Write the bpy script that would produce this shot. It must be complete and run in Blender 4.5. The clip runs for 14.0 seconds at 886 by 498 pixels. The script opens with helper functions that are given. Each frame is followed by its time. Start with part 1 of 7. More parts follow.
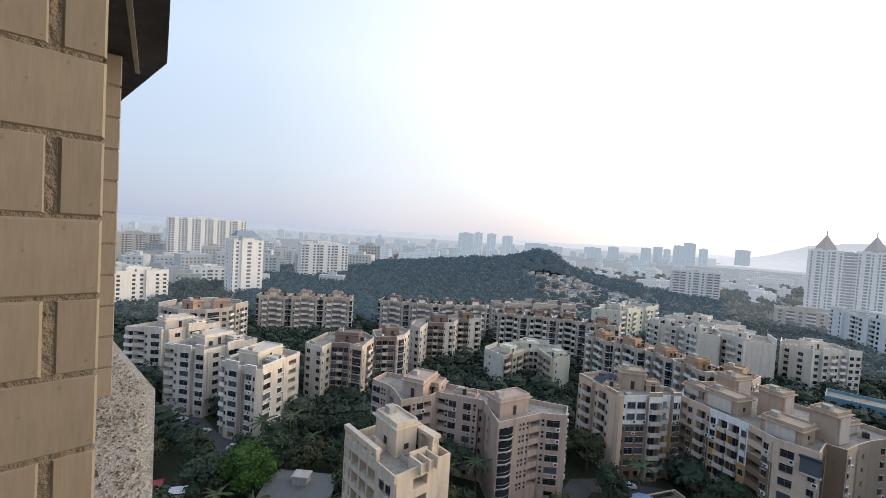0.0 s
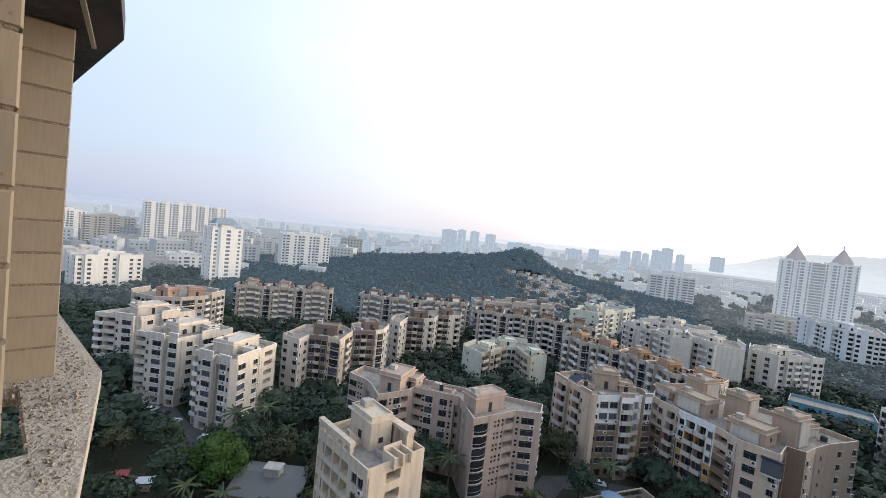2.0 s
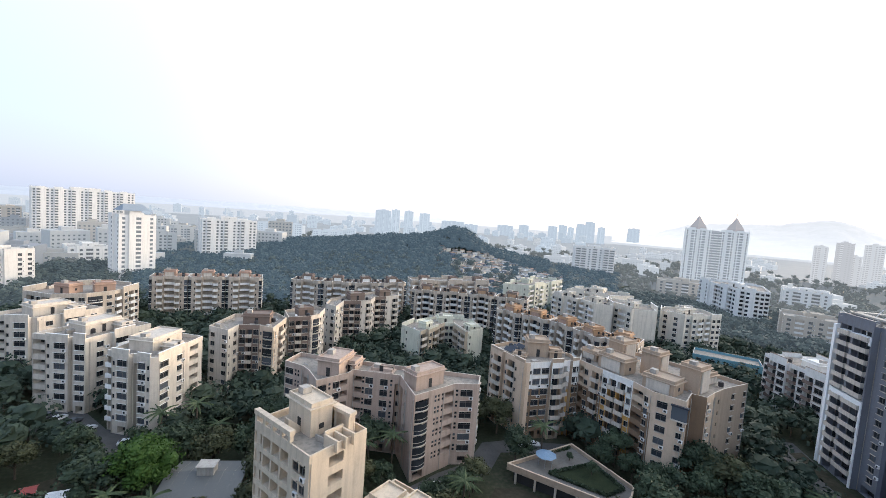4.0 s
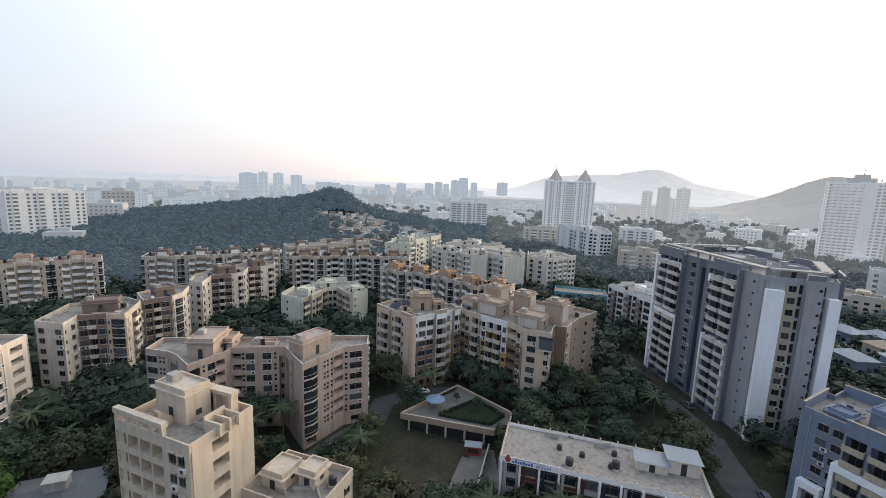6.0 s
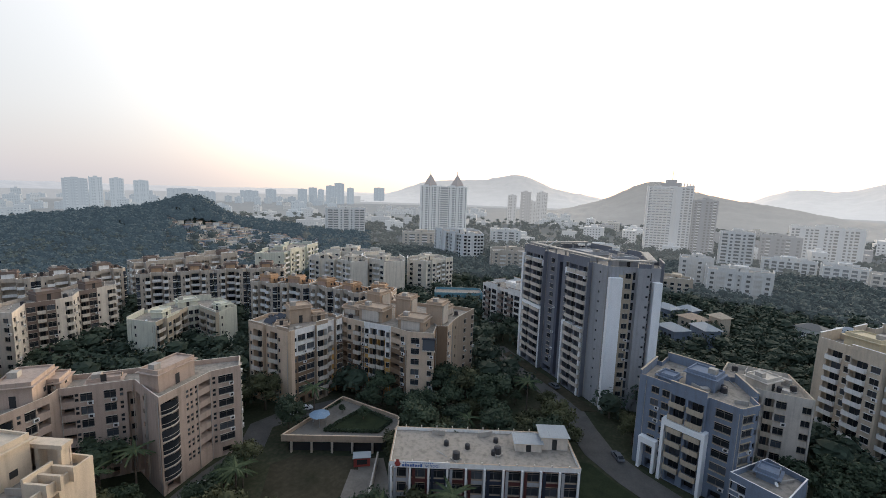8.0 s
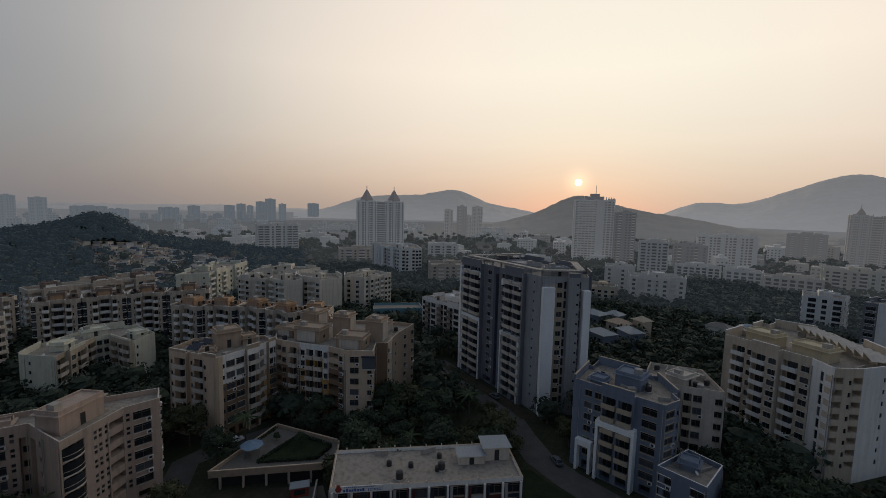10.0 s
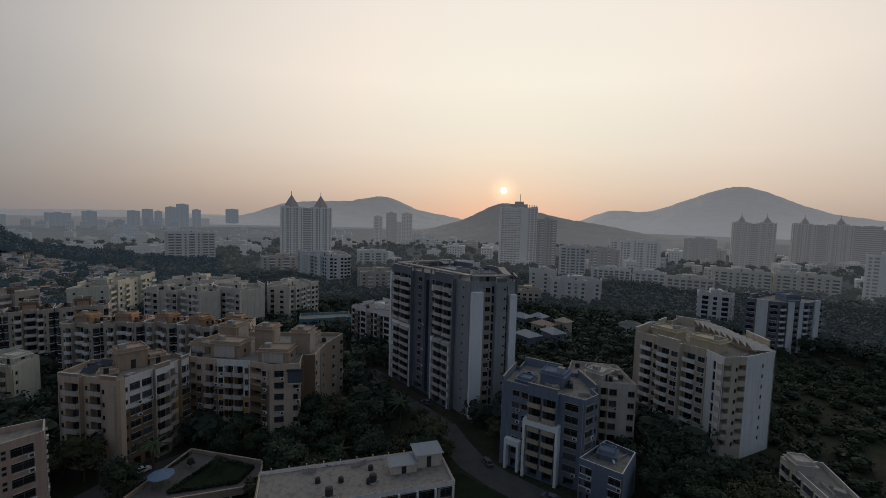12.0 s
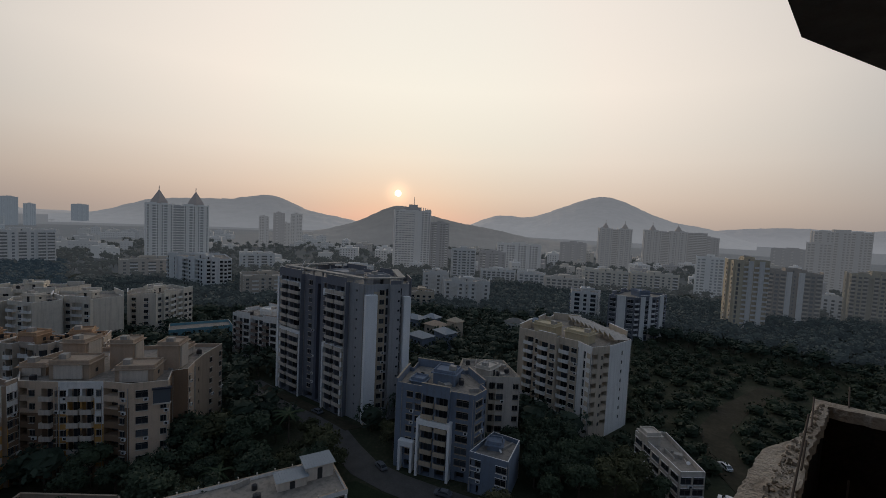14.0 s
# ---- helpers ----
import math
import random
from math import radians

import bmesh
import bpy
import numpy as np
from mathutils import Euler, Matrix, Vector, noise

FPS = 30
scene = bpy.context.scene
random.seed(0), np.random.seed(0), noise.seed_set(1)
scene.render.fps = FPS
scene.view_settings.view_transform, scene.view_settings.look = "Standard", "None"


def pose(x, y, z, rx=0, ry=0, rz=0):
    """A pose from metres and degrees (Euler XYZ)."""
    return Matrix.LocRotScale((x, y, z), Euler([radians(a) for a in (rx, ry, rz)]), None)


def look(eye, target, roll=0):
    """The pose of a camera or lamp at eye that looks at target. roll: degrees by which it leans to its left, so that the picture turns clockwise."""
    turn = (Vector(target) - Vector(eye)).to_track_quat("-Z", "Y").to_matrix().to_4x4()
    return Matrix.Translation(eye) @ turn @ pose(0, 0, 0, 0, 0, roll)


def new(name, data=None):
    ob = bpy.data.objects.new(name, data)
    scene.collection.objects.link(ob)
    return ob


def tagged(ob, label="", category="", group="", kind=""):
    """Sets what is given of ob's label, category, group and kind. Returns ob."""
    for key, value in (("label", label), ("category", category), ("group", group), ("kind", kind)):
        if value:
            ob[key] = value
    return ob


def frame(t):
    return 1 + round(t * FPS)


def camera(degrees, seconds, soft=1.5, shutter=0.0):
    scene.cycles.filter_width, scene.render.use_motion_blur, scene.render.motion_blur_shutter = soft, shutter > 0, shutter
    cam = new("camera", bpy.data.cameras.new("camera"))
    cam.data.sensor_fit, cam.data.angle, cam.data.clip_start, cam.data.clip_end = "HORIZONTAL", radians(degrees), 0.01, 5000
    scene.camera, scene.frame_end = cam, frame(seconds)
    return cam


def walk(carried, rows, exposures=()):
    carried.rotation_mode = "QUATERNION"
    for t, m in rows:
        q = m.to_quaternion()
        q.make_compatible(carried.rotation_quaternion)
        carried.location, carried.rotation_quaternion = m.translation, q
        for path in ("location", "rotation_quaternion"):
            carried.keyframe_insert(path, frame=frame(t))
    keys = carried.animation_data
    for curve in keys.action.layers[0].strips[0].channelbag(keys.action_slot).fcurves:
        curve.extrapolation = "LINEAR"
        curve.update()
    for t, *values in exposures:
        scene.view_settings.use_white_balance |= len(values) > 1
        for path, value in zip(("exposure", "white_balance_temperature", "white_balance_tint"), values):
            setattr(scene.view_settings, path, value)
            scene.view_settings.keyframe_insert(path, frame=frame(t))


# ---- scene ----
# ------------------------------------------------------------ camera
SCALE = 1.16  # metres for one unit of the city plan
EYE = 55.0 * SCALE
cam = camera(92.0, 14.0, soft=0.8)
PATH = [
    (0, pose(0, 0, EYE, 87.71, -3.58, -0.27)),
    (0.5, pose(0.05, 0.023, EYE - 0.010, 88.40, -4.60, 3.47)),
    (1, pose(0.077, 0.047, EYE - 0.014, 87.92, -5.16, 4.73)),
    (1.5, pose(0.137, 0.007, EYE - 0.019, 87.27, -5.66, 3.57)),
    (2, pose(0.18, -0.043, EYE - 0.011, 87.37, -5.88, -2.46)),
    (4.3, pose(0.2, -0.06, EYE - 0.010, 84.90, -4.08, -13.11)),
    (4.5, pose(0.2, -0.06, EYE - 0.010, 84.47, -4.06, -15.12)),
    (5, pose(0.2, -0.06, EYE - 0.010, 82.63, -4.30, -23.28)),
    (5.5, pose(0.2, -0.06, EYE - 0.010, 81.82, -3.09, -25.69)),
    (6, pose(0.2, -0.06, EYE - 0.010, 80.94, -2.18, -27.57)),
    (6.5, pose(0.2, -0.06, EYE - 0.010, 80.66, -2.17, -31.37)),
    (7, pose(0.2, -0.06, EYE - 0.010, 80.90, -2.10, -36.53)),
    (7.5, pose(0.2, -0.06, EYE - 0.010, 81.43, -2.01, -40.75)),
    (8, pose(0.2, -0.06, EYE - 0.010, 82.20, -1.89, -43.80)),
    (10.5, pose(0.2, -0.06, EYE - 0.010, 84.82, -1.40, -54.75)),
    (11, pose(0.2, -0.06, EYE - 0.010, 85.20, -1.45, -57.62)),
    (11.5, pose(0.2, -0.06, EYE - 0.010, 85.35, -1.45, -59.60)),
    (12, pose(0.2, -0.06, EYE - 0.010, 85.54, -1.61, -61.56)),
    (12.5, pose(0.2, -0.06, EYE - 0.010, 85.78, -1.90, -63.96)),
    (13, pose(0.2, -0.06, EYE - 0.010, 86.02, -2.24, -67.72)),
    (13.5, pose(0.2, -0.06, EYE - 0.010, 86.20, -2.53, -71.50)),
    (14, pose(0.2, -0.06, EYE - 0.010, 86.38, -2.72, -75.62)),
]
EXPOSURES = [
    (0.0, 1.95, 6100, 10), (2.2, 2.15, 6100, 10), (4.3, 2.42, 6150, 10), (5.0, 2.4, 6150, 10), (5.6, 2.08, 6250, 10), (6.5, 2.0, 6350, 10), (8.2, 1.6, 6400, 10),
    (10.3, 0.0, 6350, 11), (14.0, 0.02, 6150, 11),
]
walk(cam, PATH, EXPOSURES)

# ------------------------------------------------------------ sky and sun
SUN_AZ, SUN_EL = 69.5, 3.5
SUN = Vector((math.sin(radians(SUN_AZ)) * math.cos(radians(SUN_EL)),
              math.cos(radians(SUN_AZ)) * math.cos(radians(SUN_EL)), math.sin(radians(SUN_EL))))


def node(tree, kind, **values):
    n = tree.nodes.new(kind)
    for key, value in values.items():
        setattr(n, key, value)
    return n


def math_node(tree, op, a, b=None, clamp=False):
    n = tree.nodes.new("ShaderNodeMath")
    n.operation, n.use_clamp = op, clamp
    for i, v in enumerate((a, b)):
        if v is None:
            continue
        if isinstance(v, (int, float)):
            n.inputs[i].default_value = v
        else:
            tree.links.new(v, n.inputs[i])
    return n.outputs[0]


def ramp(tree, fac, stops):
    n = tree.nodes.new("ShaderNodeValToRGB")
    while len(n.color_ramp.elements) < len(stops):
        n.color_ramp.elements.new(0.5)
    for el, (pos, col) in zip(n.color_ramp.elements, stops):
        el.position, el.color = pos, (*col, 1)
    tree.links.new(fac, n.inputs[0])
    return n.outputs[0]


def mix(tree, fac, a, b, blend="MIX"):
    n = tree.nodes.new("ShaderNodeMix")
    n.data_type, n.blend_type = "RGBA", blend
    for sock, v in ((n.inputs[0], fac), (n.inputs[6], a), (n.inputs[7], b)):
        if isinstance(v, (int, float)):
            sock.default_value = v
        elif isinstance(v, tuple):
            sock.default_value = (*v, 1)
        else:
            tree.links.new(v, sock)
    return n.outputs[2]


world = bpy.data.worlds.new("world")
scene.world = world
world.use_nodes = True
wt = world.node_tree
wt.nodes.clear()
coord = node(wt, "ShaderNodeTexCoord")
nrm = node(wt, "ShaderNodeVectorMath", operation="NORMALIZE")
wt.links.new(coord.outputs["Generated"], nrm.inputs[0])
bright = node(wt, "ShaderNodeVectorMath", operation="DOT_PRODUCT")
wt.links.new(nrm.outputs[0], bright.inputs[0])
bright.inputs[1].default_value = Vector((math.sin(radians(73)) * math.cos(radians(12)), math.cos(radians(73)) * math.cos(radians(12)), math.sin(radians(12))))
dot = node(wt, "ShaderNodeVectorMath", operation="DOT_PRODUCT")
wt.links.new(nrm.outputs[0], dot.inputs[0])
dot.inputs[1].default_value = SUN
sep = node(wt, "ShaderNodeSeparateXYZ")
wt.links.new(nrm.outputs[0], sep.inputs[0])
toward = math_node(wt, "MULTIPLY_ADD", bright.outputs["Value"], 0.5)
toward.node.inputs[2].default_value = 0.5
tint = ramp(wt, toward, [(0.0, (0.112, 0.138, 0.19)), (0.25, (0.158, 0.195, 0.250)), (0.47, (0.205, 0.232, 0.268)), (0.57, (0.252, 0.268, 0.292)),
                         (0.65, (0.292, 0.298, 0.31)), (0.72, (0.335, 0.342, 0.355)), (0.79, (0.475, 0.452, 0.43)), (0.88, (0.79, 0.705, 0.605)), (1.0, (1.12, 0.97, 0.80))])
tint.node.color_ramp.interpolation = "B_SPLINE"
up = math_node(wt, "MULTIPLY_ADD", sep.outputs[2], 1.0 / 1.1, clamp=True)
up.node.inputs[2].default_value = 0.1 / 1.1
lift = ramp(wt, up, [(0.0, (0.40, 0.38, 0.38)), (0.09, (0.49, 0.485, 0.48)), (0.115, (0.555, 0.545, 0.54)), (0.15, (0.67, 0.655, 0.645)),
                     (0.22, (0.83, 0.82, 0.81)), (0.35, (0.98, 0.97, 0.96)), (0.55, (0.95, 0.96, 0.98)), (0.72, (0.55, 0.60, 0.68)), (1.0, (0.36, 0.42, 0.52))])
lift_far = ramp(wt, up, [(0.0, (0.5, 0.5, 0.5)), (0.09, (0.74, 0.72, 0.72)), (0.2, (0.86, 0.85, 0.85)), (0.4, (0.98, 0.97, 0.96)), (0.72, (0.82, 0.88, 0.97)), (1.0, (0.60, 0.68, 0.80))])
rosy = ramp(wt, up, [(0.0, (1, 1, 1)), (0.09, (1.03, 0.98, 0.97)), (0.14, (1.05, 0.98, 0.955)), (0.26, (1.0, 1.0, 1.0))])
near_sun = ramp(wt, toward, [(0.60, (0, 0, 0)), (0.88, (1, 1, 1))])
haze = mix(wt, near_sun, mix(wt, 1.0, tint, lift_far, "MULTIPLY"), mix(wt, 1.0, mix(wt, 1.0, tint, lift, "MULTIPLY"), rosy, "MULTIPLY"))
glow = math_node(wt, "POWER", math_node(wt, "MAXIMUM", dot.outputs["Value"], 0.0), 4200.0)
halo = mix(wt, math_node(wt, "MULTIPLY", glow, 0.34), haze, (1.25, 0.72, 0.36), "ADD")
disc = math_node(wt, "GREATER_THAN", dot.outputs["Value"], math.cos(radians(0.43)))
sunny = mix(wt, disc, halo, (2.6, 2.2, 1.6))
sky = node(wt, "ShaderNodeTexSky", sky_type="NISHITA", sun_disc=False, sun_elevation=radians(SUN_EL),
           sun_rotation=radians(SUN_AZ), altitude=60, air_density=1.5, dust_density=0.6, ozone_density=1.5)
bg_sky = node(wt, "ShaderNodeBackground")
bg_sky.inputs[1].default_value = 0.012
wt.links.new(sky.outputs[0], bg_sky.inputs[0])
bg_haze = node(wt, "ShaderNodeBackground")
bg_haze.inputs[1].default_value = 0.92
wt.links.new(sunny, bg_haze.inputs[0])
both = node(wt, "ShaderNodeAddShader")
wt.links.new(bg_sky.outputs[0], both.inputs[0])
wt.links.new(bg_haze.outputs[0], both.inputs[1])
wt.links.new(both.outputs[0], node(wt, "ShaderNodeOutputWorld").inputs[0])

lamp = new("sun", bpy.data.lights.new("sun", "SUN"))
lamp.data.energy, lamp.data.angle, lamp.data.color = 0.6, radians(3.0), (1.0, 0.72, 0.46)
lamp.matrix_world = look(SUN * 100, (0, 0, 0))


# ------------------------------------------------------------ materials
def material(name):
    m = bpy.data.materials.new(name)
    m.use_nodes = True
    tree = m.node_tree
    return m, tree, tree.nodes["Principled BSDF"]


def noise_tex(tree, scale, detail=3.0, stretch=None, rough=0.55):
    geo = node(tree, "ShaderNodeTexCoord")
    out = geo.outputs["Object"]
    if stretch:
        mp = node(tree, "ShaderNodeMapping")
        mp.inputs["Scale"].default_value = stretch
        tree.links.new(out, mp.inputs[0])
        out = mp.outputs[0]
    n = node(tree, "ShaderNodeTexNoise")
    n.inputs["Scale"].default_value, n.inputs["Detail"].default_value, n.inputs["Roughness"].default_value = scale, detail, rough
    tree.links.new(out, n.inputs["Vector"])
    return n.outputs["Fac"]


def bump(tree, shader, height, strength=0.2, distance=0.02):
    b = node(tree, "ShaderNodeBump")
    b.inputs["Strength"].default_value, b.inputs["Distance"].default_value = strength, distance
    tree.links.new(height, b.inputs["Height"])
    tree.links.new(b.outputs[0], shader.inputs["Normal"])


def paint(name, colour, wear=0.35, rough=0.85, dirt=(0.16, 0.14, 0.12), glow=None):
    """Weathered exterior paint on plaster: cloudy fading, rain streaks, grain. glow: haze over far things, painted on
    as emission.
    """
    m, tree, sh = material(name)
    cloud = noise_tex(tree, 0.22, 4)
    streak = noise_tex(tree, 1.0, 4, (1.3, 1.3, 0.09))
    grain = noise_tex(tree, 9.0, 3)
    faded = mix(tree, math_node(tree, "MULTIPLY", cloud, 0.5), colour, tuple(min(1, c * 1.18 + 0.02) for c in colour))
    runs = ramp(tree, streak, [(0.46, (0, 0, 0)), (0.66, (1, 1, 1))])
    blotch = ramp(tree, noise_tex(tree, 0.55, 5, rough=0.7), [(0.52, (0, 0, 0)), (0.64, (1, 1, 1))])
    stained = mix(tree, math_node(tree, "MULTIPLY", math_node(tree, "ADD", math_node(tree, "MULTIPLY", runs, 0.85), math_node(tree, "MULTIPLY", blotch, 0.45)), wear, True), faded, tuple(c * 0.35 + d * 0.5 for c, d in zip(colour, dirt)))
    tone = ramp(tree, grain, [(0.3, (0.88, 0.88, 0.88)), (0.7, (1.05, 1.05, 1.05))])
    tree.links.new(mix(tree, 1.0, stained, tone, "MULTIPLY"), sh.inputs["Base Color"])
    sh.inputs["Roughness"].default_value = rough
    sh.inputs["Specular IOR Level"].default_value = 0.25
    bump(tree, sh, grain, 0.15, 0.01)
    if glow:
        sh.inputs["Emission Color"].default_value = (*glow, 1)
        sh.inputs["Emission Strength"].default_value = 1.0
    return m


def glass(name, colour, rough=0.12, glow=None):
    m, tree, sh = material(name)
    info = node(tree, "ShaderNodeObjectInfo")
    varied = ramp(tree, info.outputs["Random"], [(0.0, tuple(c * 0.5 for c in colour)), (0.7, colour), (1.0, tuple(c * 2.4 + 0.02 for c in colour))])
    tree.links.new(varied, sh.inputs["Base Color"])
    sh.inputs["Roughness"].default_value, sh.inputs["Specular IOR Level"].default_value = rough, 0.35
    # glow: far haze put on the panes as emission
    if glow:
        sh.inputs["Emission Color"].default_value = (*glow, 1)
        sh.inputs["Emission Strength"].default_value = 1.0
    return m


def ground_like(name, stops, scale=0.05, fine=1.2, rough=0.95):
    m, tree, sh = material(name)
    a, b = noise_tex(tree, scale, 6, rough=0.65), noise_tex(tree, fine, 5)
    both_n = math_node(tree, "ADD", math_node(tree, "MULTIPLY", a, 0.65), math_node(tree, "MULTIPLY", b, 0.35))
    tree.links.new(ramp(tree, both_n, stops), sh.inputs["Base Color"])
    sh.inputs["Roughness"].default_value = rough
    sh.inputs["Specular IOR Level"].default_value = 0.15
    bump(tree, sh, b, 0.5, 0.08)
    return m


def foliage(name, dark, light, glow=None, per_object=True):
    m, tree, sh = material(name)
    geo = node(tree, "ShaderNodeNewGeometry")
    leaf = geo.outputs["Random Per Island"]
    if per_object:
        info = node(tree, "ShaderNodeObjectInfo")
        leaf = math_node(tree, "ADD", math_node(tree, "MULTIPLY", leaf, 0.5), math_node(tree, "MULTIPLY", info.outputs["Random"], 0.5))
    else:
        patch = ramp(tree, noise_tex(tree, 0.11, 2), [(0.3, (0, 0, 0)), (0.7, (1, 1, 1))])
        leaf = math_node(tree, "ADD", math_node(tree, "MULTIPLY", leaf, 0.45), math_node(tree, "MULTIPLY", patch, 0.55))
    tree.links.new(ramp(tree, leaf, [(0.0, dark), (0.6, tuple((a + b) / 2 for a, b in zip(dark, light))), (1.0, light)]), sh.inputs["Base Color"])
    sh.inputs["Roughness"].default_value, sh.inputs["Specular IOR Level"].default_value = 0.7, 0.2
    # glow: far haze put on the leaves as emission
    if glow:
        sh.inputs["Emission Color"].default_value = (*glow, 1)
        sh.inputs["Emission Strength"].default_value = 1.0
    return m


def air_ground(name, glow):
    """Far ground of mixed scrub, with the haze before it painted on as emission."""
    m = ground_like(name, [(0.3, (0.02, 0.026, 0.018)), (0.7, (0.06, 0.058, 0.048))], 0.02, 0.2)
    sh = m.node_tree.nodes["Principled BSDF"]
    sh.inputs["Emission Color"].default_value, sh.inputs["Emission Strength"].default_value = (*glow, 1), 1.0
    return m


def plain(name, colour, rough=0.6, metal=0.0):
    m, tree, sh = material(name)
    n = noise_tex(tree, 6.0, 4)
    tone = ramp(tree, n, [(0.3, tuple(c * 0.8 for c in colour)), (0.7, tuple(min(1, c * 1.12) for c in colour))])
    tree.links.new(tone, sh.inputs["Base Color"])
    sh.inputs["Roughness"].default_value, sh.inputs["Metallic"].default_value = rough, metal
    return m


M = {
    "cream": paint("cream_paint", (0.565, 0.48, 0.378), 0.35),
    "pink": paint("pinkish_plaster", (0.43, 0.337, 0.282), 0.4),
    "tan": paint("tan_plaster", (0.585, 0.458, 0.345), 0.35),
    "taupe": paint("taupe_plaster", (0.41, 0.317, 0.237), 0.35),
    "umber": paint("umber_plaster", (0.205, 0.137, 0.088), 0.35),
    "navy": plain("navy_panel", (0.022, 0.03, 0.05), 0.5),
    "maroon": plain("maroon_panel", (0.085, 0.027, 0.025), 0.5),
    "brown": paint("brown_plaster", (0.20, 0.15, 0.125), 0.35),
    "dun": paint("dun_plaster", (0.47, 0.41, 0.345), 0.45),
    "white": paint("white_paint", (0.76, 0.75, 0.73), 0.25),
    "pale": paint("pale_cream_paint", (0.66, 0.61, 0.53), 0.35),
    "fresh": paint("clean_white_paint", (0.84, 0.85, 0.86), 0.08),
    "offwhite": paint("offwhite_paint", (0.57, 0.515, 0.45), 0.4),
    "ochre": paint("ochre_paint", (0.50, 0.29, 0.09), 0.3),
    "terracotta": paint("terracotta_paint", (0.42, 0.285, 0.22), 0.35),
    "orange": paint("orange_plaster", (0.43, 0.28, 0.172), 0.35),
    "slate": paint("slate_blue_paint", (0.10, 0.11, 0.145), 0.35),
    "blue_slate": paint("blue_slate_paint", (0.178, 0.187, 0.218), 0.35),
    "grey": paint("grey_paint", (0.33, 0.333, 0.345), 0.3),
    "blue": paint("grey_blue_paint", (0.178, 0.218, 0.288), 0.4),
    "palegreen": paint("pale_green_paint", (0.62, 0.615, 0.515), 0.35),
    "teal": paint("teal_paint", (0.13, 0.29, 0.36), 0.3),
    "yellowish": paint("yellowish_paint", (0.56, 0.48, 0.33), 0.3),
    "beige": paint("beige_paint", (0.45, 0.38, 0.29), 0.3),
    "roof": paint("roof_concrete", (0.30, 0.27, 0.235), 0.62, dirt=(0.09, 0.085, 0.075)),
    "concrete": paint("raw_concrete", (0.38, 0.36, 0.33), 0.5),
    # near-black colour that stands in for shade inside openings
    "dark": plain("dark_opening_shade", (0.03, 0.03, 0.032), 0.8),
    "bars": plain("dark_window_frame", (0.14, 0.13, 0.12), 0.6),
    "glass": glass("window_glass", (0.035, 0.04, 0.048)),
    "metal": plain("grey_metal", (0.35, 0.36, 0.38), 0.45, 0.6),
    "skyblue": plain("pale_blue_sheet", (0.16, 0.25, 0.36), 0.6),
    "tin": plain("tin_sheet", (0.24, 0.28, 0.32), 0.55, 0.1),
    "tank": plain("black_plastic", (0.03, 0.03, 0.035), 0.5),
    "red": plain("red_paint", (0.30, 0.05, 0.04), 0.6),
    "bluesign": plain("blue_paint", (0.05, 0.12, 0.35), 0.6),
    "signwhite": plain("white_panel", (0.75, 0.75, 0.75), 0.6),
    "carwhite": plain("white_car_paint", (0.75, 0.76, 0.78), 0.25),
    "cargrey": plain("grey_car_paint", (0.14, 0.15, 0.17), 0.25),
    "tyre": plain("tyre_rubber", (0.02, 0.02, 0.02), 0.9),
    "bark": plain("bark", (0.09, 0.07, 0.055), 0.95),
    "leaf": foliage("tree_leaves", (0.020, 0.033, 0.021), (0.066, 0.090, 0.052)),
    "leaf_bright": foliage("bright_leaves", (0.03, 0.066, 0.012), (0.072, 0.13, 0.025)),
    "leaf_olive": foliage("olive_leaves", (0.028, 0.034, 0.018), (0.088, 0.092, 0.045)),
    "palm": foliage("palm_leaves", (0.028, 0.045, 0.022), (0.09, 0.115, 0.055)),
    "woods": foliage("wood_leaves", (0.018, 0.031, 0.022), (0.058, 0.080, 0.054), per_object=False),
    # leaves beyond the estate, with faint bluish haze as emission
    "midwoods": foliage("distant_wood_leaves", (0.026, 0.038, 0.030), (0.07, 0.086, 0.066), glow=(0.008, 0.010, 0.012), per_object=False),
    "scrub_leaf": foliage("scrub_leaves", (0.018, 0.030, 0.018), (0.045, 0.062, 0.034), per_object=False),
    # hill leaves carry a bluish haze in their emission
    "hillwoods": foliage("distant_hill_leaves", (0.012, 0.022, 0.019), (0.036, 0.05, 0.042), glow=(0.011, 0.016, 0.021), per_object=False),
    "ground": ground_like("ground_soil", [(0.3, (0.018, 0.024, 0.014)), (0.5, (0.038, 0.044, 0.026)), (0.7, (0.09, 0.078, 0.056))]),
    "sheet": plain("dark_sheet_roof", (0.12, 0.124, 0.122), 0.7),
    "scrub": ground_like("hill_scrub", [(0.3, (0.022, 0.034, 0.024)), (0.7, (0.06, 0.066, 0.048))]),
    "asphalt": ground_like("asphalt", [(0.3, (0.07, 0.068, 0.066)), (0.7, (0.12, 0.115, 0.11))], 0.3, 3.0, 0.85),
    "paving": ground_like("paving", [(0.3, (0.12, 0.11, 0.098)), (0.7, (0.21, 0.195, 0.175))], 0.3, 2.0),
    "dirt": ground_like("dry_earth", [(0.3, (0.022, 0.025, 0.015)), (0.5, (0.048, 0.043, 0.029)), (0.7, (0.085, 0.072, 0.052))], 0.12, 1.0),
    "lawn": ground_like("lawn", [(0.3, (0.015, 0.023, 0.012)), (0.7, (0.036, 0.046, 0.023))], 0.5, 4.0),
}


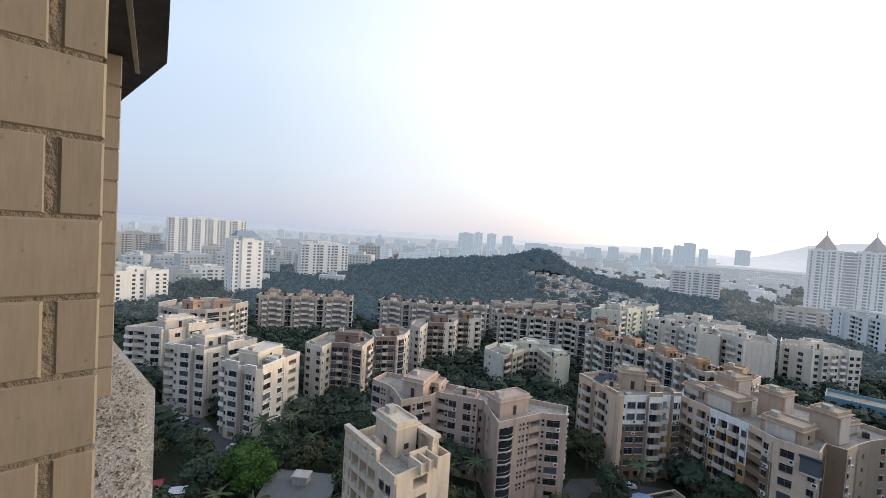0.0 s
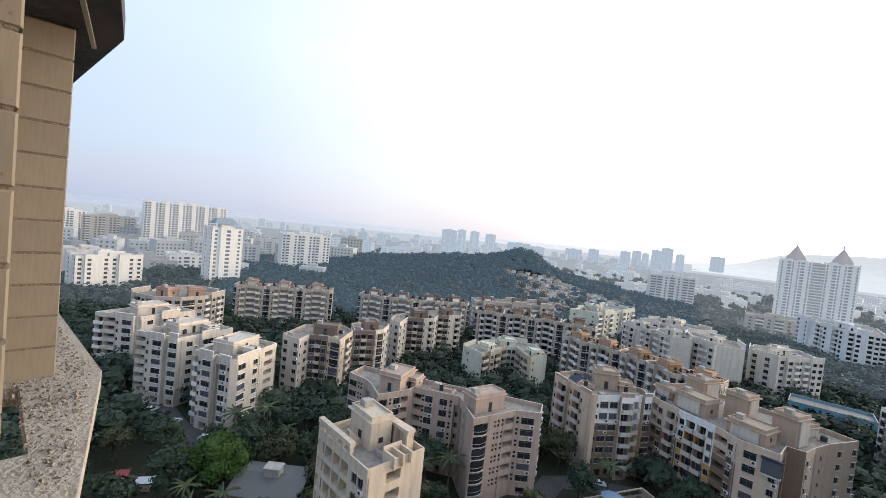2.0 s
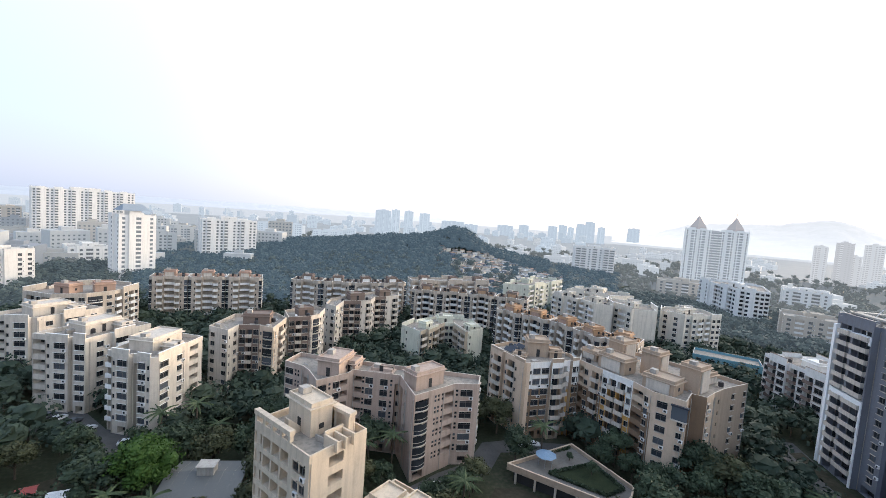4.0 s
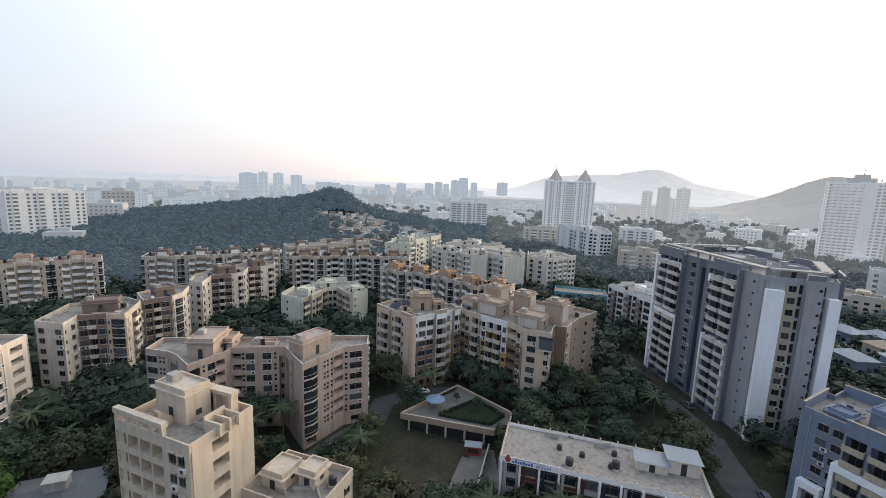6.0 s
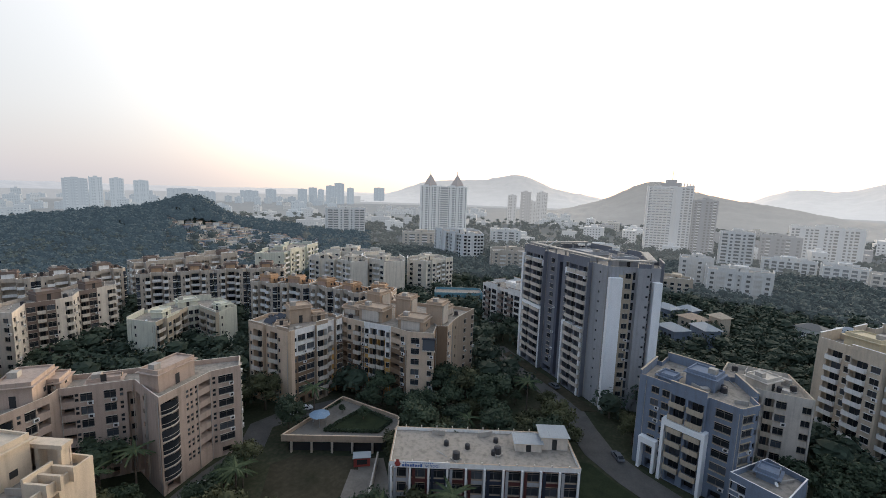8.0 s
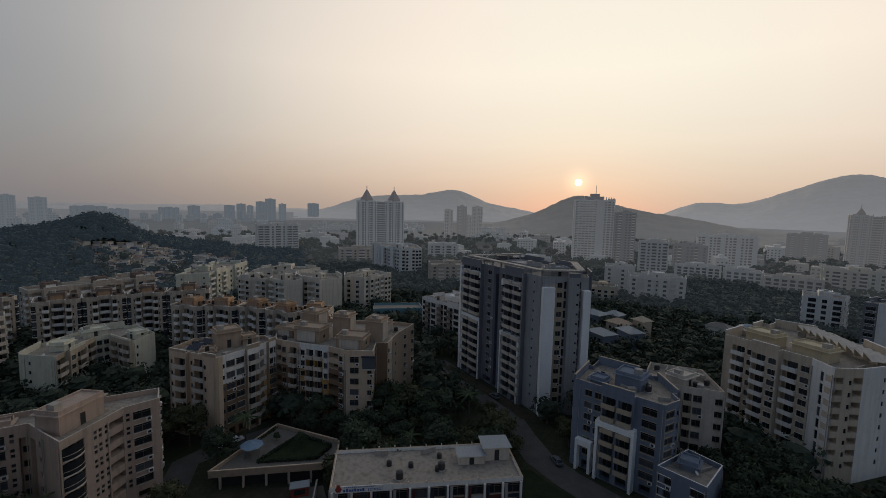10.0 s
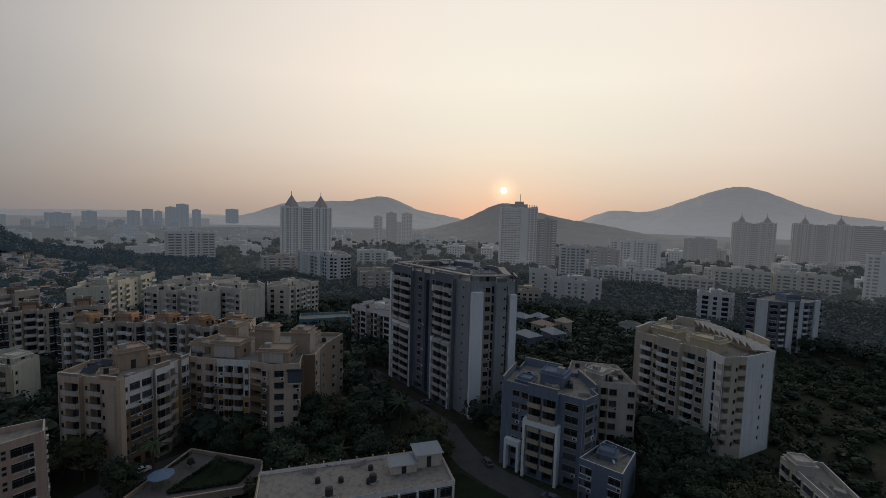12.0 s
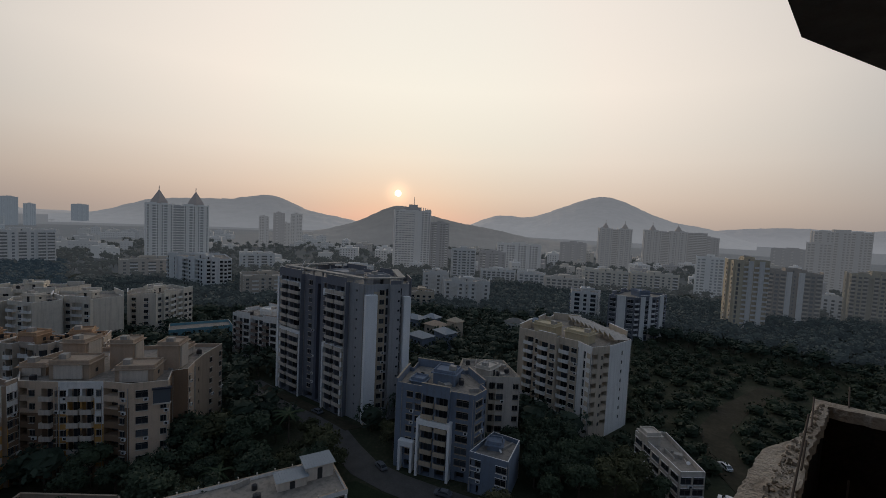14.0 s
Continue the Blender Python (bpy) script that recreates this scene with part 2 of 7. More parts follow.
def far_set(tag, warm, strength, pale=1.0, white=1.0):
    """Paints for the backdrop of distant towers and hills: haze is put in as emission, base tones are scaled by pale.
    """
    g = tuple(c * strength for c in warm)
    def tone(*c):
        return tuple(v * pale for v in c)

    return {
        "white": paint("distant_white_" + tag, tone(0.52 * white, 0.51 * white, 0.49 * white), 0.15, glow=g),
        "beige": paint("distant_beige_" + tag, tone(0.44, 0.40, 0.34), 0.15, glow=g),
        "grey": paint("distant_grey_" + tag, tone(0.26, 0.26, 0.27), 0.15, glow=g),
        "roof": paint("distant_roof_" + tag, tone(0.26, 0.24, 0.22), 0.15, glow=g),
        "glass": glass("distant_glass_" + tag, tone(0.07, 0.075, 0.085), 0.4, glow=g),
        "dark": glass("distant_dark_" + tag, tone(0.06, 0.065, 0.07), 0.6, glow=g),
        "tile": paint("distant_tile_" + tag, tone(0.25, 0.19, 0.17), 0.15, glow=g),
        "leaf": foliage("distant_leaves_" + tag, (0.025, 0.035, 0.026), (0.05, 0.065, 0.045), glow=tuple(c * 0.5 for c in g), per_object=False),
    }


# tints and strengths of the painted haze, by direction and distance
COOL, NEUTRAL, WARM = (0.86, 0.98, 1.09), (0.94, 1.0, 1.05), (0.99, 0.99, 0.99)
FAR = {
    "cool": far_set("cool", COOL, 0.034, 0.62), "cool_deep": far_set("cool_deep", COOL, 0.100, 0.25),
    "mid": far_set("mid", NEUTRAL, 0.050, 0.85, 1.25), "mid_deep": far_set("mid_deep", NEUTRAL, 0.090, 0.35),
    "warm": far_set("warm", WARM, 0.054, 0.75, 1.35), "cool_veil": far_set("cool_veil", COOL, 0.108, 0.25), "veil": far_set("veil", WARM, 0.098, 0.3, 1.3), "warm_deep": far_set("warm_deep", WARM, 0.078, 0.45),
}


# ------------------------------------------------------------ mesh helpers
class Shape:
    """Collects faces with material slots and becomes one mesh."""

    def __init__(self):
        self.v, self.f, self.s, self.mats = [], [], [], []

    def slot(self, mat):
        if mat not in self.mats:
            self.mats.append(mat)
        return self.mats.index(mat)

    def face(self, pts, mat):
        n = len(self.v)
        self.v.extend(tuple(p) for p in pts)
        self.f.append(tuple(range(n, n + len(pts))))
        self.s.append(self.slot(mat))

    def box(self, x0, y0, z0, x1, y1, z1, mat, m=None, skip=""):
        c = [(x, y, z) for z in (z0, z1) for x, y in ((x0, y0), (x1, y0), (x1, y1), (x0, y1))]
        if m is not None:
            c = [tuple(m @ Vector(p)) for p in c]
        n = len(self.v)
        self.v.extend(c)
        for key, q in (("d", (3, 2, 1, 0)), ("u", (4, 5, 6, 7)), ("s", (0, 1, 5, 4)), ("e", (1, 2, 6, 5)), ("n", (2, 3, 7, 6)), ("w", (3, 0, 4, 7))):
            if key not in skip:
                self.f.append(tuple(n + i for i in q))
                self.s.append(self.slot(mat))

    def prism(self, poly, z0, z1, mat, top=None, bottom=False):
        for (ax, ay), (bx, by) in zip(poly, poly[1:] + poly[:1]):
            self.face([(ax, ay, z0), (bx, by, z0), (bx, by, z1), (ax, ay, z1)], mat)
        self.face([(x, y, z1) for x, y in poly], top or mat)
        if bottom:
            self.face([(x, y, z0) for x, y in reversed(poly)], mat)

    def tube(self, x, y, z0, z1, r0, r1, mat, n=10, cap=True, m=None):
        a = [(x + math.cos(2 * math.pi * i / n), y + math.sin(2 * math.pi * i / n)) for i in range(n)]
        lo = [(x + (p - x) * r0, y + (q - y) * r0, z0) for p, q in a]
        hi = [(x + (p - x) * r1, y + (q - y) * r1, z1) for p, q in a]
        if m is not None:
            lo, hi = [tuple(m @ Vector(p)) for p in lo], [tuple(m @ Vector(p)) for p in hi]
        for i in range(n):
            j = (i + 1) % n
            self.face([lo[i], lo[j], hi[j], hi[i]], mat)
        if cap:
            self.face(hi, mat)

    def ring(self, w, d, z0, z1, t, mat, m):
        """A closed rectangular rim, t wide."""
        k, first = self.slot(mat), len(self.v)
        for z, o in ((z0, t), (z0, 0.0), (z1, 0.0), (z1, t)):
            for sx, sy in ((-1, -1), (1, -1), (1, 1), (-1, 1)):
                self.v.append(tuple(m @ Vector((sx * (w / 2 + 0.02 - o), sy * (d / 2 + 0.02 - o), z))))
        for r in range(4):
            for i in range(4):
                j, n = (i + 1) % 4, (r + 1) % 4
                self.f.append((first + r * 4 + i, first + r * 4 + j, first + n * 4 + j, first + n * 4 + i))
                self.s.append(k)

    def lump(self, x, y, z, rx, rz, mat, rnd, n=7):
        """An uneven closed clump: the dense inside of a crown."""
        k, first = self.slot(mat), len(self.v)
        self.v.append((x, y, z - rz))
        for t in (-0.5, 0.15, 0.7):
            w = math.sqrt(1 - t * t)
            for i in range(n):
                a, j = 2 * math.pi * (i + t) / n, 0.86 + 0.2 * rnd.random()
                self.v.append((x + math.cos(a) * w * rx * j, y + math.sin(a) * w * rx * j, z + t * rz * j))
        self.v.append((x, y, z + rz))
        for i in range(n):
            j = (i + 1) % n
            self.f += [(first, first + 1 + j, first + 1 + i), (first + 1 + i, first + 1 + j, first + 1 + n + j, first + 1 + n + i),
                       (first + 1 + n + i, first + 1 + n + j, first + 1 + 2 * n + j, first + 1 + 2 * n + i), (first + 1 + 2 * n + i, first + 1 + 2 * n + j, first + 1 + 3 * n)]
            self.s += [k] * 4

    def mesh(self, name, smooth=False):
        me = bpy.data.meshes.new(name)
        me.from_pydata(self.v, [], self.f)
        for mat in self.mats:
            me.materials.append(mat)
        me.polygons.foreach_set("material_index", self.s)
        if smooth:
            me.polygons.foreach_set("use_smooth", [True] * len(self.f))
        me.update()
        return me


def thing(name, x, y, z=0.0, turn=0.0, label="", category="", group="", kind="", mesh=None, k=SCALE):
    """A top-level thing at a place of the city plan; k: metres for one unit (1 for what is modelled in metres at a place in metres)."""
    ob = new(name, mesh)
    ob.matrix_basis = pose(x * k, y * k, z * k, 0, 0, turn) @ Matrix.Scale(k, 4)
    return tagged(ob, label, category, group, kind)


def part(name, shape, parent, label="", m=None, smooth=False, kind=""):
    """One mesh object under a thing or a part."""
    me = shape.mesh(name, smooth) if isinstance(shape, Shape) else shape
    ob = new(name, me)
    ob.parent = parent
    if m is not None:
        ob.matrix_basis = m
    return tagged(ob, label, kind=kind)


def inset(poly, d):
    """The polygon (counter-clockwise) moved inwards by d."""
    out = []
    n = len(poly)
    for i in range(n):
        (ax, ay), (bx, by), (cx, cy) = poly[i - 1], poly[i], poly[(i + 1) % n]
        u, v = Vector((bx - ax, by - ay)).normalized(), Vector((cx - bx, cy - by)).normalized()
        nu, nv = Vector((-u.y, u.x)), Vector((-v.y, v.x))
        k = nu + nv
        k = k / max(0.35, k.dot(k) / 2)
        out.append((bx + k.x * d, by + k.y * d))
    return out


def inside(x, y, poly):
    hit = False
    for (ax, ay), (bx, by) in zip(poly, poly[1:] + poly[:1]):
        if (ay > y) != (by > y) and x < (bx - ax) * (y - ay) / (by - ay) + ax:
            hit = not hit
    return hit


def rect(cx, cy, w, d, turn):
    c, s = math.cos(radians(turn)), math.sin(radians(turn))
    return [(cx + c * a - s * b, cy + s * a + c * b) for a, b in ((-w / 2, -d / 2), (w / 2, -d / 2), (w / 2, d / 2), (-w / 2, d / 2))]


# ------------------------------------------------------------ ground and hills
def terrain(x, y):
    z = 0.0
    for cx, cy, sx, sy, h in ((56, 430, 98, 88, 25), (99, 420, 26, 30, 12), (110, 424, 17, 24, 6), (-70, 470, 70, 60, 8), (170, 470, 60, 60, 7)):
        z += h * math.exp(-((x - cx) / sx) ** 2 - ((y - cy) / sy) ** 2)
    return z + (0.6 * noise.noise(Vector((x * 0.02, y * 0.02, 0))) if x * x + y * y > 62500 else 0.0)


def build_ground():
    s, turns = Shape(), 180
    rings = [0] + [12 * 1.075 ** i for i in range(84)]
    rings = [r for r in rings if r < 4100] + [4200]
    pts = [[(r * math.sin(a), r * math.cos(a)) for a in (2 * math.pi * i / turns for i in range(turns))] for r in rings]
    for ring in pts:
        s.v.extend((x, y, terrain(x, y) - 0.02) for x, y in ring)
    # beyond 430 units each ring emits a stronger painted haze
    near, s1, s2, s3 = (s.slot(m) for m in (M["ground"], air_ground("hazed_ground", (0.030, 0.033, 0.037)), air_ground("distant_ground_hazy", (0.070, 0.075, 0.082)), air_ground("distant_ground_faint", (0.112, 0.116, 0.124))))
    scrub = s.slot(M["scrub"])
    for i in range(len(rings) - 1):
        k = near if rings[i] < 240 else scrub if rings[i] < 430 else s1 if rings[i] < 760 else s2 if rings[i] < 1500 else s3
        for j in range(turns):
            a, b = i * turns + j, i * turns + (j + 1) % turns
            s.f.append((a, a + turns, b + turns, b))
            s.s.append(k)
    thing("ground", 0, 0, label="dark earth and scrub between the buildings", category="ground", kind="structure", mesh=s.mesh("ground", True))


build_ground()


def build_ridge(label, az0, az1, dist, depth, bumps, mat, seed):
    """A forested hill range: crest heights are the sum of humps along the bearing, with broken slopes."""
    s = Shape()
    cols, rows = int((az1 - az0) * 5), 14
    k = s.slot(mat)
    for r in range(rows + 1):
        g = r / rows
        d = dist - depth * (1 - g)
        for c in range(cols + 1):
            az = az0 + (az1 - az0) * c / cols
            h = sum(a * math.exp(-((az - m) / w) ** 2) for m, w, a in bumps)
            h += (0.03 * dist / 20) * noise.noise(Vector((az * 0.9, seed, 0))) + (0.012 * dist / 20) * noise.noise(Vector((az * 3.5, seed + 5, g * 3)))
            rough = 0.004 * dist * noise.fractal(Vector((az * 0.8, g * 6, seed)), 1, 2, 5) * (1 - g) * g * 3
            h = h * (g ** 0.85) + rough + 1.4 * noise.noise(Vector((az * 14, g * 30, seed)))
            s.v.append((d * math.sin(radians(az)), d * math.cos(radians(az)), h if r else -5))
    for r in range(rows):
        for c in range(cols):
            a = r * (cols + 1) + c
            s.f.append((a, a + 1, a + cols + 2, a + cols + 1))
            s.s.append(k)
    n = len(s.v)
    for c in range(cols + 1):
        az = az0 + (az1 - az0) * c / cols
        s.v.append(((dist + depth) * math.sin(radians(az)), (dist + depth) * math.cos(radians(az)), -5))
    for c in range(cols):
        a = rows * (cols + 1) + c
        s.f.append((a, a + 1, n + c + 1, n + c))
        s.s.append(k)
    return thing("hill", 0, 0, label=label, category="hill", kind="structure", mesh=s.mesh("hill", True))


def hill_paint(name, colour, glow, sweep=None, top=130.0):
    """Far wooded range of the backdrop, its haze painted on as emission; sweep: the haze tone along the range, as
    (place from west to east, tone).
    """
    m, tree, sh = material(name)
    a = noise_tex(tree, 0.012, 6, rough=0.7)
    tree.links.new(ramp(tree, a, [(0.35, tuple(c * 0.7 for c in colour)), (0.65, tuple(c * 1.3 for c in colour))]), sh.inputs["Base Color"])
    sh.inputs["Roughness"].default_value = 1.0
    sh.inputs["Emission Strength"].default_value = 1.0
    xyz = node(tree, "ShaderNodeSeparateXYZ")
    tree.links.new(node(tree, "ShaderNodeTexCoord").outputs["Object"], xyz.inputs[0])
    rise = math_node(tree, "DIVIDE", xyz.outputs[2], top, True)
    # painted haze is brighter at the foot than at the crest
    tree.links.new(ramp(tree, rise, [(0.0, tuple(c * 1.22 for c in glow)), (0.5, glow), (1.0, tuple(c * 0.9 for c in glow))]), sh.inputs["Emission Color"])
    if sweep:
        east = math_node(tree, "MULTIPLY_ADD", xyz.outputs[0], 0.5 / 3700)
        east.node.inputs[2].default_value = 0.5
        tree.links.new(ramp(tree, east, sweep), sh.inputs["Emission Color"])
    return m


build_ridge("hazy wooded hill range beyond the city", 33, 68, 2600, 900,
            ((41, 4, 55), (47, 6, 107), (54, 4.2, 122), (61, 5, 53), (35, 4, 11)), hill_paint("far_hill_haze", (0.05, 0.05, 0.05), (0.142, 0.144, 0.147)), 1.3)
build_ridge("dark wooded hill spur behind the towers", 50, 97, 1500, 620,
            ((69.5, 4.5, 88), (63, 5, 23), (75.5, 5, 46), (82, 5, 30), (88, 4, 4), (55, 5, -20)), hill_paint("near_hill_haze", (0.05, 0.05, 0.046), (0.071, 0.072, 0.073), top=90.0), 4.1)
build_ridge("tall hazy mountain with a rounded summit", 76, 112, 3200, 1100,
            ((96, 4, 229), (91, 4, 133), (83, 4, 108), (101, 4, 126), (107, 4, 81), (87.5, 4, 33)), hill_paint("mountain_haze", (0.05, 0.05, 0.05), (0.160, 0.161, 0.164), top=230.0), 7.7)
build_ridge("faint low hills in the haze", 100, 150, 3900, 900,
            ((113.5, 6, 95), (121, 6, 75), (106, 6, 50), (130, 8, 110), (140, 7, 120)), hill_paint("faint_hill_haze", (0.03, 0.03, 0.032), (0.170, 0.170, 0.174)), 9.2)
# emission swept close to the horizon sky, so the ridge fades into it
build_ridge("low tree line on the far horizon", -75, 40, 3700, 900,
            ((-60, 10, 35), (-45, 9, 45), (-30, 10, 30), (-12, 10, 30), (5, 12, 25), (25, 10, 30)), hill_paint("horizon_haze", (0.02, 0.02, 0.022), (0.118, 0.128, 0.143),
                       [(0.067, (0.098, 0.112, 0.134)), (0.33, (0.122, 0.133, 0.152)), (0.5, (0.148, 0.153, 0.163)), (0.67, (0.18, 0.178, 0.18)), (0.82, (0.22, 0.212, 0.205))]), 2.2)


# ------------------------------------------------------------ buildings
WINDOWS, BALCONIES = {}, {}


def relief(name, xs, zs, rise, mats):
    """One connected sheet of cells at different depths: rise[row][col] towards -y, mats[row][col]."""
    s, ids = Shape(), {}

    def vert(x, y, z):
        key = (round(x, 4), round(y, 4), round(z, 4))
        if key not in ids:
            ids[key] = len(s.v)
            s.v.append(key)
        return ids[key]

    def quad(pts, mat):
        s.f.append(tuple(vert(*p) for p in pts))
        s.s.append(s.slot(mat))

    rows, cols = len(zs) - 1, len(xs) - 1
    for r in range(rows):
        for c in range(cols):
            y, m = -rise[r][c], mats[r][c]
            x0, x1, z0, z1 = xs[c], xs[c + 1], zs[r], zs[r + 1]
            quad([(x0, y, z0), (x1, y, z0), (x1, y, z1), (x0, y, z1)], m)
            if c + 1 < cols and rise[r][c + 1] != rise[r][c]:
                y2 = -rise[r][c + 1]
                quad([(x1, y, z0), (x1, y2, z0), (x1, y2, z1), (x1, y, z1)], m if y < y2 else mats[r][c + 1])
            if r + 1 < rows and rise[r + 1][c] != rise[r][c]:
                y2 = -rise[r + 1][c]
                quad([(x0, y, z1), (x1, y, z1), (x1, y2, z1), (x0, y2, z1)], m if y < y2 else mats[r + 1][c])
    return s.mesh(name)


def window_mesh(w, h, glass_mat, sill_mat, style, bar_mat=M["bars"]):
    key = (round(w, 1), round(h, 1), glass_mat.name, sill_mat.name, style)
    if key not in WINDOWS:
        w, h, b = key[0], key[1], 0.06
        xs = [-w / 2, -w / 2 + b] + ([-0.03, 0.03] if style != "s" else []) + [w / 2 - b, w / 2]
        zs = [0, b] + ([h * 0.66, h * 0.66 + 0.05] if style == "W" else []) + [h - b, h]
        bar_c = {0, len(xs) - 2} | ({2} if style != "s" else set())
        bar_r = {0, len(zs) - 2} | ({2} if style == "W" else set())
        rise = [[0.06 if r in bar_r or c in bar_c else 0.0 for c in range(len(xs) - 1)] for r in range(len(zs) - 1)]
        mats = [[bar_mat if rise[r][c] else glass_mat for c in range(len(xs) - 1)] for r in range(len(zs) - 1)]
        if style in "wW":
            zs = [-0.1] + zs
            rise, mats = [[0.36] * (len(xs) - 1)] + rise, [[sill_mat] * (len(xs) - 1)] + mats
            zs.append(h + 0.09)
            rise.append([0.48] * (len(xs) - 1))
            mats.append([sill_mat] * (len(xs) - 1))
        WINDOWS[key] = relief("window", xs, zs, rise, mats)
    return WINDOWS[key]


def balcony_mesh(w, mat, glazing, style, tall):
    """A balcony as one connected shell: a tray with a solid parapet (b), or a curved glazed bay over a slab band (r)."""
    key = (round(w, 1), mat.name, style, round(tall, 1))
    if key not in BALCONIES:
        s, w, d = Shape(), key[0], 0.75
        if style == "r":
            n = 8
            arc = [(-w / 2 + w * i / n, -d * (0.1 + 0.9 * math.sin(math.pi * i / n) ** 0.7)) for i in range(n + 1)]
            levels = ((-0.14, 1.0, mat), (0.10, 1.0, mat), (0.10, 0.86, mat), (0.75, 0.86, glazing), (0.75, 0.90, mat), (0.82, 0.90, mat), (0.82, 0.86, mat), (tall, 0.86, glazing))
            s.v = [(x, y * f, z) for z, f, _ in levels for x, y in arc]
            for r in range(len(levels) - 1):
                for i in range(n):
                    a = r * (n + 1) + i
                    s.f.append((a, a + 1, a + n + 2, a + n + 1))
                    s.s.append(s.slot(levels[r + 1][2]))
            s.f.append(tuple(range(n, -1, -1)))
            s.s.append(s.slot(mat))
        else:
            t = 0.1
            out = [(-w / 2, 0), (-w / 2, -d), (w / 2, -d), (w / 2, 0)]
            inn = [(-w / 2 + t, 0), (-w / 2 + t, -d + t), (w / 2 - t, -d + t), (w / 2 - t, 0)]
            s.v = [(x, y, -0.14) for x, y in out] + [(x, y, 0.9) for x, y in out] + [(x, y, 0.9) for x, y in inn] + [(x, y, 0.02) for x, y in inn]
            for r in range(3):
                for i in range(3):
                    a = r * 4 + i
                    s.f.append((a, a + 1, a + 5, a + 4))
            s.f += [(12, 13, 14, 15), (3, 2, 1, 0)]
            s.s = [s.slot(mat)] * len(s.f)
        BALCONIES[key] = s.mesh("balcony")
    return BALCONIES[key]


AC_MESH = Shape()
AC_MESH.box(-0.42, -0.36, 0, 0.42, 0, 0.6, M["signwhite"])
AC_MESH.box(-0.25, -0.375, 0.08, 0.25, -0.36, 0.52, M["dark"])
AC_MESH = AC_MESH.mesh("air_conditioner")
FOOTPRINTS = []


def wall_face(s, a, b, z0, z1, openings, mat, zones=()):
    """A wall from a to b with openings (u0, u1, w0, w1, depth, back material) that go into it; zones (u0, u1, w0, w1, material) repaint fields of it."""
    ax, ay = a
    length = math.hypot(b[0] - ax, b[1] - ay)
    ux, uy = (b[0] - ax) / length, (b[1] - ay) / length
    nx, ny = uy, -ux

    def at(u, w, d=0.0):
        return (ax + ux * u - nx * d, ay + uy * u - ny * d, w)

    us = sorted({0.0, length, *(o[0] for o in openings), *(o[1] for o in openings), *(v for z in zones for v in z[:2])})
    ws = sorted({z0, z1, *(o[2] for o in openings), *(o[3] for o in openings), *(v for z in zones for v in z[2:4])})

    def painted(u, w):
        for z in reversed(zones):
            if z[0] <= u <= z[1] and z[2] <= w <= z[3]:
                return z[4]
        return mat

    for i in range(len(us) - 1):
        mid_u, run, coat = (us[i] + us[i + 1]) / 2, None, None
        col = [o for o in openings if o[0] <= mid_u <= o[1]]
        for j in range(len(ws)):
            now = None
            if j < len(ws) - 1:
                mid_w = (ws[j] + ws[j + 1]) / 2
                if not any(o[2] <= mid_w <= o[3] for o in col):
                    now = painted(mid_u, mid_w)
            if now is not coat:
                if coat is not None:
                    s.face([at(us[i], run), at(us[i + 1], run), at(us[i + 1], ws[j]), at(us[i], ws[j])], coat)
                run, coat = ws[j], now
    for u0, u1, w0, w1, d, back in openings:
        s.face([at(u0, w0, d), at(u1, w0, d), at(u1, w1, d), at(u0, w1, d)], back)
        side = painted((u0 + u1) / 2, (w0 + w1) / 2)
        s.face([at(u0, w0), at(u0, w0, d), at(u0, w1, d), at(u0, w1)], side)
        s.face([at(u1, w0, d), at(u1, w0), at(u1, w1), at(u1, w1, d)], side)
        s.face([at(u0, w0), at(u1, w0), at(u1, w0, d), at(u0, w0, d)], side)
        s.face([at(u0, w1, d), at(u1, w1, d), at(u1, w1), at(u0, w1)], side)


def bays(spec):
    """'w3b.2' as rows of (code, width): a digit after a letter is its relative width."""
    out = []
    for ch in spec:
        if ch.isdigit():
            out[-1][1] = int(ch)
        else:
            out.append([ch, 2])
    return out


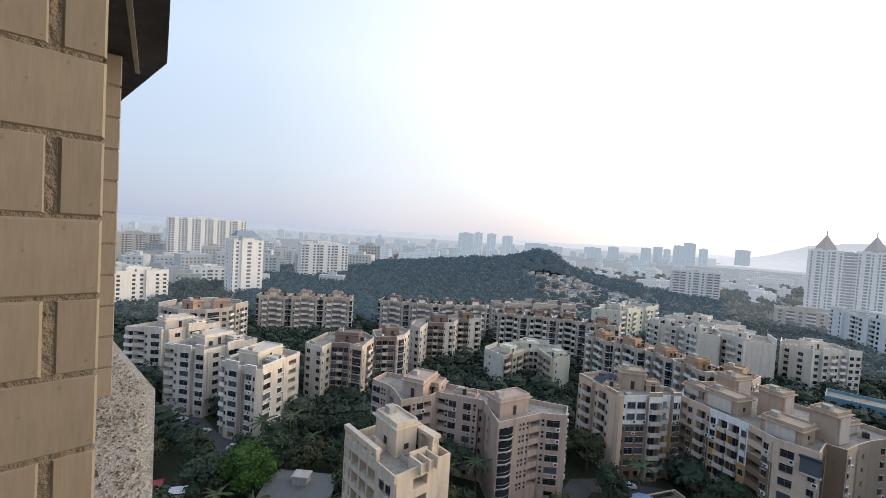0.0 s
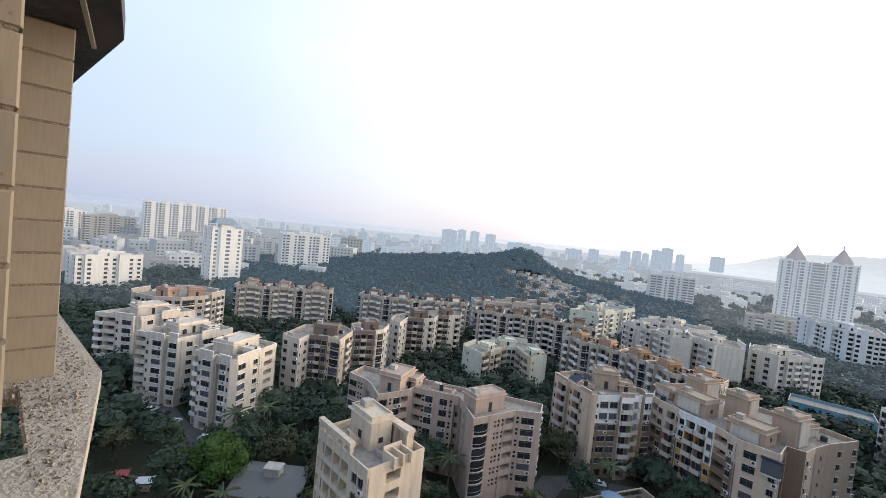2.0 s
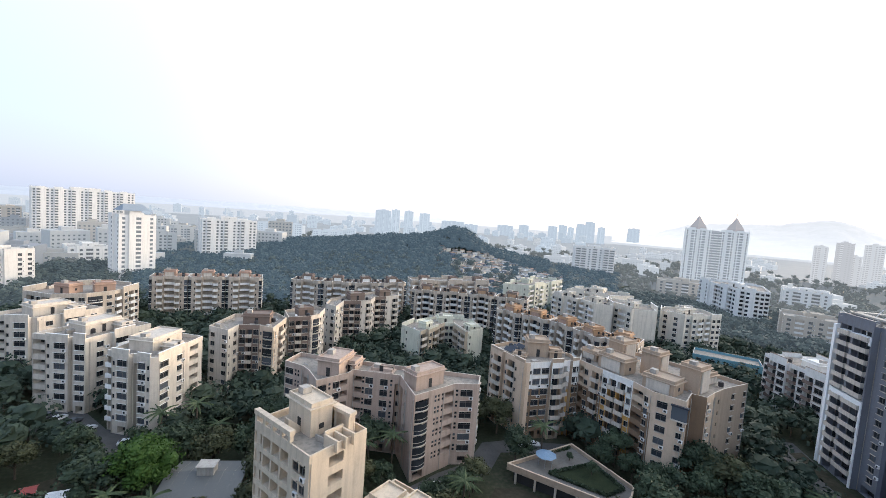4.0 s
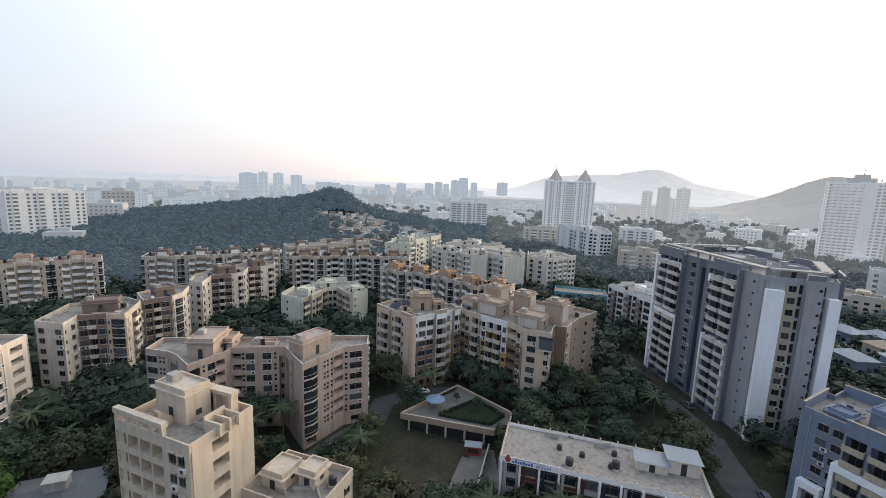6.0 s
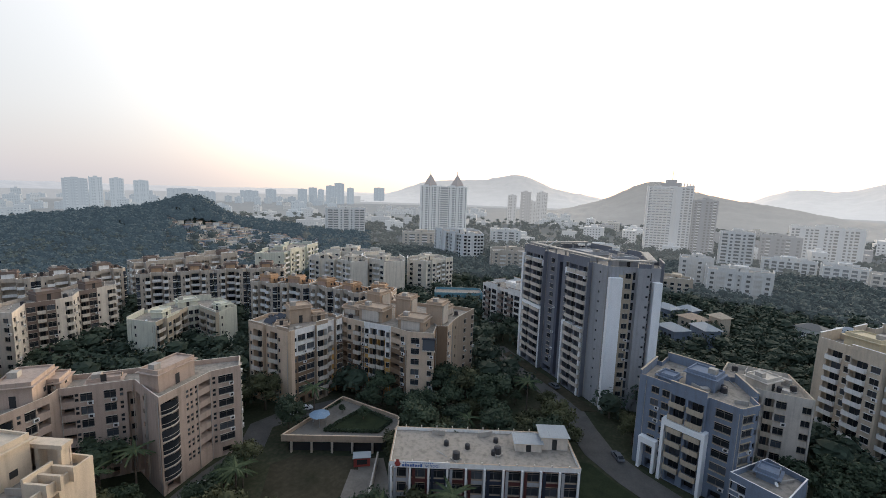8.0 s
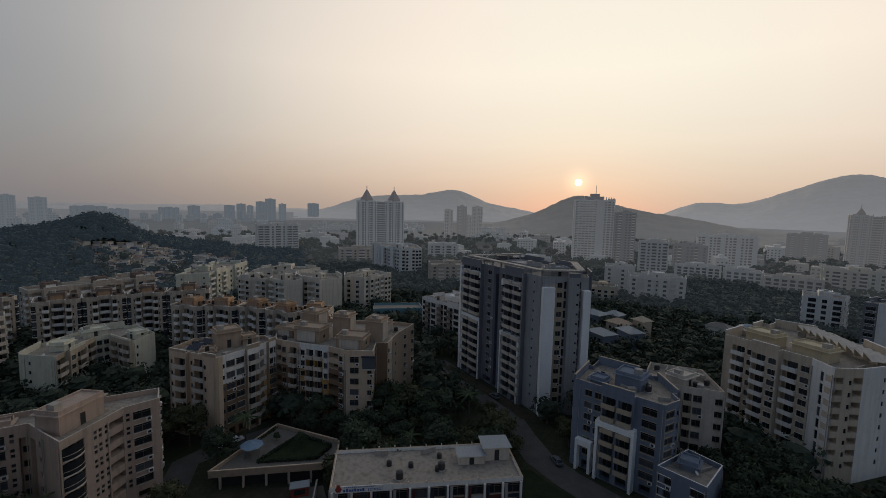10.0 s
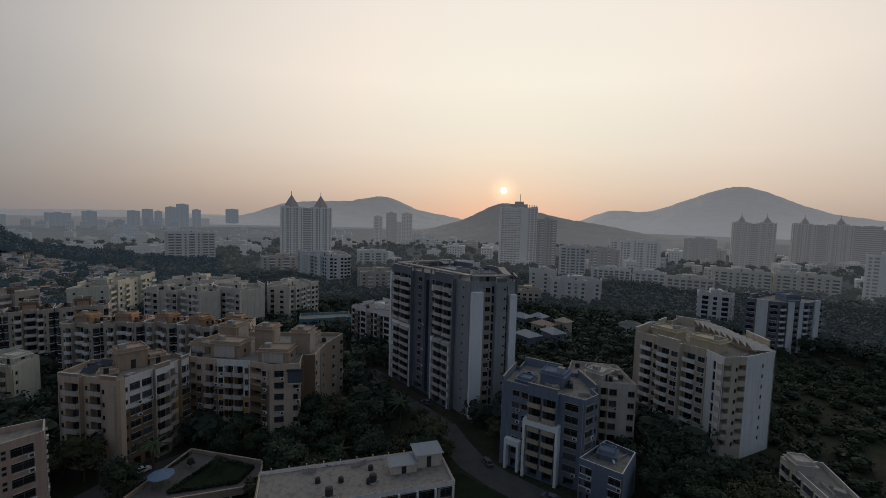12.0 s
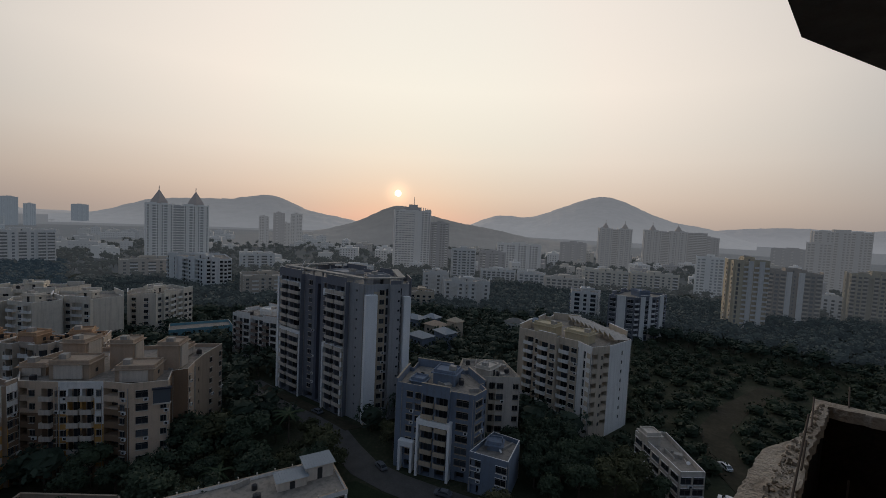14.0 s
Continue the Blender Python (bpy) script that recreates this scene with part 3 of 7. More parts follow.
def articulate(poly, edges, zones, auto, step_out, rnd):
    """Steps the sides of a footprint in and out: '>' in a row of bays brings what follows forward, '<' takes it back."""
    pts, specs, fields, crests = [], [], {}, []
    n = len(poly)
    for i in range(n):
        a, b = Vector(poly[i]), Vector(poly[(i + 1) % n])
        length = (b - a).length
        u = (b - a) / length
        nrm_ = Vector((u.y, -u.x))
        spec, coat = edges[i] if i < len(edges) else None, ""
        if spec is None:
            spec = (auto * 12)[:max(1, round(length / 3.3))]
        if ":" in spec:
            coat, spec = spec.split(":")
            coat += ":"
        tokens = re_tokens(spec)
        if step_out and ">" not in spec and length > 9 and len(tokens) >= 4:
            out, flip = [], True
            for k, tok in enumerate(tokens):
                if k and k % 2 == 1 and k < len(tokens) - 1:
                    out.append(">" if flip else "<")
                    flip = not flip
                out.append(tok)
            if not flip:
                out.append("<")
            tokens = out
        unit = length / max(1, sum(int(t[1:] or 2) for t in tokens if t[0] not in "<>"))
        at, off, run = 0.0, 0.0, ""
        start = 0.0

        def close(end, shift, row, begin):
            if end - begin < 1e-6:
                return
            k = len(pts)
            pts.append(tuple(a + u * begin + nrm_ * shift))
            specs.append(coat + (row or "."))
            crests.append(shift > 0)
            for f0, f1, w0, w1, key in (zones or {}).get(i, ()):
                z0, z1 = max(f0 * length, begin), min(f1 * length, end)
                if z1 > z0 + 1e-6:
                    fields.setdefault(k, []).append(((z0 - begin) / (end - begin), (z1 - begin) / (end - begin), w0, w1, key))
        for tok in tokens:
            if tok[0] in "<>":
                close(at, off, run, start)
                if at > start + 1e-6:
                    pts.append(tuple(a + u * at + nrm_ * off))
                    specs.append(coat + ".")
                    crests.append(False)
                off, run, start = (step_out or 1.1) if tok == ">" else 0.0, "", at
            else:
                run += tok
                at += unit * int(tok[1:] or 2)
        close(at, off, run, start)
        if off:
            pts.append(tuple(a + u * at + nrm_ * off))
            specs.append(coat + ".")
            crests.append(False)
    keep = [k for k in range(len(pts)) if math.dist(pts[k], pts[(k + 1) % len(pts)]) > 1e-4]
    return [pts[k] for k in keep], [specs[k] for k in keep], {j: fields[k] for j, k in enumerate(keep) if k in fields}, [crests[k] for k in keep]


def re_tokens(spec):
    out = []
    for ch in spec:
        if ch.isdigit():
            out[-1] += ch
        else:
            out.append(ch)
    return out


def building(name, label, poly, h, edges=(), wall="dun", trim="white", group="", category="apartment block", floor=2.62, stilts=True, zones=None, bands=False, clutter=16, art=1.1,
             parapet=1.0, paints=None, rooms=(), tanks=0, seed=1, singles=True, acs=0.32, auto="w.bw", z0=0.0, roof="roof", room_mat=None, panel=None):
    """A block of flats on a polygon (counter-clockwise). edges: for each side a row of bays,
    w W s p t windows, g h deep openings, b r balconies, d shafts, o portholes, f fins, . blank, a digit for the width;
    'paint:' before it changes the colour. zones: for a side, fields (from, to, low, high, paint)."""
    P = dict(M)
    P.update(paints or {})
    rnd = random.Random(seed)
    FOOTPRINTS.append(poly)
    cx, cy = sum(p[0] for p in poly) / len(poly), sum(p[1] for p in poly) / len(poly)
    poly, edges, zones, crests = articulate(poly, edges, zones, auto, art, rnd)
    base = thing(name, cx, cy, z0, label=label, category=category, group=group)
    loc = [(x - cx, y - cy) for x, y in poly]
    shell, rows = Shape(), max(1, round((h - parapet - 0.2) / floor))
    step = (h - parapet - 0.1) / rows
    extras, joined, n_poly = [], Shape(), len(poly)
    near = singles and cx * cx + cy * cy < 205 ** 2
    for i in range(n_poly):
        a, b = loc[i], loc[(i + 1) % n_poly]
        length = math.hypot(b[0] - a[0], b[1] - a[1])
        nx, ny = (b[1] - a[1]) / length, -(b[0] - a[0]) / length
        mx, my = poly[i][0] / 2 + poly[(i + 1) % n_poly][0] / 2, poly[i][1] / 2 + poly[(i + 1) % n_poly][1] / 2
        seen = nx * -mx + ny * -my > 0
        spec = edges[i] if i < len(edges) else None
        mat = P[wall]
        if spec is None:
            n = max(1, round(length / 3.3))
            spec = (auto * 12)[:n]
        if ":" in spec:
            key, spec = spec.split(":")
            mat = P[key]
        plan = bays(spec)
        unit, run_u = length / max(1, sum(w for _, w in plan)), 0.0
        holes = []
        ang = math.degrees(math.atan2(b[1] - a[1], b[0] - a[0]))
        for code, share in plan:
            bay = unit * share
            u = run_u + bay / 2
            run_u += bay

            def spot(w, out=0.0, uu=u):
                return pose(a[0] + (b[0] - a[0]) * uu / length + nx * out, a[1] + (b[1] - a[1]) * uu / length + ny * out, w, 0, 0, ang)

            if code == "d":
                wd = min(bay * 0.8, 2.2)
                holes.append((u - wd / 2, u + wd / 2, 0.3, h - parapet - 1.2, 1.1, mat))
                if seen:
                    for k in range(1, rows):
                        if singles:
                            extras.append(("window", window_mesh(min(0.9, wd * 0.6), 1.1, P["glass"], P[trim], "s"), spot(k * step + 0.9, -1.02)))
            elif code == "f":
                extras.append(("fin", ("fin", bay, h + 0.3), spot(0, 0)))
            elif code in "wWspbrotghl":
                for k in range(rows):
                    w0 = k * step
                    if k == 0 and stilts:
                        if code in "wWbr":
                            # shade between the stilts is painted as a near-black back
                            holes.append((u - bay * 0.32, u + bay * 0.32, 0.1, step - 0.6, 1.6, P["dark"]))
                        continue
                    if code in "br":
                        wd = bay * 0.86
                        # far balconies get a dark back wall in place of shade
                        holes.append((u - wd / 2, u + wd / 2, w0 + 0.12, w0 + step - 0.35, 1.2, mat if singles else P["dark"]))
                        if seen:
                            extras.append(("balcony", balcony_mesh(wd, P[trim], P["glass"], code, step - 0.4), spot(w0 + 0.12, 0.0)))
                            if near:
                                extras.append(("balcony_door", window_mesh(wd * 0.7, step - 0.75, P["glass"], P[trim], "d"), spot(w0 + 0.14, -1.1)))
                        continue
                    if code == "l":
                        wd = bay * 0.84
                        holes.append((u - wd / 2, u + wd / 2, w0 + 0.45, w0 + step - 0.35, 1.3, mat))
                        extras.append(("window", window_mesh(wd * 0.62, 1.2, P["glass"], P[trim], "d"), spot(w0 + 0.9, -1.24)))
                        continue
                    if code in "gh":
                        wd, lo = bay * (0.8 if code == "g" else 0.96), (0.35 if code == "g" else 0.95)
                        # h openings are backed with painted shade
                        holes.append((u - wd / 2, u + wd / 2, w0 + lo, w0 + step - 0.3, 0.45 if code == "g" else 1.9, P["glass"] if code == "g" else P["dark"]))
                        if seen and singles and code == "g":
                            extras.append(("window", window_mesh(wd * 0.98, step - 0.7, P["glass"], P[trim], "W"), spot(w0 + lo + 0.02, -0.40)))
                        continue
                    if code == "p":
                        sizes = ((0.55, 0.6, 0.75, -0.45), (0.55, 0.6, 1.65, -0.45), (0.55, 0.6, 0.75, 0.45), (0.55, 0.6, 1.65, 0.45))[:2 if bay < 1.6 else 4]
                        sizes = [(x, y, z, o if bay >= 1.6 else 0) for x, y, z, o in sizes]
                    else:
                        wd = {"w": min(1.7, bay * 0.72), "W": min(2.8, bay * 0.86), "s": min(0.7, bay * 0.6), "o": 0.6, "t": min(1.1, bay * 0.7)}[code]
                        ht = {"w": 1.45, "W": 1.6, "s": 1.0, "o": 0.6, "t": 2.0}[code]
                        sizes = [(wd, ht, {"t": 0.4}.get(code, 0.7 if ht > 0.7 else 1.4), 0)]
                    for wd, ht, up_z, off in sizes:
                        holes.append((u + off - wd / 2, u + off + wd / 2, w0 + up_z, w0 + up_z + ht, 0.22, P["glass"]))
                        if seen and singles:
                            extras.append(("window", window_mesh(wd, ht, P["glass"], P[trim], code if code in "wW" else "s"), spot(w0 + up_z, -0.18, u + off)))
                    if seen and singles and code in "wW" and rnd.random() < acs:
                        extras.append(("air_conditioner", AC_MESH, spot(w0 + 0.1, 0.0, u + bay * 0.3)))
        wall_face(shell, a, b, 0.0, h, holes, mat, [(f0 * length, f1 * length, w0, min(w1, h), P[key]) for f0, f1, w0, w1, key in (zones or {}).get(i, ())])
    if singles and cx * cx + cy * cy < 175 ** 2:
        pipe = Shape()
        pipe.tube(0, -0.1, 0.2, h - parapet, 0.065, 0.065, P["concrete"], 6)
        pipe = pipe.mesh("downpipe")
        for i in range(n_poly):
            (ax, ay), (bx, by) = loc[i], loc[(i + 1) % n_poly]
            ln = math.hypot(bx - ax, by - ay)
            if ln > 3.0:
                for f in (0.25 / ln, 1 - 0.3 / ln):
                    if rnd.random() < 0.6:
                        part("downpipe", pipe, base, m=pose(ax + (bx - ax) * f, ay + (by - ay) * f, 0, 0, 0, math.degrees(math.atan2(by - ay, bx - ax))))
    inner = inset(loc, 0.22)
    for i in range(n_poly):
        j = (i + 1) % n_poly
        shell.face([(*loc[i], h), (*loc[j], h), (*inner[j], h), (*inner[i], h)], P[trim if trim in P else wall])
        shell.face([(*inner[j], h - parapet), (*inner[i], h - parapet), (*inner[i], h), (*inner[j], h)], P[wall])
    part("wall", shell, base)
    for i in range(n_poly):
        if crests[i]:
            (ax, ay), (bx, by) = loc[i], loc[(i + 1) % n_poly]
            ln, s = math.hypot(bx - ax, by - ay), Shape()
            if ln < 1.0:
                continue
            up_h = 0.5 + 0.8 * rnd.random()
            s.box(0, 0.004, 0, ln, 0.26, up_h, P[wall])
            s.box(-0.06, -0.06, up_h, ln + 0.06, 0.32, up_h + 0.1, P[trim])
            part("crest", s, base, "raised parapet", pose(ax, ay, h, 0, 0, math.degrees(math.atan2(by - ay, bx - ax))))
    if bands:
        ring = inset(loc, -0.14)
        for k in range(1, rows):
            s = Shape()
            for i in range(n_poly):
                j = (i + 1) % n_poly
                z = k * step
                s.face([(*ring[i], z - 0.06), (*ring[j], z - 0.06), (*ring[j], z + 0.1), (*ring[i], z + 0.1)], P[wall])
                s.face([(*ring[i], z + 0.1), (*ring[j], z + 0.1), (*loc[j], z + 0.1), (*loc[i], z + 0.1)], P[wall])
                s.face([(*loc[i], z - 0.06), (*loc[j], z - 0.06), (*ring[j], z - 0.06), (*ring[i], z - 0.06)], P[wall])
            part("floor_band", s, base)
    deck = Shape()
    deck.face([(x, y, h - parapet) for x, y in inner], P[roof])
    part("roof", deck, base, "stained concrete terrace roof")
    for kind, me, m in extras:
        if kind == "fin":
            s = Shape()
            s.box(-me[1] / 2, -0.45, 0, me[1] / 2, 0.1, me[2], P["white"])
            part("fin", s, base, "full-height white painted fin", m)
        elif kind == "balcony" and not singles:
            n = len(joined.v)
            joined.v.extend(tuple(m @ v.co) for v in me.vertices)
            slots = [joined.slot(x) for x in me.materials]
            for f in me.polygons:
                joined.f.append(tuple(n + i for i in f.vertices))
                joined.s.append(slots[f.material_index])
        else:
            part(kind, me, base, m=m)
    if joined.f:
        part("balcony_stack", joined, base, kind="stuff")
    for k, (rx, ry, rw, rd, rh, rt) in enumerate(rooms):
        s, low = Shape(), h - parapet
        q = pose(rx - cx, ry - cy, low, 0, 0, rt)
        body = P[room_mat or wall]
        s.box(-rw / 2, -rd / 2, 0, rw / 2, rd / 2, rh, body, q)
        s.ring(rw, rd, rh - 0.32, rh + 0.35, 0.2, body, q)
        s.box(-0.45, -rd / 2 - 0.03, 0.05, 0.45, -rd / 2 + 0.02, 2.05, P["dark"], q)
        s.box(rw / 2 - 0.02, -0.4, 0.9, rw / 2 + 0.03, 0.4, 1.7, P["dark"], q)
        room = part("stair_room", s, base, "roof room over the stairs")
        s = Shape()
        s.ring(rw + 0.9, rd + 0.9, rh - 0.52, rh - 0.34, 0.6, body, q)
        part("eave", s, room)
        if panel:
            s = Shape()
            s.box(-rw * 0.36, -rd / 2 - 0.30, 0.2, rw * 0.36, -rd / 2 - 0.004, rh - 0.55, P[panel], q)
            part("panel", s, room, "painted panel on the roof room")
        if rw > 4.5 and singles:
            s = Shape()
            s.box(-rw / 2 + 0.6, -0.7, rh, -rw / 2 + 2.0, 0.7, rh + 1.0, P["concrete"], q)
            part("roof_box", s, room)
    if singles and cx * cx + cy * cy < 200 ** 2:
        low = h - parapet
        field = inset(loc, 1.0)
        for k in range(clutter):
            x = min(p[0] for p in loc) + rnd.random() * (max(p[0] for p in loc) - min(p[0] for p in loc))
            y = min(p[1] for p in loc) + rnd.random() * (max(p[1] for p in loc) - min(p[1] for p in loc))
            if not inside(x, y, field):
                continue
            s, pick, q = Shape(), rnd.random(), pose(x, y, low, 0, 0, rnd.random() * 360)
            if pick < 0.3:
                s.tube(0, 0, 0, 0.5, 0.03, 0.03, P["metal"], 6)
                s.tube(0, 0, 0, 0.12, 0.12, 0.4, P["signwhite"], 12, True, pose(0, 0, 0.55, 50, 0, 0))
                part("dish_antenna", s, base, "small white dish antenna", q)
            elif pick < 0.6:
                ln = 2 + 3 * rnd.random()
                s.box(-ln / 2, -0.1, 0, ln / 2, 0.1, 0.45 + 0.5 * rnd.random(), P["concrete"])
                part("roof_kerb", s, base, m=q)
            elif pick < 0.8:
                ln = 2 + 4 * rnd.random()
                s.tube(0, 0, 0, ln, 0.06, 0.06, P["metal"], 6, True, pose(-ln / 2, 0, 0.3, 0, 90, 0))
                part("roof_pipe", s, base, m=q)
            else:
                s.box(-0.8, -0.6, 0, 0.8, 0.6, 0.7 + 0.7 * rnd.random(), P["concrete"])
                s.box(-0.9, -0.7, 0.7, 0.9, 0.7, 0.78, P["roof"])
                part("roof_hatch", s, base, m=q)
    for k in range(tanks):
        x, y = poly[0]
        for _ in range(30):
            x = min(p[0] for p in poly) + rnd.random() * (max(p[0] for p in poly) - min(p[0] for p in poly))
            y = min(p[1] for p in poly) + rnd.random() * (max(p[1] for p in poly) - min(p[1] for p in poly))
            if inside(x, y, inset(poly, 1.4)):
                break
        if inside(x, y, inset(poly, 1.4)):
            s = Shape()
            s.tube(0, 0, 0.25, 1.3, 0.62, 0.6, P["tank"], 12, False)
            s.tube(0, 0, 1.3, 1.5, 0.6, 0.22, P["tank"], 12)
            s.box(-0.7, -0.7, 0, 0.7, 0.7, 0.25, P["concrete"])
            part("water_tank", s, base, "black plastic water tank", pose(x - cx, y - cy, h - parapet))
    return base


# ------------------------------------------------------------ the housing estate
CREAM = [(-12.8, 64.6), (-4.0, 54.2), (3.4, 61.0), (-5.4, 71.6)]
cream = building("apartment_block", "cream institutional block with deep square window grid and roof rooms",
                 CREAM, 23, ["l3l3l3l3.1W2W2.1", ".6h5.8", None, None], wall="cream", trim="cream", parapet=1.1, art=0,
                 rooms=((-5.0, 64.2, 6.0, 3.6, 4.7, -52),), tanks=0, seed=3, stilts=False)
ctr = (sum(p[0] for p in CREAM) / 4, sum(p[1] for p in CREAM) / 4)
s = Shape()
q = pose(-1.9 - ctr[0], 64.4 - ctr[1], 21.9, 0, 0, -47)
s.box(-4.4, 0.5, 0.0, 4.4, 0.7, 3.0, M["cream"], q)
s.box(-4.6, -0.6, 3.0, 4.6, 0.8, 3.5, M["cream"], q)
for u in (-4.4, -1.6, 1.2, 3.9):
    s.box(u, -0.5, 0.0, u + 0.45, 0.5, 3.0, M["cream"], q)
part("roof_screen", s, cream, "cream screen wall with piers on the roof")
s = Shape()
q = pose(0, 0, 23.0) @ pose(CREAM[0][0] - ctr[0], CREAM[0][1] - ctr[1], 0, 0, 0, math.degrees(math.atan2(CREAM[1][1] - CREAM[0][1], CREAM[1][0] - CREAM[0][0])))
s.box(-0.1, -0.12, 0.9, 9.2, 0.7, 1.6, M["cream"], q)
for u in (0.0, 2.2, 4.4, 6.6, 8.6):
    s.box(u, 0.0, 0.0, u + 0.5, 0.55, 0.9, M["cream"], q)
part("roof_beam", s, cream, "thick raised beam over the parapet")
s = Shape()
q = pose(-0.4 - ctr[0], 58.6 - ctr[1], 21.9, 0, 0, 42)
for u in (-1.5, 0.0, 1.5):
    s.box(u - 0.15, -1.4, 0, u + 0.15, 1.4, 1.7, M["cream"], q)
s.box(-1.6, 1.2, 0, 1.6, 1.45, 2.1, M["cream"], q)
part("shaft_wall", s, cream, "low walls round an open shaft")
s = Shape()
for k in range(9):
    s.box(-1.6, -2.2 + k * 0.28, 0, -0.6, -1.92 + k * 0.28, 2.4 - k * 0.26, M["cream"], pose(-5.6 - ctr[0], 62.4 - ctr[1], 21.9, 0, 0, -50))
part("roof_stair", s, cream, "open stair flight against the roof room", kind="stuff")
building("annexe", "cream flat-roofed annexe beside the institutional block",
         [(1.4, 59.4), (9.5, 50.5), (16.6, 57.0), (8.6, 65.6)], 12, ["wwww", "www", None, None], wall="cream", trim="cream",
         rooms=((7.0, 60.0, 3.6, 4.2, 2.4, -48), (11.0, 57.8, 2.8, 3.2, 2.6, -48)), tanks=1, seed=4, stilts=False, category="annexe", art=0)
building("apartment_block", "pinkish-grey plastered apartment block with curved bay balconies",
         [(-14.3, 102.3), (-9.8, 98.6), (-8.3, 96.0), (-6.2, 90.2), (0.2, 94.4), (1.4, 96.4), (11.8, 92.9), (12.6, 87.6), (13.6, 82.2), (20.7, 86.4),
          (23.3, 88.0), (28.6, 87.6), (30.4, 92.6), (23.5, 95.2), (14.0, 98.3), (3.0, 102.4), (-6.0, 105.6), (-11.6, 108.2)], 18.5,
         ["W3p2.1", "d2", ".2s1", "r4p2W3h3", ".", "h3p1W3.2W3p2d2", "d2s2", ".2s1", "r4.1p2p1", "h2", "p1W3.1", "w.w", "w.w", "w.w", "wbw", "wbw", "ww", "w.w"],
         wall="pink", trim="offwhite", art=0, rooms=((-2.6, 98.3, 5.2, 7.6, 3.9, -24), (1.4, 99.6, 2.6, 4.4, 2.3, -24), (16.7, 90.3, 8.0, 4.2, 3.7, 32), (8.0, 97.2, 5.0, 2.2, 1.0, -18)), seed=5)
building("apartment_block", "tan apartment block with white top storey and ochre strips",
         [(38.8, 111.4), (43.7, 97.0), (53.6, 98.2), (58.7, 99.9), (59.2, 104.5), (54.5, 109.5), (46.0, 115.2)], 20.0,
         [".1s1b3s1b3s1.2", ".1s1W3W3>b4<", "b3.1>W2w1<", ".", None, None, None], wall="taupe", trim="offwhite",
         zones={0: [(0, 1, 0, 20, "tan")],
                1: [(0, 0.1, 0, 20, "tan"), (0.1, 0.66, 0, 13.2, "umber"), (0.1, 1, 13.2, 20, "white"), (0.66, 0.72, 0, 13.2, "tan"), (0.72, 1, 2.2, 10.6, "taupe")],
                2: [(0, 0.42, 10.6, 20, "white"), (0, 0.42, 2.2, 10.6, "tan"), (0.42, 0.62, 0, 12.2, "ochre"), (0.62, 1, 0, 13.8, "umber"), (0.42, 1, 13.8, 20, "white")], 3: [(0, 1, 0, 20, "umber")]},
         rooms=((50.2, 106.6, 5.6, 4.6, 4.4, -12), (54.5, 104.4, 3.2, 3.0, 2.2, -12), (44.6, 104.2, 3.0, 2.6, 1.2, -30)), tanks=2, seed=6, art=0.9)
for k in range(4):
    s, q = Shape(), pose(42.6 + k * 1.5, 107.6 + k * 0.9, 19.0, 0, 0, -72)
    s.face([q @ Vector(p) for p in ((-1.6, -0.5, 0.6), (1.6, -0.5, 0.6), (1.6, 0.5, 1.5), (-1.6, 0.5, 1.5))], M["navy"])
    for u in (-1.4, 1.4):
        s.box(u - 0.05, 0.35, 0, u + 0.05, 0.45, 1.4, M["metal"], q)
        s.box(u - 0.05, -0.45, 0, u + 0.05, -0.35, 0.6, M["metal"], q)
    thing("solar_heater", 0, 0, label="dark tilted solar heater panel on a rooftop frame", category="solar panel", group="solar heaters on the tan block", mesh=s.mesh("solar_heater"))
GOLD = [(59.4, 99.6), (61.6, 92.4), (64.8, 85.0), (65.6, 79.4), (69.7, 74.2), (74.3, 78.0), (76.4, 76.0), (80.4, 78.2), (85.2, 80.4), (94.6, 83.2), (92.6, 88.0), (88.0, 94.5), (77.0, 112.0), (66.0, 110.0)]
gold = building("apartment_block", "tan apartment block with white and ochre framed balconies", GOLD, 20.0,
         ["h2w2.1b3w1", "w2b3b3w2", "h4w2.1", ".1W3.2w2", "s1.1d3", ".", "w2.2", "s1", ".3w2.3w2", "w.w", None, None, None, None], wall="taupe", trim="offwhite", art=0,
         zones={0: [(0, 1, 13.6, 20, "tan"), (0, 1, 0, 13.6, "umber")],
                1: [(0, 0.2, 13.4, 20, "white"), (0.8, 1, 11.2, 20, "white"), (0.2, 0.8, 16.6, 20, "white"), (0.2, 0.8, 13.4, 16.6, "ochre"), (0, 0.2, 3, 13.4, "ochre"), (0.8, 1, 2.4, 11.2, "ochre"), (0.2, 0.8, 0, 10.0, "umber"), (0.2, 0.8, 10.0, 11.6, "ochre")],
                2: [(0, 1, 0, 15.0, "umber"), (0, 1, 15.0, 20, "tan")], 3: [(0, 1, 0, 20, "tan")], 4: [(0, 0.45, 0, 20, "tan"), (0.45, 1, 0, 20, "umber")], 5: [(0, 1, 0, 20, "umber")], 6: [(0, 1, 0, 20, "tan")]},
         rooms=((67.2, 95.2, 7.4, 5.0, 3.7, -68), (75.2, 91.6, 4.6, 4.6, 6.2, 24), (78.6, 82.4, 5.0, 4.4, 6.0, 24), (70.6, 82.6, 7.0, 5.2, 3.2, -62), (73.2, 102.0, 5.6, 4.6, 5.8, 20), (85.6, 87.4, 5.4, 4.2, 2.4, 20), (65.6, 103.4, 5.0, 4.0, 2.4, -68)), panel="offwhite", tanks=4, seed=60)


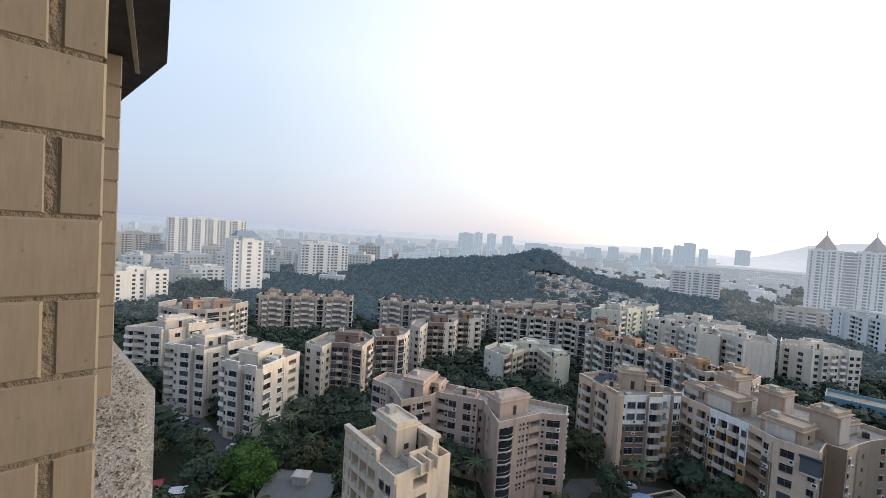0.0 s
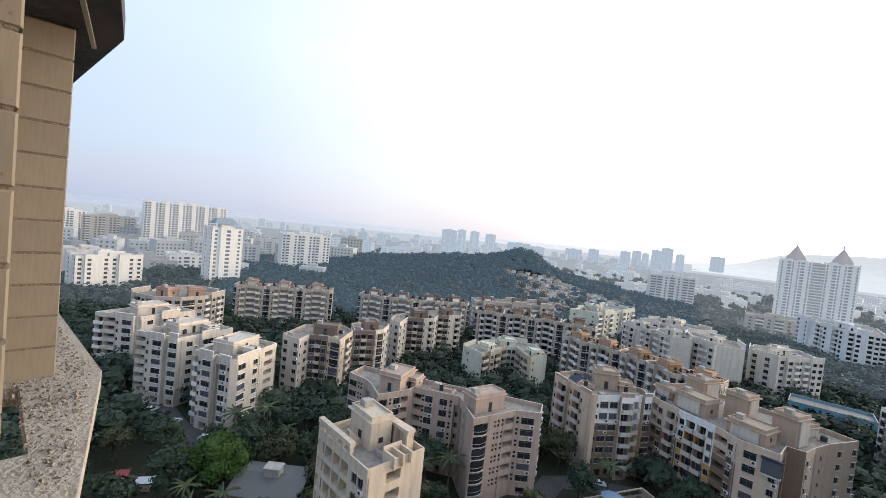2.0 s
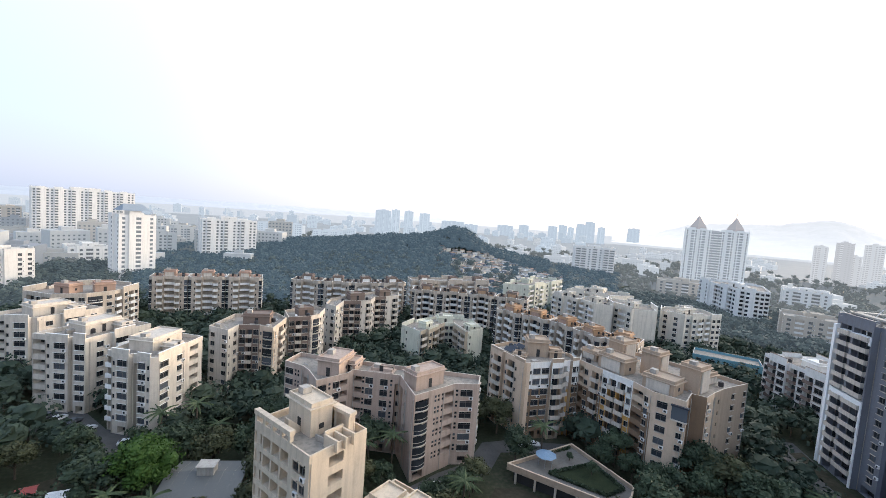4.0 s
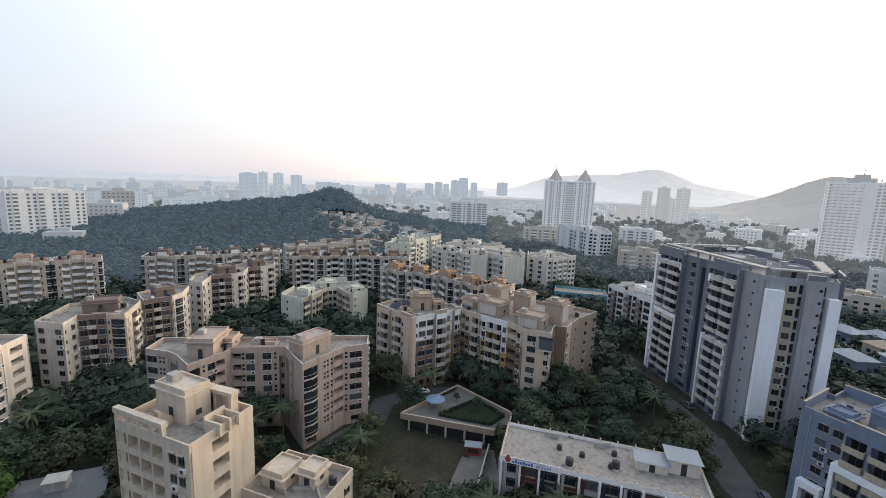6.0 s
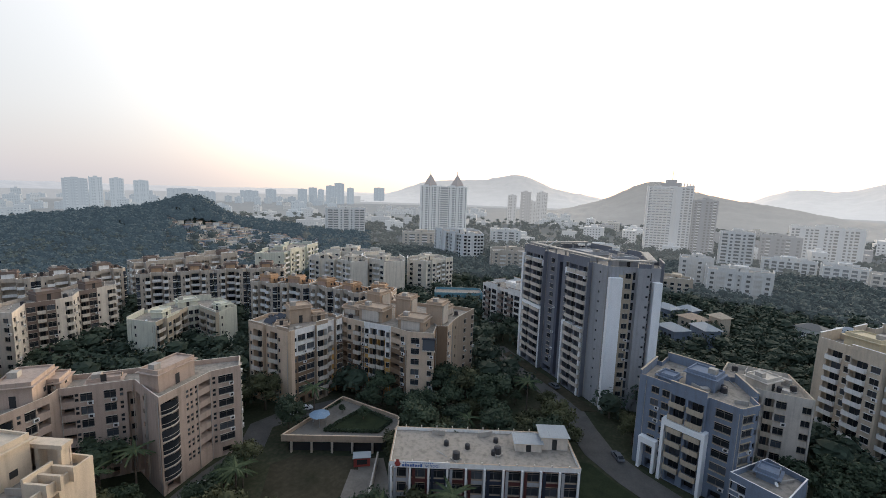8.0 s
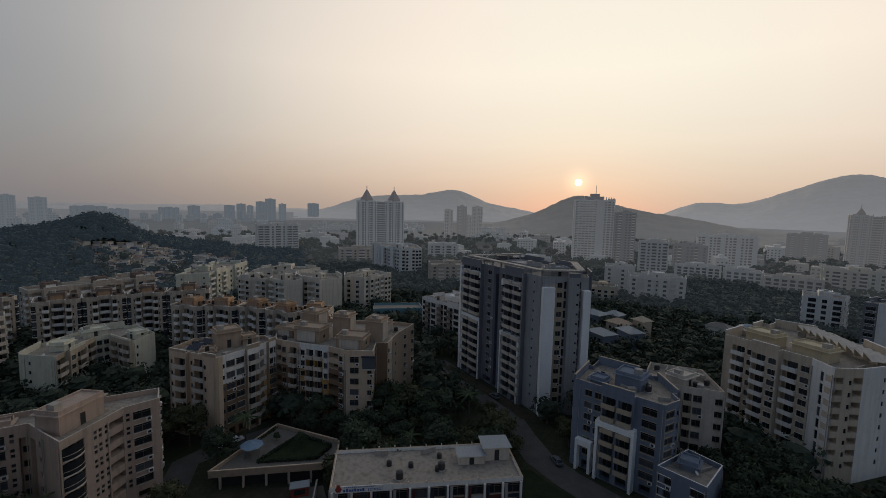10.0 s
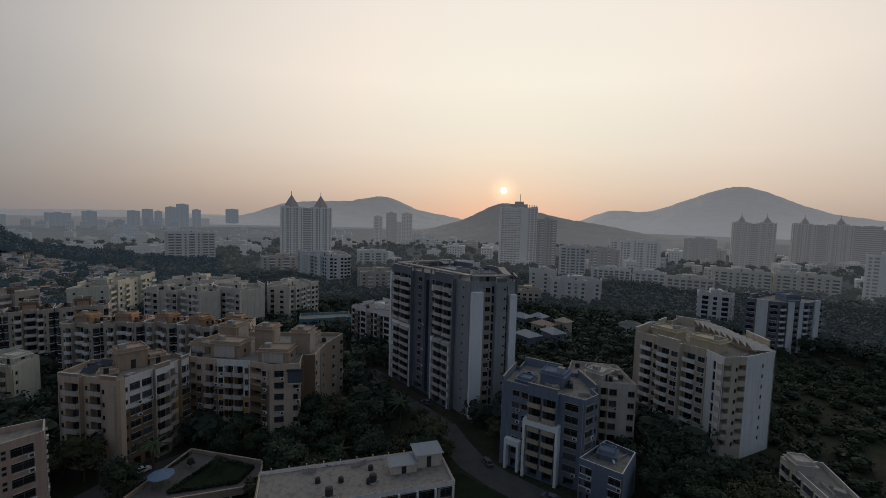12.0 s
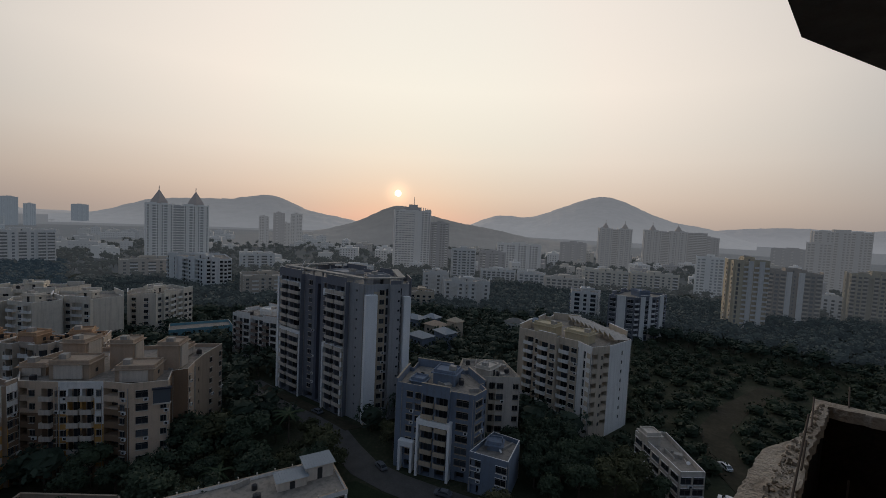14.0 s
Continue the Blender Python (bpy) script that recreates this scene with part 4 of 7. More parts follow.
def along(poly, i, f):
    """The pose on side i of a footprint, at the share f of its length, relative to the footprint's middle."""
    cx, cy = sum(p[0] for p in poly) / len(poly), sum(p[1] for p in poly) / len(poly)
    (ax, ay), (bx, by) = poly[i], poly[(i + 1) % len(poly)]
    return pose(ax + (bx - ax) * f - cx, ay + (by - ay) * f - cy, 0, 0, 0, math.degrees(math.atan2(by - ay, bx - ax)))


s = Shape()
s.box(-1.5, -0.5, 15.6, 1.5, 0.02, 18.4, M["glass"])
s.box(-1.7, -0.7, 18.4, 1.7, 0.3, 18.7, M["navy"])
s.box(-1.6, -0.6, 15.3, 1.6, 0.02, 15.6, M["offwhite"])
part("glazed_bay", s, gold, "dark glazed balcony box", along(GOLD, 3, 0.84))
for lab, poly, e, rooms, sd in (
        ("off-white apartment wing with staggered balconies", [(-53.6, 107.8), (-42.3, 103.6), (-37.5, 119.5), (-49, 124.5)], ["b2>s1W3<d2>W2s1", ">W2.1w2<.2h2.1", "wbw", "w.w"], ((-46.4, 114.6, 9.5, 6.2, 3.0, 72), (-41.5, 111.5, 3.0, 3.0, 1.6, 72)), 7),
        ("off-white apartment wing with staggered balconies", [(-75.8, 119.7), (-62.0, 116.5), (-54.5, 131), (-68, 137)], ["h3>s1W3<.1>W2", "w2>b2<w2", "wbw", "w.w"], ((-66, 127, 9.0, 6.0, 3.0, 62), (-60, 128, 3, 3, 2.0, 62)), 8),
        ("off-white apartment wing with staggered balconies", [(-98.5, 135.6), (-84, 134.5), (-75, 148.5), (-89, 155)], ["b2h3>s1W3<.1", "w2>b2<w2", "wbw", "w.w"], ((-87.5, 144, 9.0, 6.0, 3.0, 55), (-80.5, 145, 3.0, 3.0, 2.0, 55)), 9)):
    building("apartment_block", lab, poly, 18.8, e, wall="offwhite", trim="white", rooms=rooms, tanks=1, seed=sd, group="staggered apartment wings")
building("apartment_block", "pinkish-cream apartment block with terracotta roof rooms",
         [(-109.0, 169.0), (-99.0, 164.5), (-90.0, 167.5), (-84.5, 174.0), (-83.0, 186.0), (-95.0, 190.0), (-107.0, 181.0)], 18.8, ["b3w2b3", "w2b3w2", "r3w2", "bwbw", None, None, None],
         wall="dun", trim="white", rooms=((-98.5, 173, 6, 5, 3.2, -20), (-89.5, 177, 6, 5, 3.4, 35)), room_mat="terracotta", seed=10)
for poly, e, rooms, sd in (
        ([(-39.0, 129.0), (-32.8, 124.6), (-31.5, 130.6), (-25.8, 130.3), (-21.6, 127.8), (-19.8, 140.0), (-24.0, 146.0), (-36.0, 143.0)],
         ["offwhite:w2.1w2", "offwhite:s1w2", "brown:W3b3W3", "tan:s1r4", "dun:w2.1b3w2", None, None, None], ((-27.6, 137.0, 7.5, 5, 3.0, 0),), 11),
        ([(-19.3, 140.5), (-12.6, 142.6), (-10.2, 146.0), (-9.0, 154.0), (-14.0, 158.0), (-22.0, 150.0)], ["brown:W3b3W3s1", "offwhite:s1r4", "offwhite:w2.1w2", None, None, None], ((-15.5, 149, 5, 4, 2.4, 25),), 12),
        ([(-9.4, 162.4), (-5.4, 157.6), (-2.9, 168.0), (3.6, 168.6), (7.6, 170.8), (9.6, 178.0), (14.2, 179.4), (19.6, 182.5), (20.5, 190.0), (12.0, 192.0), (2.0, 182.0), (-8.0, 172.0)],
         ["offwhite:s1w2", "offwhite:w2.1w2s1", "brown:W3b3W3", "offwhite:s1.2b3", "offwhite:w2.1w2", "brown:b3W3", "offwhite:s1.2b3", "offwhite:w2.1w2", None, None, None, None],
         ((1.5, 176, 6, 5, 2.6, 20), (13, 186, 5, 4, 2.4, 25)), 13)):
    building("apartment_block", "brown and cream apartment block with white end walls", poly, 19.0, e, wall="dun", trim="offwhite", rooms=rooms, room_mat="brown", art=0,
             tanks=2, seed=sd, group="brown and cream blocks")
building("apartment_block", "pale green low apartment block round a small court",
         [(19.5, 154.0), (24.5, 146.5), (36.0, 159.5), (39.5, 159.5), (42.0, 147.0), (49.1, 151.8), (48.5, 166.0), (36.0, 170.0), (27.0, 165.0)], 13.5,
         ["s..", "beige:b3w2b3w2b3", "ww", "beige:w2b3w2b3", "s..", "w.w", None, None, None], wall="palegreen", trim="offwhite",
         rooms=((27.6, 155.5, 4.4, 3.6, 2.4, 48), (36.8, 164.6, 6, 4, 2.4, 0), (45.0, 153.5, 4.2, 3.8, 2.2, -72)), seed=14)

ROW = dict(wall="dun", trim="white", bands=True, group="tan estate rows")


def estate_unit(a, b, depth, rise, label, room, front, seed, wing=2.2):
    """One unit of an estate row: its front runs from a to b; its middle stands back between two rounded corners."""
    u = Vector((b[0] - a[0], b[1] - a[1]))
    ln = u.length
    u /= ln
    back = Vector((-u.y, u.x))
    A, B = Vector(a), Vector(b)
    turn = math.degrees(math.atan2(u.y, u.x))
    poly = [A + back * depth * 0.45, A + back * 1.1, A + u * 1.3, A + u * ln * 0.36, A + u * ln * 0.36 + back * wing, A + u * ln * 0.66 + back * wing, A + u * ln * 0.66, B - u * 1.3, B + back * 1.1,
            B + back * depth * 0.45, B + back * depth, A + back * depth]
    c = A + u * ln * 0.5 + back * (wing + 2.6)
    edges = ["w2", "r3", front[0], ".", front[1], ".", front[2], "r3", "w2", None, None, None]
    fill = ((A + u * ln * 0.84 + back * 5.5), (A + u * ln * 0.16 + back * 5.5))
    return building("apartment_block", label, [tuple(p) for p in poly], rise, edges, art=0, seed=seed, clutter=10, tanks=1,
                    rooms=((c.x, c.y, 4.6, 4.2, 3.0, turn), (fill[0].x, fill[0].y, 2.4, 2.4, 1.3, turn), (fill[1].x, fill[1].y, 2.0, 2.4, 1.0, turn)), room_mat=room[0], panel=room[1], **ROW)


for k, (a, b) in enumerate((((-84.5, 199.6), (-70.4, 202.2)), ((-70.2, 202.4), (-56.0, 205.0)), ((-55.8, 205.2), (-41.0, 207.4)))):
    estate_unit(a, b, 10, 20, "tan row of flats with rounded balconies and terracotta roof rooms", ("terracotta", "offwhite"), (".1s1b3", "b4", "b3s1.1"), 150 + k)
for k, (a, b) in enumerate((((-28.5, 207.4), (-14.6, 205.0)), ((-14.4, 205.4), (-0.4, 203.9)), ((-0.2, 204.4), (13.4, 206.2)), ((13.6, 206.7), (26.4, 210.0)))):
    estate_unit(a, b, 10, 20, "tan row of flats with rounded balconies and white-faced roof rooms", ("brown", "white"), (".1s1b3", "b4", "b3s1.1"), 160 + k)
for k, (a, b) in enumerate((((26.8, 192.8), (39.4, 189.8)), ((39.6, 189.9), (51.8, 187.3)), ((52.0, 187.4), (63.2, 182.6)), ((63.4, 182.7), (76.0, 175.6)))):
    estate_unit(a, b, 10, 20, "tan row of flats with rounded balconies and orange-faced roof rooms", ("brown", "orange"), (".1s1b3", "b4", "b3s1.1"), 170 + k)
for k, (a, b) in enumerate((((55.6, 159.2), (61.4, 148.8)), ((62.2, 149.8), (69.2, 140.8)), ((69.8, 141.6), (73.4, 131.4)), ((73.8, 131.6), (76.6, 119.6)), ((79.0, 120.2), (85.6, 112.6)))):
    estate_unit(a, b, 9.5, 20, "grey-tan unit of a curving row with an orange roof room", ("orange", "terracotta"), (".1s1b3", "b4", "b3s1.1"), 180 + k, 1.6)
building("apartment_block", "tan row of flats behind the estate with white roof rooms",
         [(31, 226), (75, 232), (74, 243), (30, 237)], 19, ["bwbdbwbdbwb", None, None, None], rooms=tuple((x, 226 + 0.14 * x, 4.4, 4, 2.6, 8) for x in (38, 55, 70)), room_mat="brown", panel="white", art=2.3, seed=19, **ROW)
building("apartment_block", "pale yellow-green apartment block", [(81.6, 223), (95, 218.5), (126, 243), (116, 254)], 20, ["s.s", "bwb.wbwb", None, None], wall="palegreen", trim="white",
         rooms=((100, 234, 5, 5, 2.4, 38),), tanks=2, seed=20)
for poly, hh, e, rooms, sd in (
        ([(101.0, 202.5), (106.8, 187.6), (116.0, 192.0), (110.0, 208.0)], 19.4, ["wbw.bw", ".2s1.2", "wbw", None], ((108, 198, 5, 4, 2.6, -66),), 21),
        ([(107.0, 184.5), (107.6, 173.5), (115.0, 170.5), (120.0, 186.0), (112.0, 190.0)], 20.2, ["b3w2b3", "...", "w2b3w2b3", None, None], ((113, 181, 5, 4, 2.8, -80),), 210),
        ([(118.5, 178.5), (121.5, 164.5), (131.0, 162.0), (137.0, 176.0), (127.0, 190.0)], 20.0, ["b3w2b3w2", "...", "wbwb", None, None], ((127, 174, 5, 4, 2.6, -70),), 211),
        ([(112.5, 209.0), (127.0, 191.0), (141.0, 192.0), (129.0, 214.0)], 21.0, ["wbwbwbw", "w.w", None, None], ((127, 202, 6, 5, 2.8, -50),), 212)):
    building("apartment_block", "pale cream slab block with a blank end wall", poly, hh, e, wall="pale", trim="white", rooms=rooms, tanks=2, seed=sd, group="pale slab blocks", art=1.4)
building("apartment_block", "pale cream square apartment block", [(140.6, 170.0), (145.0, 160.8), (163.5, 162.0), (167.5, 177.0), (150.0, 181.0)], 18.6, ["w.w.", "wwbwbww", "w.w", None, None], wall="pale", trim="white",
         rooms=((153, 171, 7, 5, 2.6, 5), (147, 166, 3, 3, 2.0, 5)), tanks=3, seed=22)
building("apartment_block", "white apartment tower with brown side wall", [(253.0, 272.0), (241.0, 243.0), (238.5, 223.5), (252.0, 215.0), (278.0, 244.0)], 22.5, ["b.w.b", "bw.bw.", "bw.bwb", "terracotta:s..", None], wall="white", trim="white",
         rooms=((252, 240, 7, 6, 3, -70), (246, 228, 4, 4, 2.4, -70)), seed=23, singles=False)
building("apartment_block", "cream low apartment block with dark window frames", [(140.5, 119), (136.5, 95.5), (149, 93), (156, 115)], 16, ["WbWbWbW", "wbw", None, None], wall="white", trim="brown",
         rooms=((146, 106, 6, 5, 2.4, 80),), tanks=2, seed=24)
building("school_building", "teal painted low building", [(133, 142), (150, 127), (157, 135), (141, 150)], 8, ["wwwww", "w.", None, None], wall="teal", trim="offwhite", seed=25, category="building", stilts=False, art=0)

# tower with white fins
tower = building("apartment_tower", "slate-blue residential tower with white full-height fins",
                 [(119, 82.5), (104, 47), (112.5, 37.6), (131, 47), (141, 72)], 37.5,
                 [".1>b2b3<w3d1w2>b2b2<o3", "grey:.4<w2t1>.2o1<t1.2", "w.w.w", None, None], zones={0: [(0.83, 1, 0, 38, "grey"), (0.45, 0.52, 0, 38, "slate")], 1: [(0.2, 0.47, 0, 35.5, "beige")]}, wall="blue_slate", trim="offwhite", rooms=((118, 60, 9, 7, 2.2, 68), (113, 47, 5, 5, 2.6, -45)), tanks=3, seed=26, room_mat="grey",
                 category="tower block", floor=2.55, art=1.3)


def white_frame(parent, m, w, z0, z1, reach=1.0):
    """A white band that frames a stack of balconies."""
    s = Shape()
    s.box(-w / 2, -reach, z0, -w / 2 + 0.55, 0.02, z1, M["fresh"])
    s.box(w / 2 - 0.55, -reach, z0, w / 2, 0.02, z1, M["fresh"])
    s.box(-w / 2, -reach - 0.02, z1, w / 2, 0.02, z1 + 1.2, M["fresh"])
    part("white_frame", s, parent, "white painted projecting frame", m)


TOWER = [(119, 82.5), (104, 47), (112.5, 37.6), (131, 47), (141, 72)]
for f, w, z0, z1 in ((0.18, 10.4, 0, 19), (0.18, 10.2, 33.0, 33.6), (0.71, 8.6, 0, 18), (0.71, 8.4, 32.8, 33.4)):
    white_frame(tower, along(TOWER, 0, f), w, z0, z1, 1.55)
for side, f, w, reach, top in ((1, 0.12, 3.1, 1.7, 34.8), (1, 0.925, 2.0, 1.7, 34.0), (0, 0.012, 0.9, 1.5, 35.5)):
    s = Shape()
    s.box(-w / 2, -reach, 0, w / 2, 0.02, top, M["fresh"])
    part("fin", s, tower, "clean white full-height fin", along(TOWER, side, f))

roof_rim = inset([(x - 121.5, y - 56.8) for x, y in TOWER], 1.4)
for (ax, ay), (bx, by) in list(zip(roof_rim, roof_rim[1:] + roof_rim[:1]))[:3] + [(roof_rim[4], roof_rim[0])]:
    ln, q = math.hypot(bx - ax, by - ay), pose(ax, ay, 36.5, 0, 0, math.degrees(math.atan2(by - ay, bx - ax)))
    s = Shape()
    s.box(0, -0.9, 2.2, ln, 1.1, 2.55, M["concrete"], q)
    for k in range(max(2, int(ln / 4.5)) + 1):
        u = k * (ln - 0.4) / max(2, int(ln / 4.5))
        s.box(u, -0.2, 0, u + 0.4, 0.2, 2.2, M["grey"], q)
    part("roof_canopy", s, tower, "weathered concrete canopy on posts round the roof")

# blue-grey block on the road
BLUE = [(88.0, 30.2), (86.6, 13.4), (91, 11.6), (101, 18.5), (101.8, 31)]
blue = building("apartment_block", "grey-blue apartment block with white framed balcony stack", BLUE, 19.2, [".1w2w2>b3b3<.1W3.1", "W3s1", "w.w.", None, None], wall="blue", trim="beige",
                rooms=((94.6, 21.4, 5.2, 4.6, 3.0, 85), (91.5, 27.0, 3.0, 3.0, 1.4, 85)), tanks=3, seed=27, room_mat="blue")
white_frame(blue, along(BLUE, 0, 0.5), 7.6, 0, 11.5, 1.9)
white_frame(blue, along(BLUE, 0, 0.12), 3.4, 0, 5.6, 1.4)
building("annexe", "low grey-blue annexe with a white framed shopfront", [(84.0, 13.6), (82.5, 5.5), (92, 4), (94, 10)], 8.6, ["W.W", "..", None, None], wall="blue", trim="white", seed=28, category="annexe",
         rooms=((89, 9, 3, 3, 1.6, 0),))
building("apartment_block", "weathered cream apartment block with dark balconies", [(104, 21), (103.5, 13), (106, 5.4), (118, 11), (115, 22)], 17.5, ["wb", "bW.w", "w.", None, None], wall="offwhite", trim="beige",
         rooms=((108, 14, 5, 4, 2.4, -20),), tanks=3, seed=29)
# cream tower on the right
cream_tower = building("apartment_tower", "tall cream apartment tower with white fins and stepped top", [(128.0, 6.1), (119.8, -8.7), (115.0, -11.9), (118.6, -16.6), (128.0, -23.4), (150.0, -14.0), (152.0, -2.0)], 24.6,
         ["b3w2>b3w2<b3w2", "white:.2t1.2", "h2.1s1h2", "white:.3s1.2", "w.w.w", None, None], wall="cream", trim="white", rooms=((131.5, -0.5, 6.5, 5.0, 3.2, 60), (126.5, -9.5, 7.0, 4.6, 3.0, 60)), room_mat="yellowish", seed=30, category="tower block", parapet=1.6, art=1.7)
building("apartment_tower", "white apartment tower with black window bays", [(232, -30), (229, -42), (236, -53), (252, -62), (258, -44)], 22, ["WfW", "bfWfb", "WfW", "w.w", None], wall="blue_slate", trim="white",
         rooms=((243, -47, 8, 6, 3, 20),), room_mat="blue", seed=31, category="tower block")
building("apartment_tower", "white apartment tower with blue bands", [(257, -14), (256, -27), (268, -30), (270, -14)], 19, ["WwW", "w.w", None, None], wall="white", trim="blue", rooms=((263, -21, 6, 5, 2.6, 0),), seed=32)
building("office_building", "small white low office building with ribbon windows", [(107.5, -22.0), (91.5, -27.5), (93.0, -32.4), (109, -29)], 8.0, ["WWWWW", "WW", None, None], wall="offwhite", trim="white",
         rooms=((104.5, -24.5, 3.2, 3.2, 2.6, 19),), seed=33, category="building", stilts=False, art=0)

# ------------------------------------------------------------ the school
SCHOOL = [(37.7, 49.2), (58.9, 28.2), (66.0, 35.2), (44.6, 56.4)]
school = building("school_building", "flat-roofed white school with red and navy window piers", SCHOOL, 13.0, ["gggggggggg", "w.w", None, None], wall="white", trim="taupe",
                  tanks=3, seed=34, art=0, category="school", stilts=False, floor=2.62, parapet=0.55,
                  zones={0: [(k / 10, (k + 1) / 10, 0, 12.2, ("grey", "maroon", "navy", "maroon", "grey", "navy", "maroon", "grey", "maroon", "navy")[k]) for k in range(10)]})
for k in range(11):
    s = Shape()
    s.box(-0.16, -0.35, 0, 0.16, 0.02, 12.3, M["white"])
    part("pier", s, school, m=along(SCHOOL, 0, 0.012 + k * 0.0976))
for k in range(10):
    s = Shape()
    s.box(-0.22, -0.14, 0, 0.22, 0.0, 12.0, M["maroon"] if k % 3 == 1 else M["navy"] if k % 3 == 2 else M["grey"])
    part("panel", s, school, "dark red panel" if k % 3 == 1 else "navy panel" if k % 3 == 2 else "grey panel", along(SCHOOL, 0, 0.012 + k * 0.0976 + 0.02))
for k in range(22):
    s = Shape()
    s.box(-0.09, -0.1, 0, 0.09, 0.12, 0.32, M["offwhite"])
    side, f = (0, k / 11) if k < 11 else (2, (k - 11) / 11)
    part("parapet_post", s, school, m=Matrix.Translation((0, 0, 13.0)) @ along(SCHOOL, side, f + 0.03))


def tin_shed(x, y, w, d, h, turn):
    s, q = Shape(), pose(x, y, 12.3, 0, 0, turn)
    base = thing("rooftop_shed", x, y, 12.3, turn, "grey tin-roofed shed standing on the school roof", "shed")
    s.box(-w / 2, -d / 2, 0, w / 2, d / 2, h, M["offwhite"])
    s.box(-0.4, -d / 2 - 0.02, 0, 0.4, -d / 2, h * 0.85, M["dark"])
    part("wall", s, base)
    s = Shape()
    xs = [-w / 2 - 0.3 + k * (w + 0.6) / 36 for k in range(37)]
    sheet = relief("roof", xs, [-d / 2 - 0.4, d / 2 + 0.4], [[0.11 + 0.03 * (k % 3 == 0) for k in range(36)]], [[M["tin"]] * 36])
    part("roof", sheet, base, "corrugated tin sheet", pose(0, 0, h, -90, 0, 0))


tin_shed(61.9, 35.3, 4.4, 3.4, 2.4, -45)
tin_shed(57.9, 37.6, 4.4, 2.6, 1.6, -45)
for x, y in ((52, 40), (50, 44), (55, 42), (48, 47), (58.5, 39)):
    s = Shape()
    s.tube(0, 0, 0, 0.9, 0.45, 0.42, M["tank"], 12, False)
    s.tube(0, 0, 0.9, 1.1, 0.42, 0.15, M["tank"], 12)
    thing("water_tank", x, y, 12.3, label="small dark water drum on the school roof", category="water tank", group="drums on the school roof", mesh=s.mesh("water_tank"))

# sign on the school front
sign = thing("school_sign", 0, 0, 0, label="white parapet sign with blue lettering and red emblem", category="sign")
sign.matrix_basis = Matrix.Scale(SCALE, 4) @ Matrix.Translation((sum(p[0] for p in SCHOOL) / 4, sum(p[1] for p in SCHOOL) / 4, 12.35)) @ along(SCHOOL, 0, 0.17)
s = Shape()
s.box(-4.2, -0.48, 0, 4.4, -0.40, 1.05, M["signwhite"])
s.box(-4.2, -0.40, 0.1, 4.4, -0.34, 0.3, M["metal"])
part("board", s, sign)
s = Shape()
s.tube(0, 0, 0, 0.05, 0.5, 0.5, M["red"], 6, m=pose(-3.7, -0.48, 0.62, 90, 0, 0))
s.box(-3.95, -0.54, 0.95, -3.45, -0.49, 1.35, M["red"])
part("emblem", s, sign, "plain red emblem")
s = Shape()
for k in range(16):
    s.box(-2.9 + k * 0.3, -0.51, 0.8, -2.72 + k * 0.3, -0.485, 0.93, M["bluesign"])
for k in range(8):
    s.box(-3.0 + k * 0.4, -0.51, 0.2, -2.7 + k * 0.4, -0.485, 0.55 + 0.12 * (k % 3 == 1), M["bluesign"])
part("lettering_bar", s, sign)
txt = bpy.data.curves.new("word", "FONT")
txt.body, txt.size, txt.extrude = "school", 0.85, 0.012
txt.materials.append(M["bluesign"])
word = new("word", txt)
word.parent = sign
word.matrix_basis = pose(0.55, -0.50, 0.2, 90, 0, 0)


# tower roof aerial and the stepped top of the cream tower
s = Shape()
r = random.Random(2)
for k in range(7):
    q = pose(r.uniform(-3, 3), r.uniform(-1, 1), r.uniform(0, 1), r.uniform(30, 150), r.uniform(-60, 60), 0)
    s.tube(0, 0, 0, 4 + 2 * r.random(), 0.09, 0.09, M["signwhite"], 6, True, q)
part("aerial_frame", s, tower, "white lattice of thin tubes on the roof", pose(118 - 121.5, 76 - 56.8, 37.0))
for k in range(10):
    s, q = Shape(), pose(126.0 + k * 2.2 - 130.2, -20.6 + k * 1.15 + 10.07, 24.4, 0, 0, 27)
    s.face([q @ Vector(p) for p in ((0, -2.4, 0.2), (2.6, -2.4, 1.2), (2.6, 2.4, 1.6), (0, 2.4, 0.4))], M["offwhite"])
    s.face([q @ Vector(p) for p in ((2.6, -2.4, 0.0), (2.6, -2.4, 1.2), (2.6, 2.4, 1.6), (2.6, 2.4, 0.0))], M["yellowish"])
    part("roof_slab", s, cream_tower, "sloped pale roof slab")

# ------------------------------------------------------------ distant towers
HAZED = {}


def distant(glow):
    """The palette again for blocks of the distant backdrop, a little darker, with faint haze painted on as emission."""
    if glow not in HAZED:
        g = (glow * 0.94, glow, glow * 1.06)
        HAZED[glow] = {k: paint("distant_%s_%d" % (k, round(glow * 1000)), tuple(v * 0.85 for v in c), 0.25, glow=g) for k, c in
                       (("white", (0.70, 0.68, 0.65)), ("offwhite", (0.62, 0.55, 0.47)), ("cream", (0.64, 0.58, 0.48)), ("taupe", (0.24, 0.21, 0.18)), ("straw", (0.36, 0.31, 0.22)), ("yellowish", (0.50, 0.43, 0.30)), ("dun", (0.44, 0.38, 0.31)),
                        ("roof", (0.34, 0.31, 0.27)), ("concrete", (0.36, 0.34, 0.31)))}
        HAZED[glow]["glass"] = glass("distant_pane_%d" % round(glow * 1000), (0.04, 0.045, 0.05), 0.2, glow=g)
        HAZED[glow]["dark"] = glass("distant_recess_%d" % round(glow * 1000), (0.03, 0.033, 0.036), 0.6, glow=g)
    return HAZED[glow]


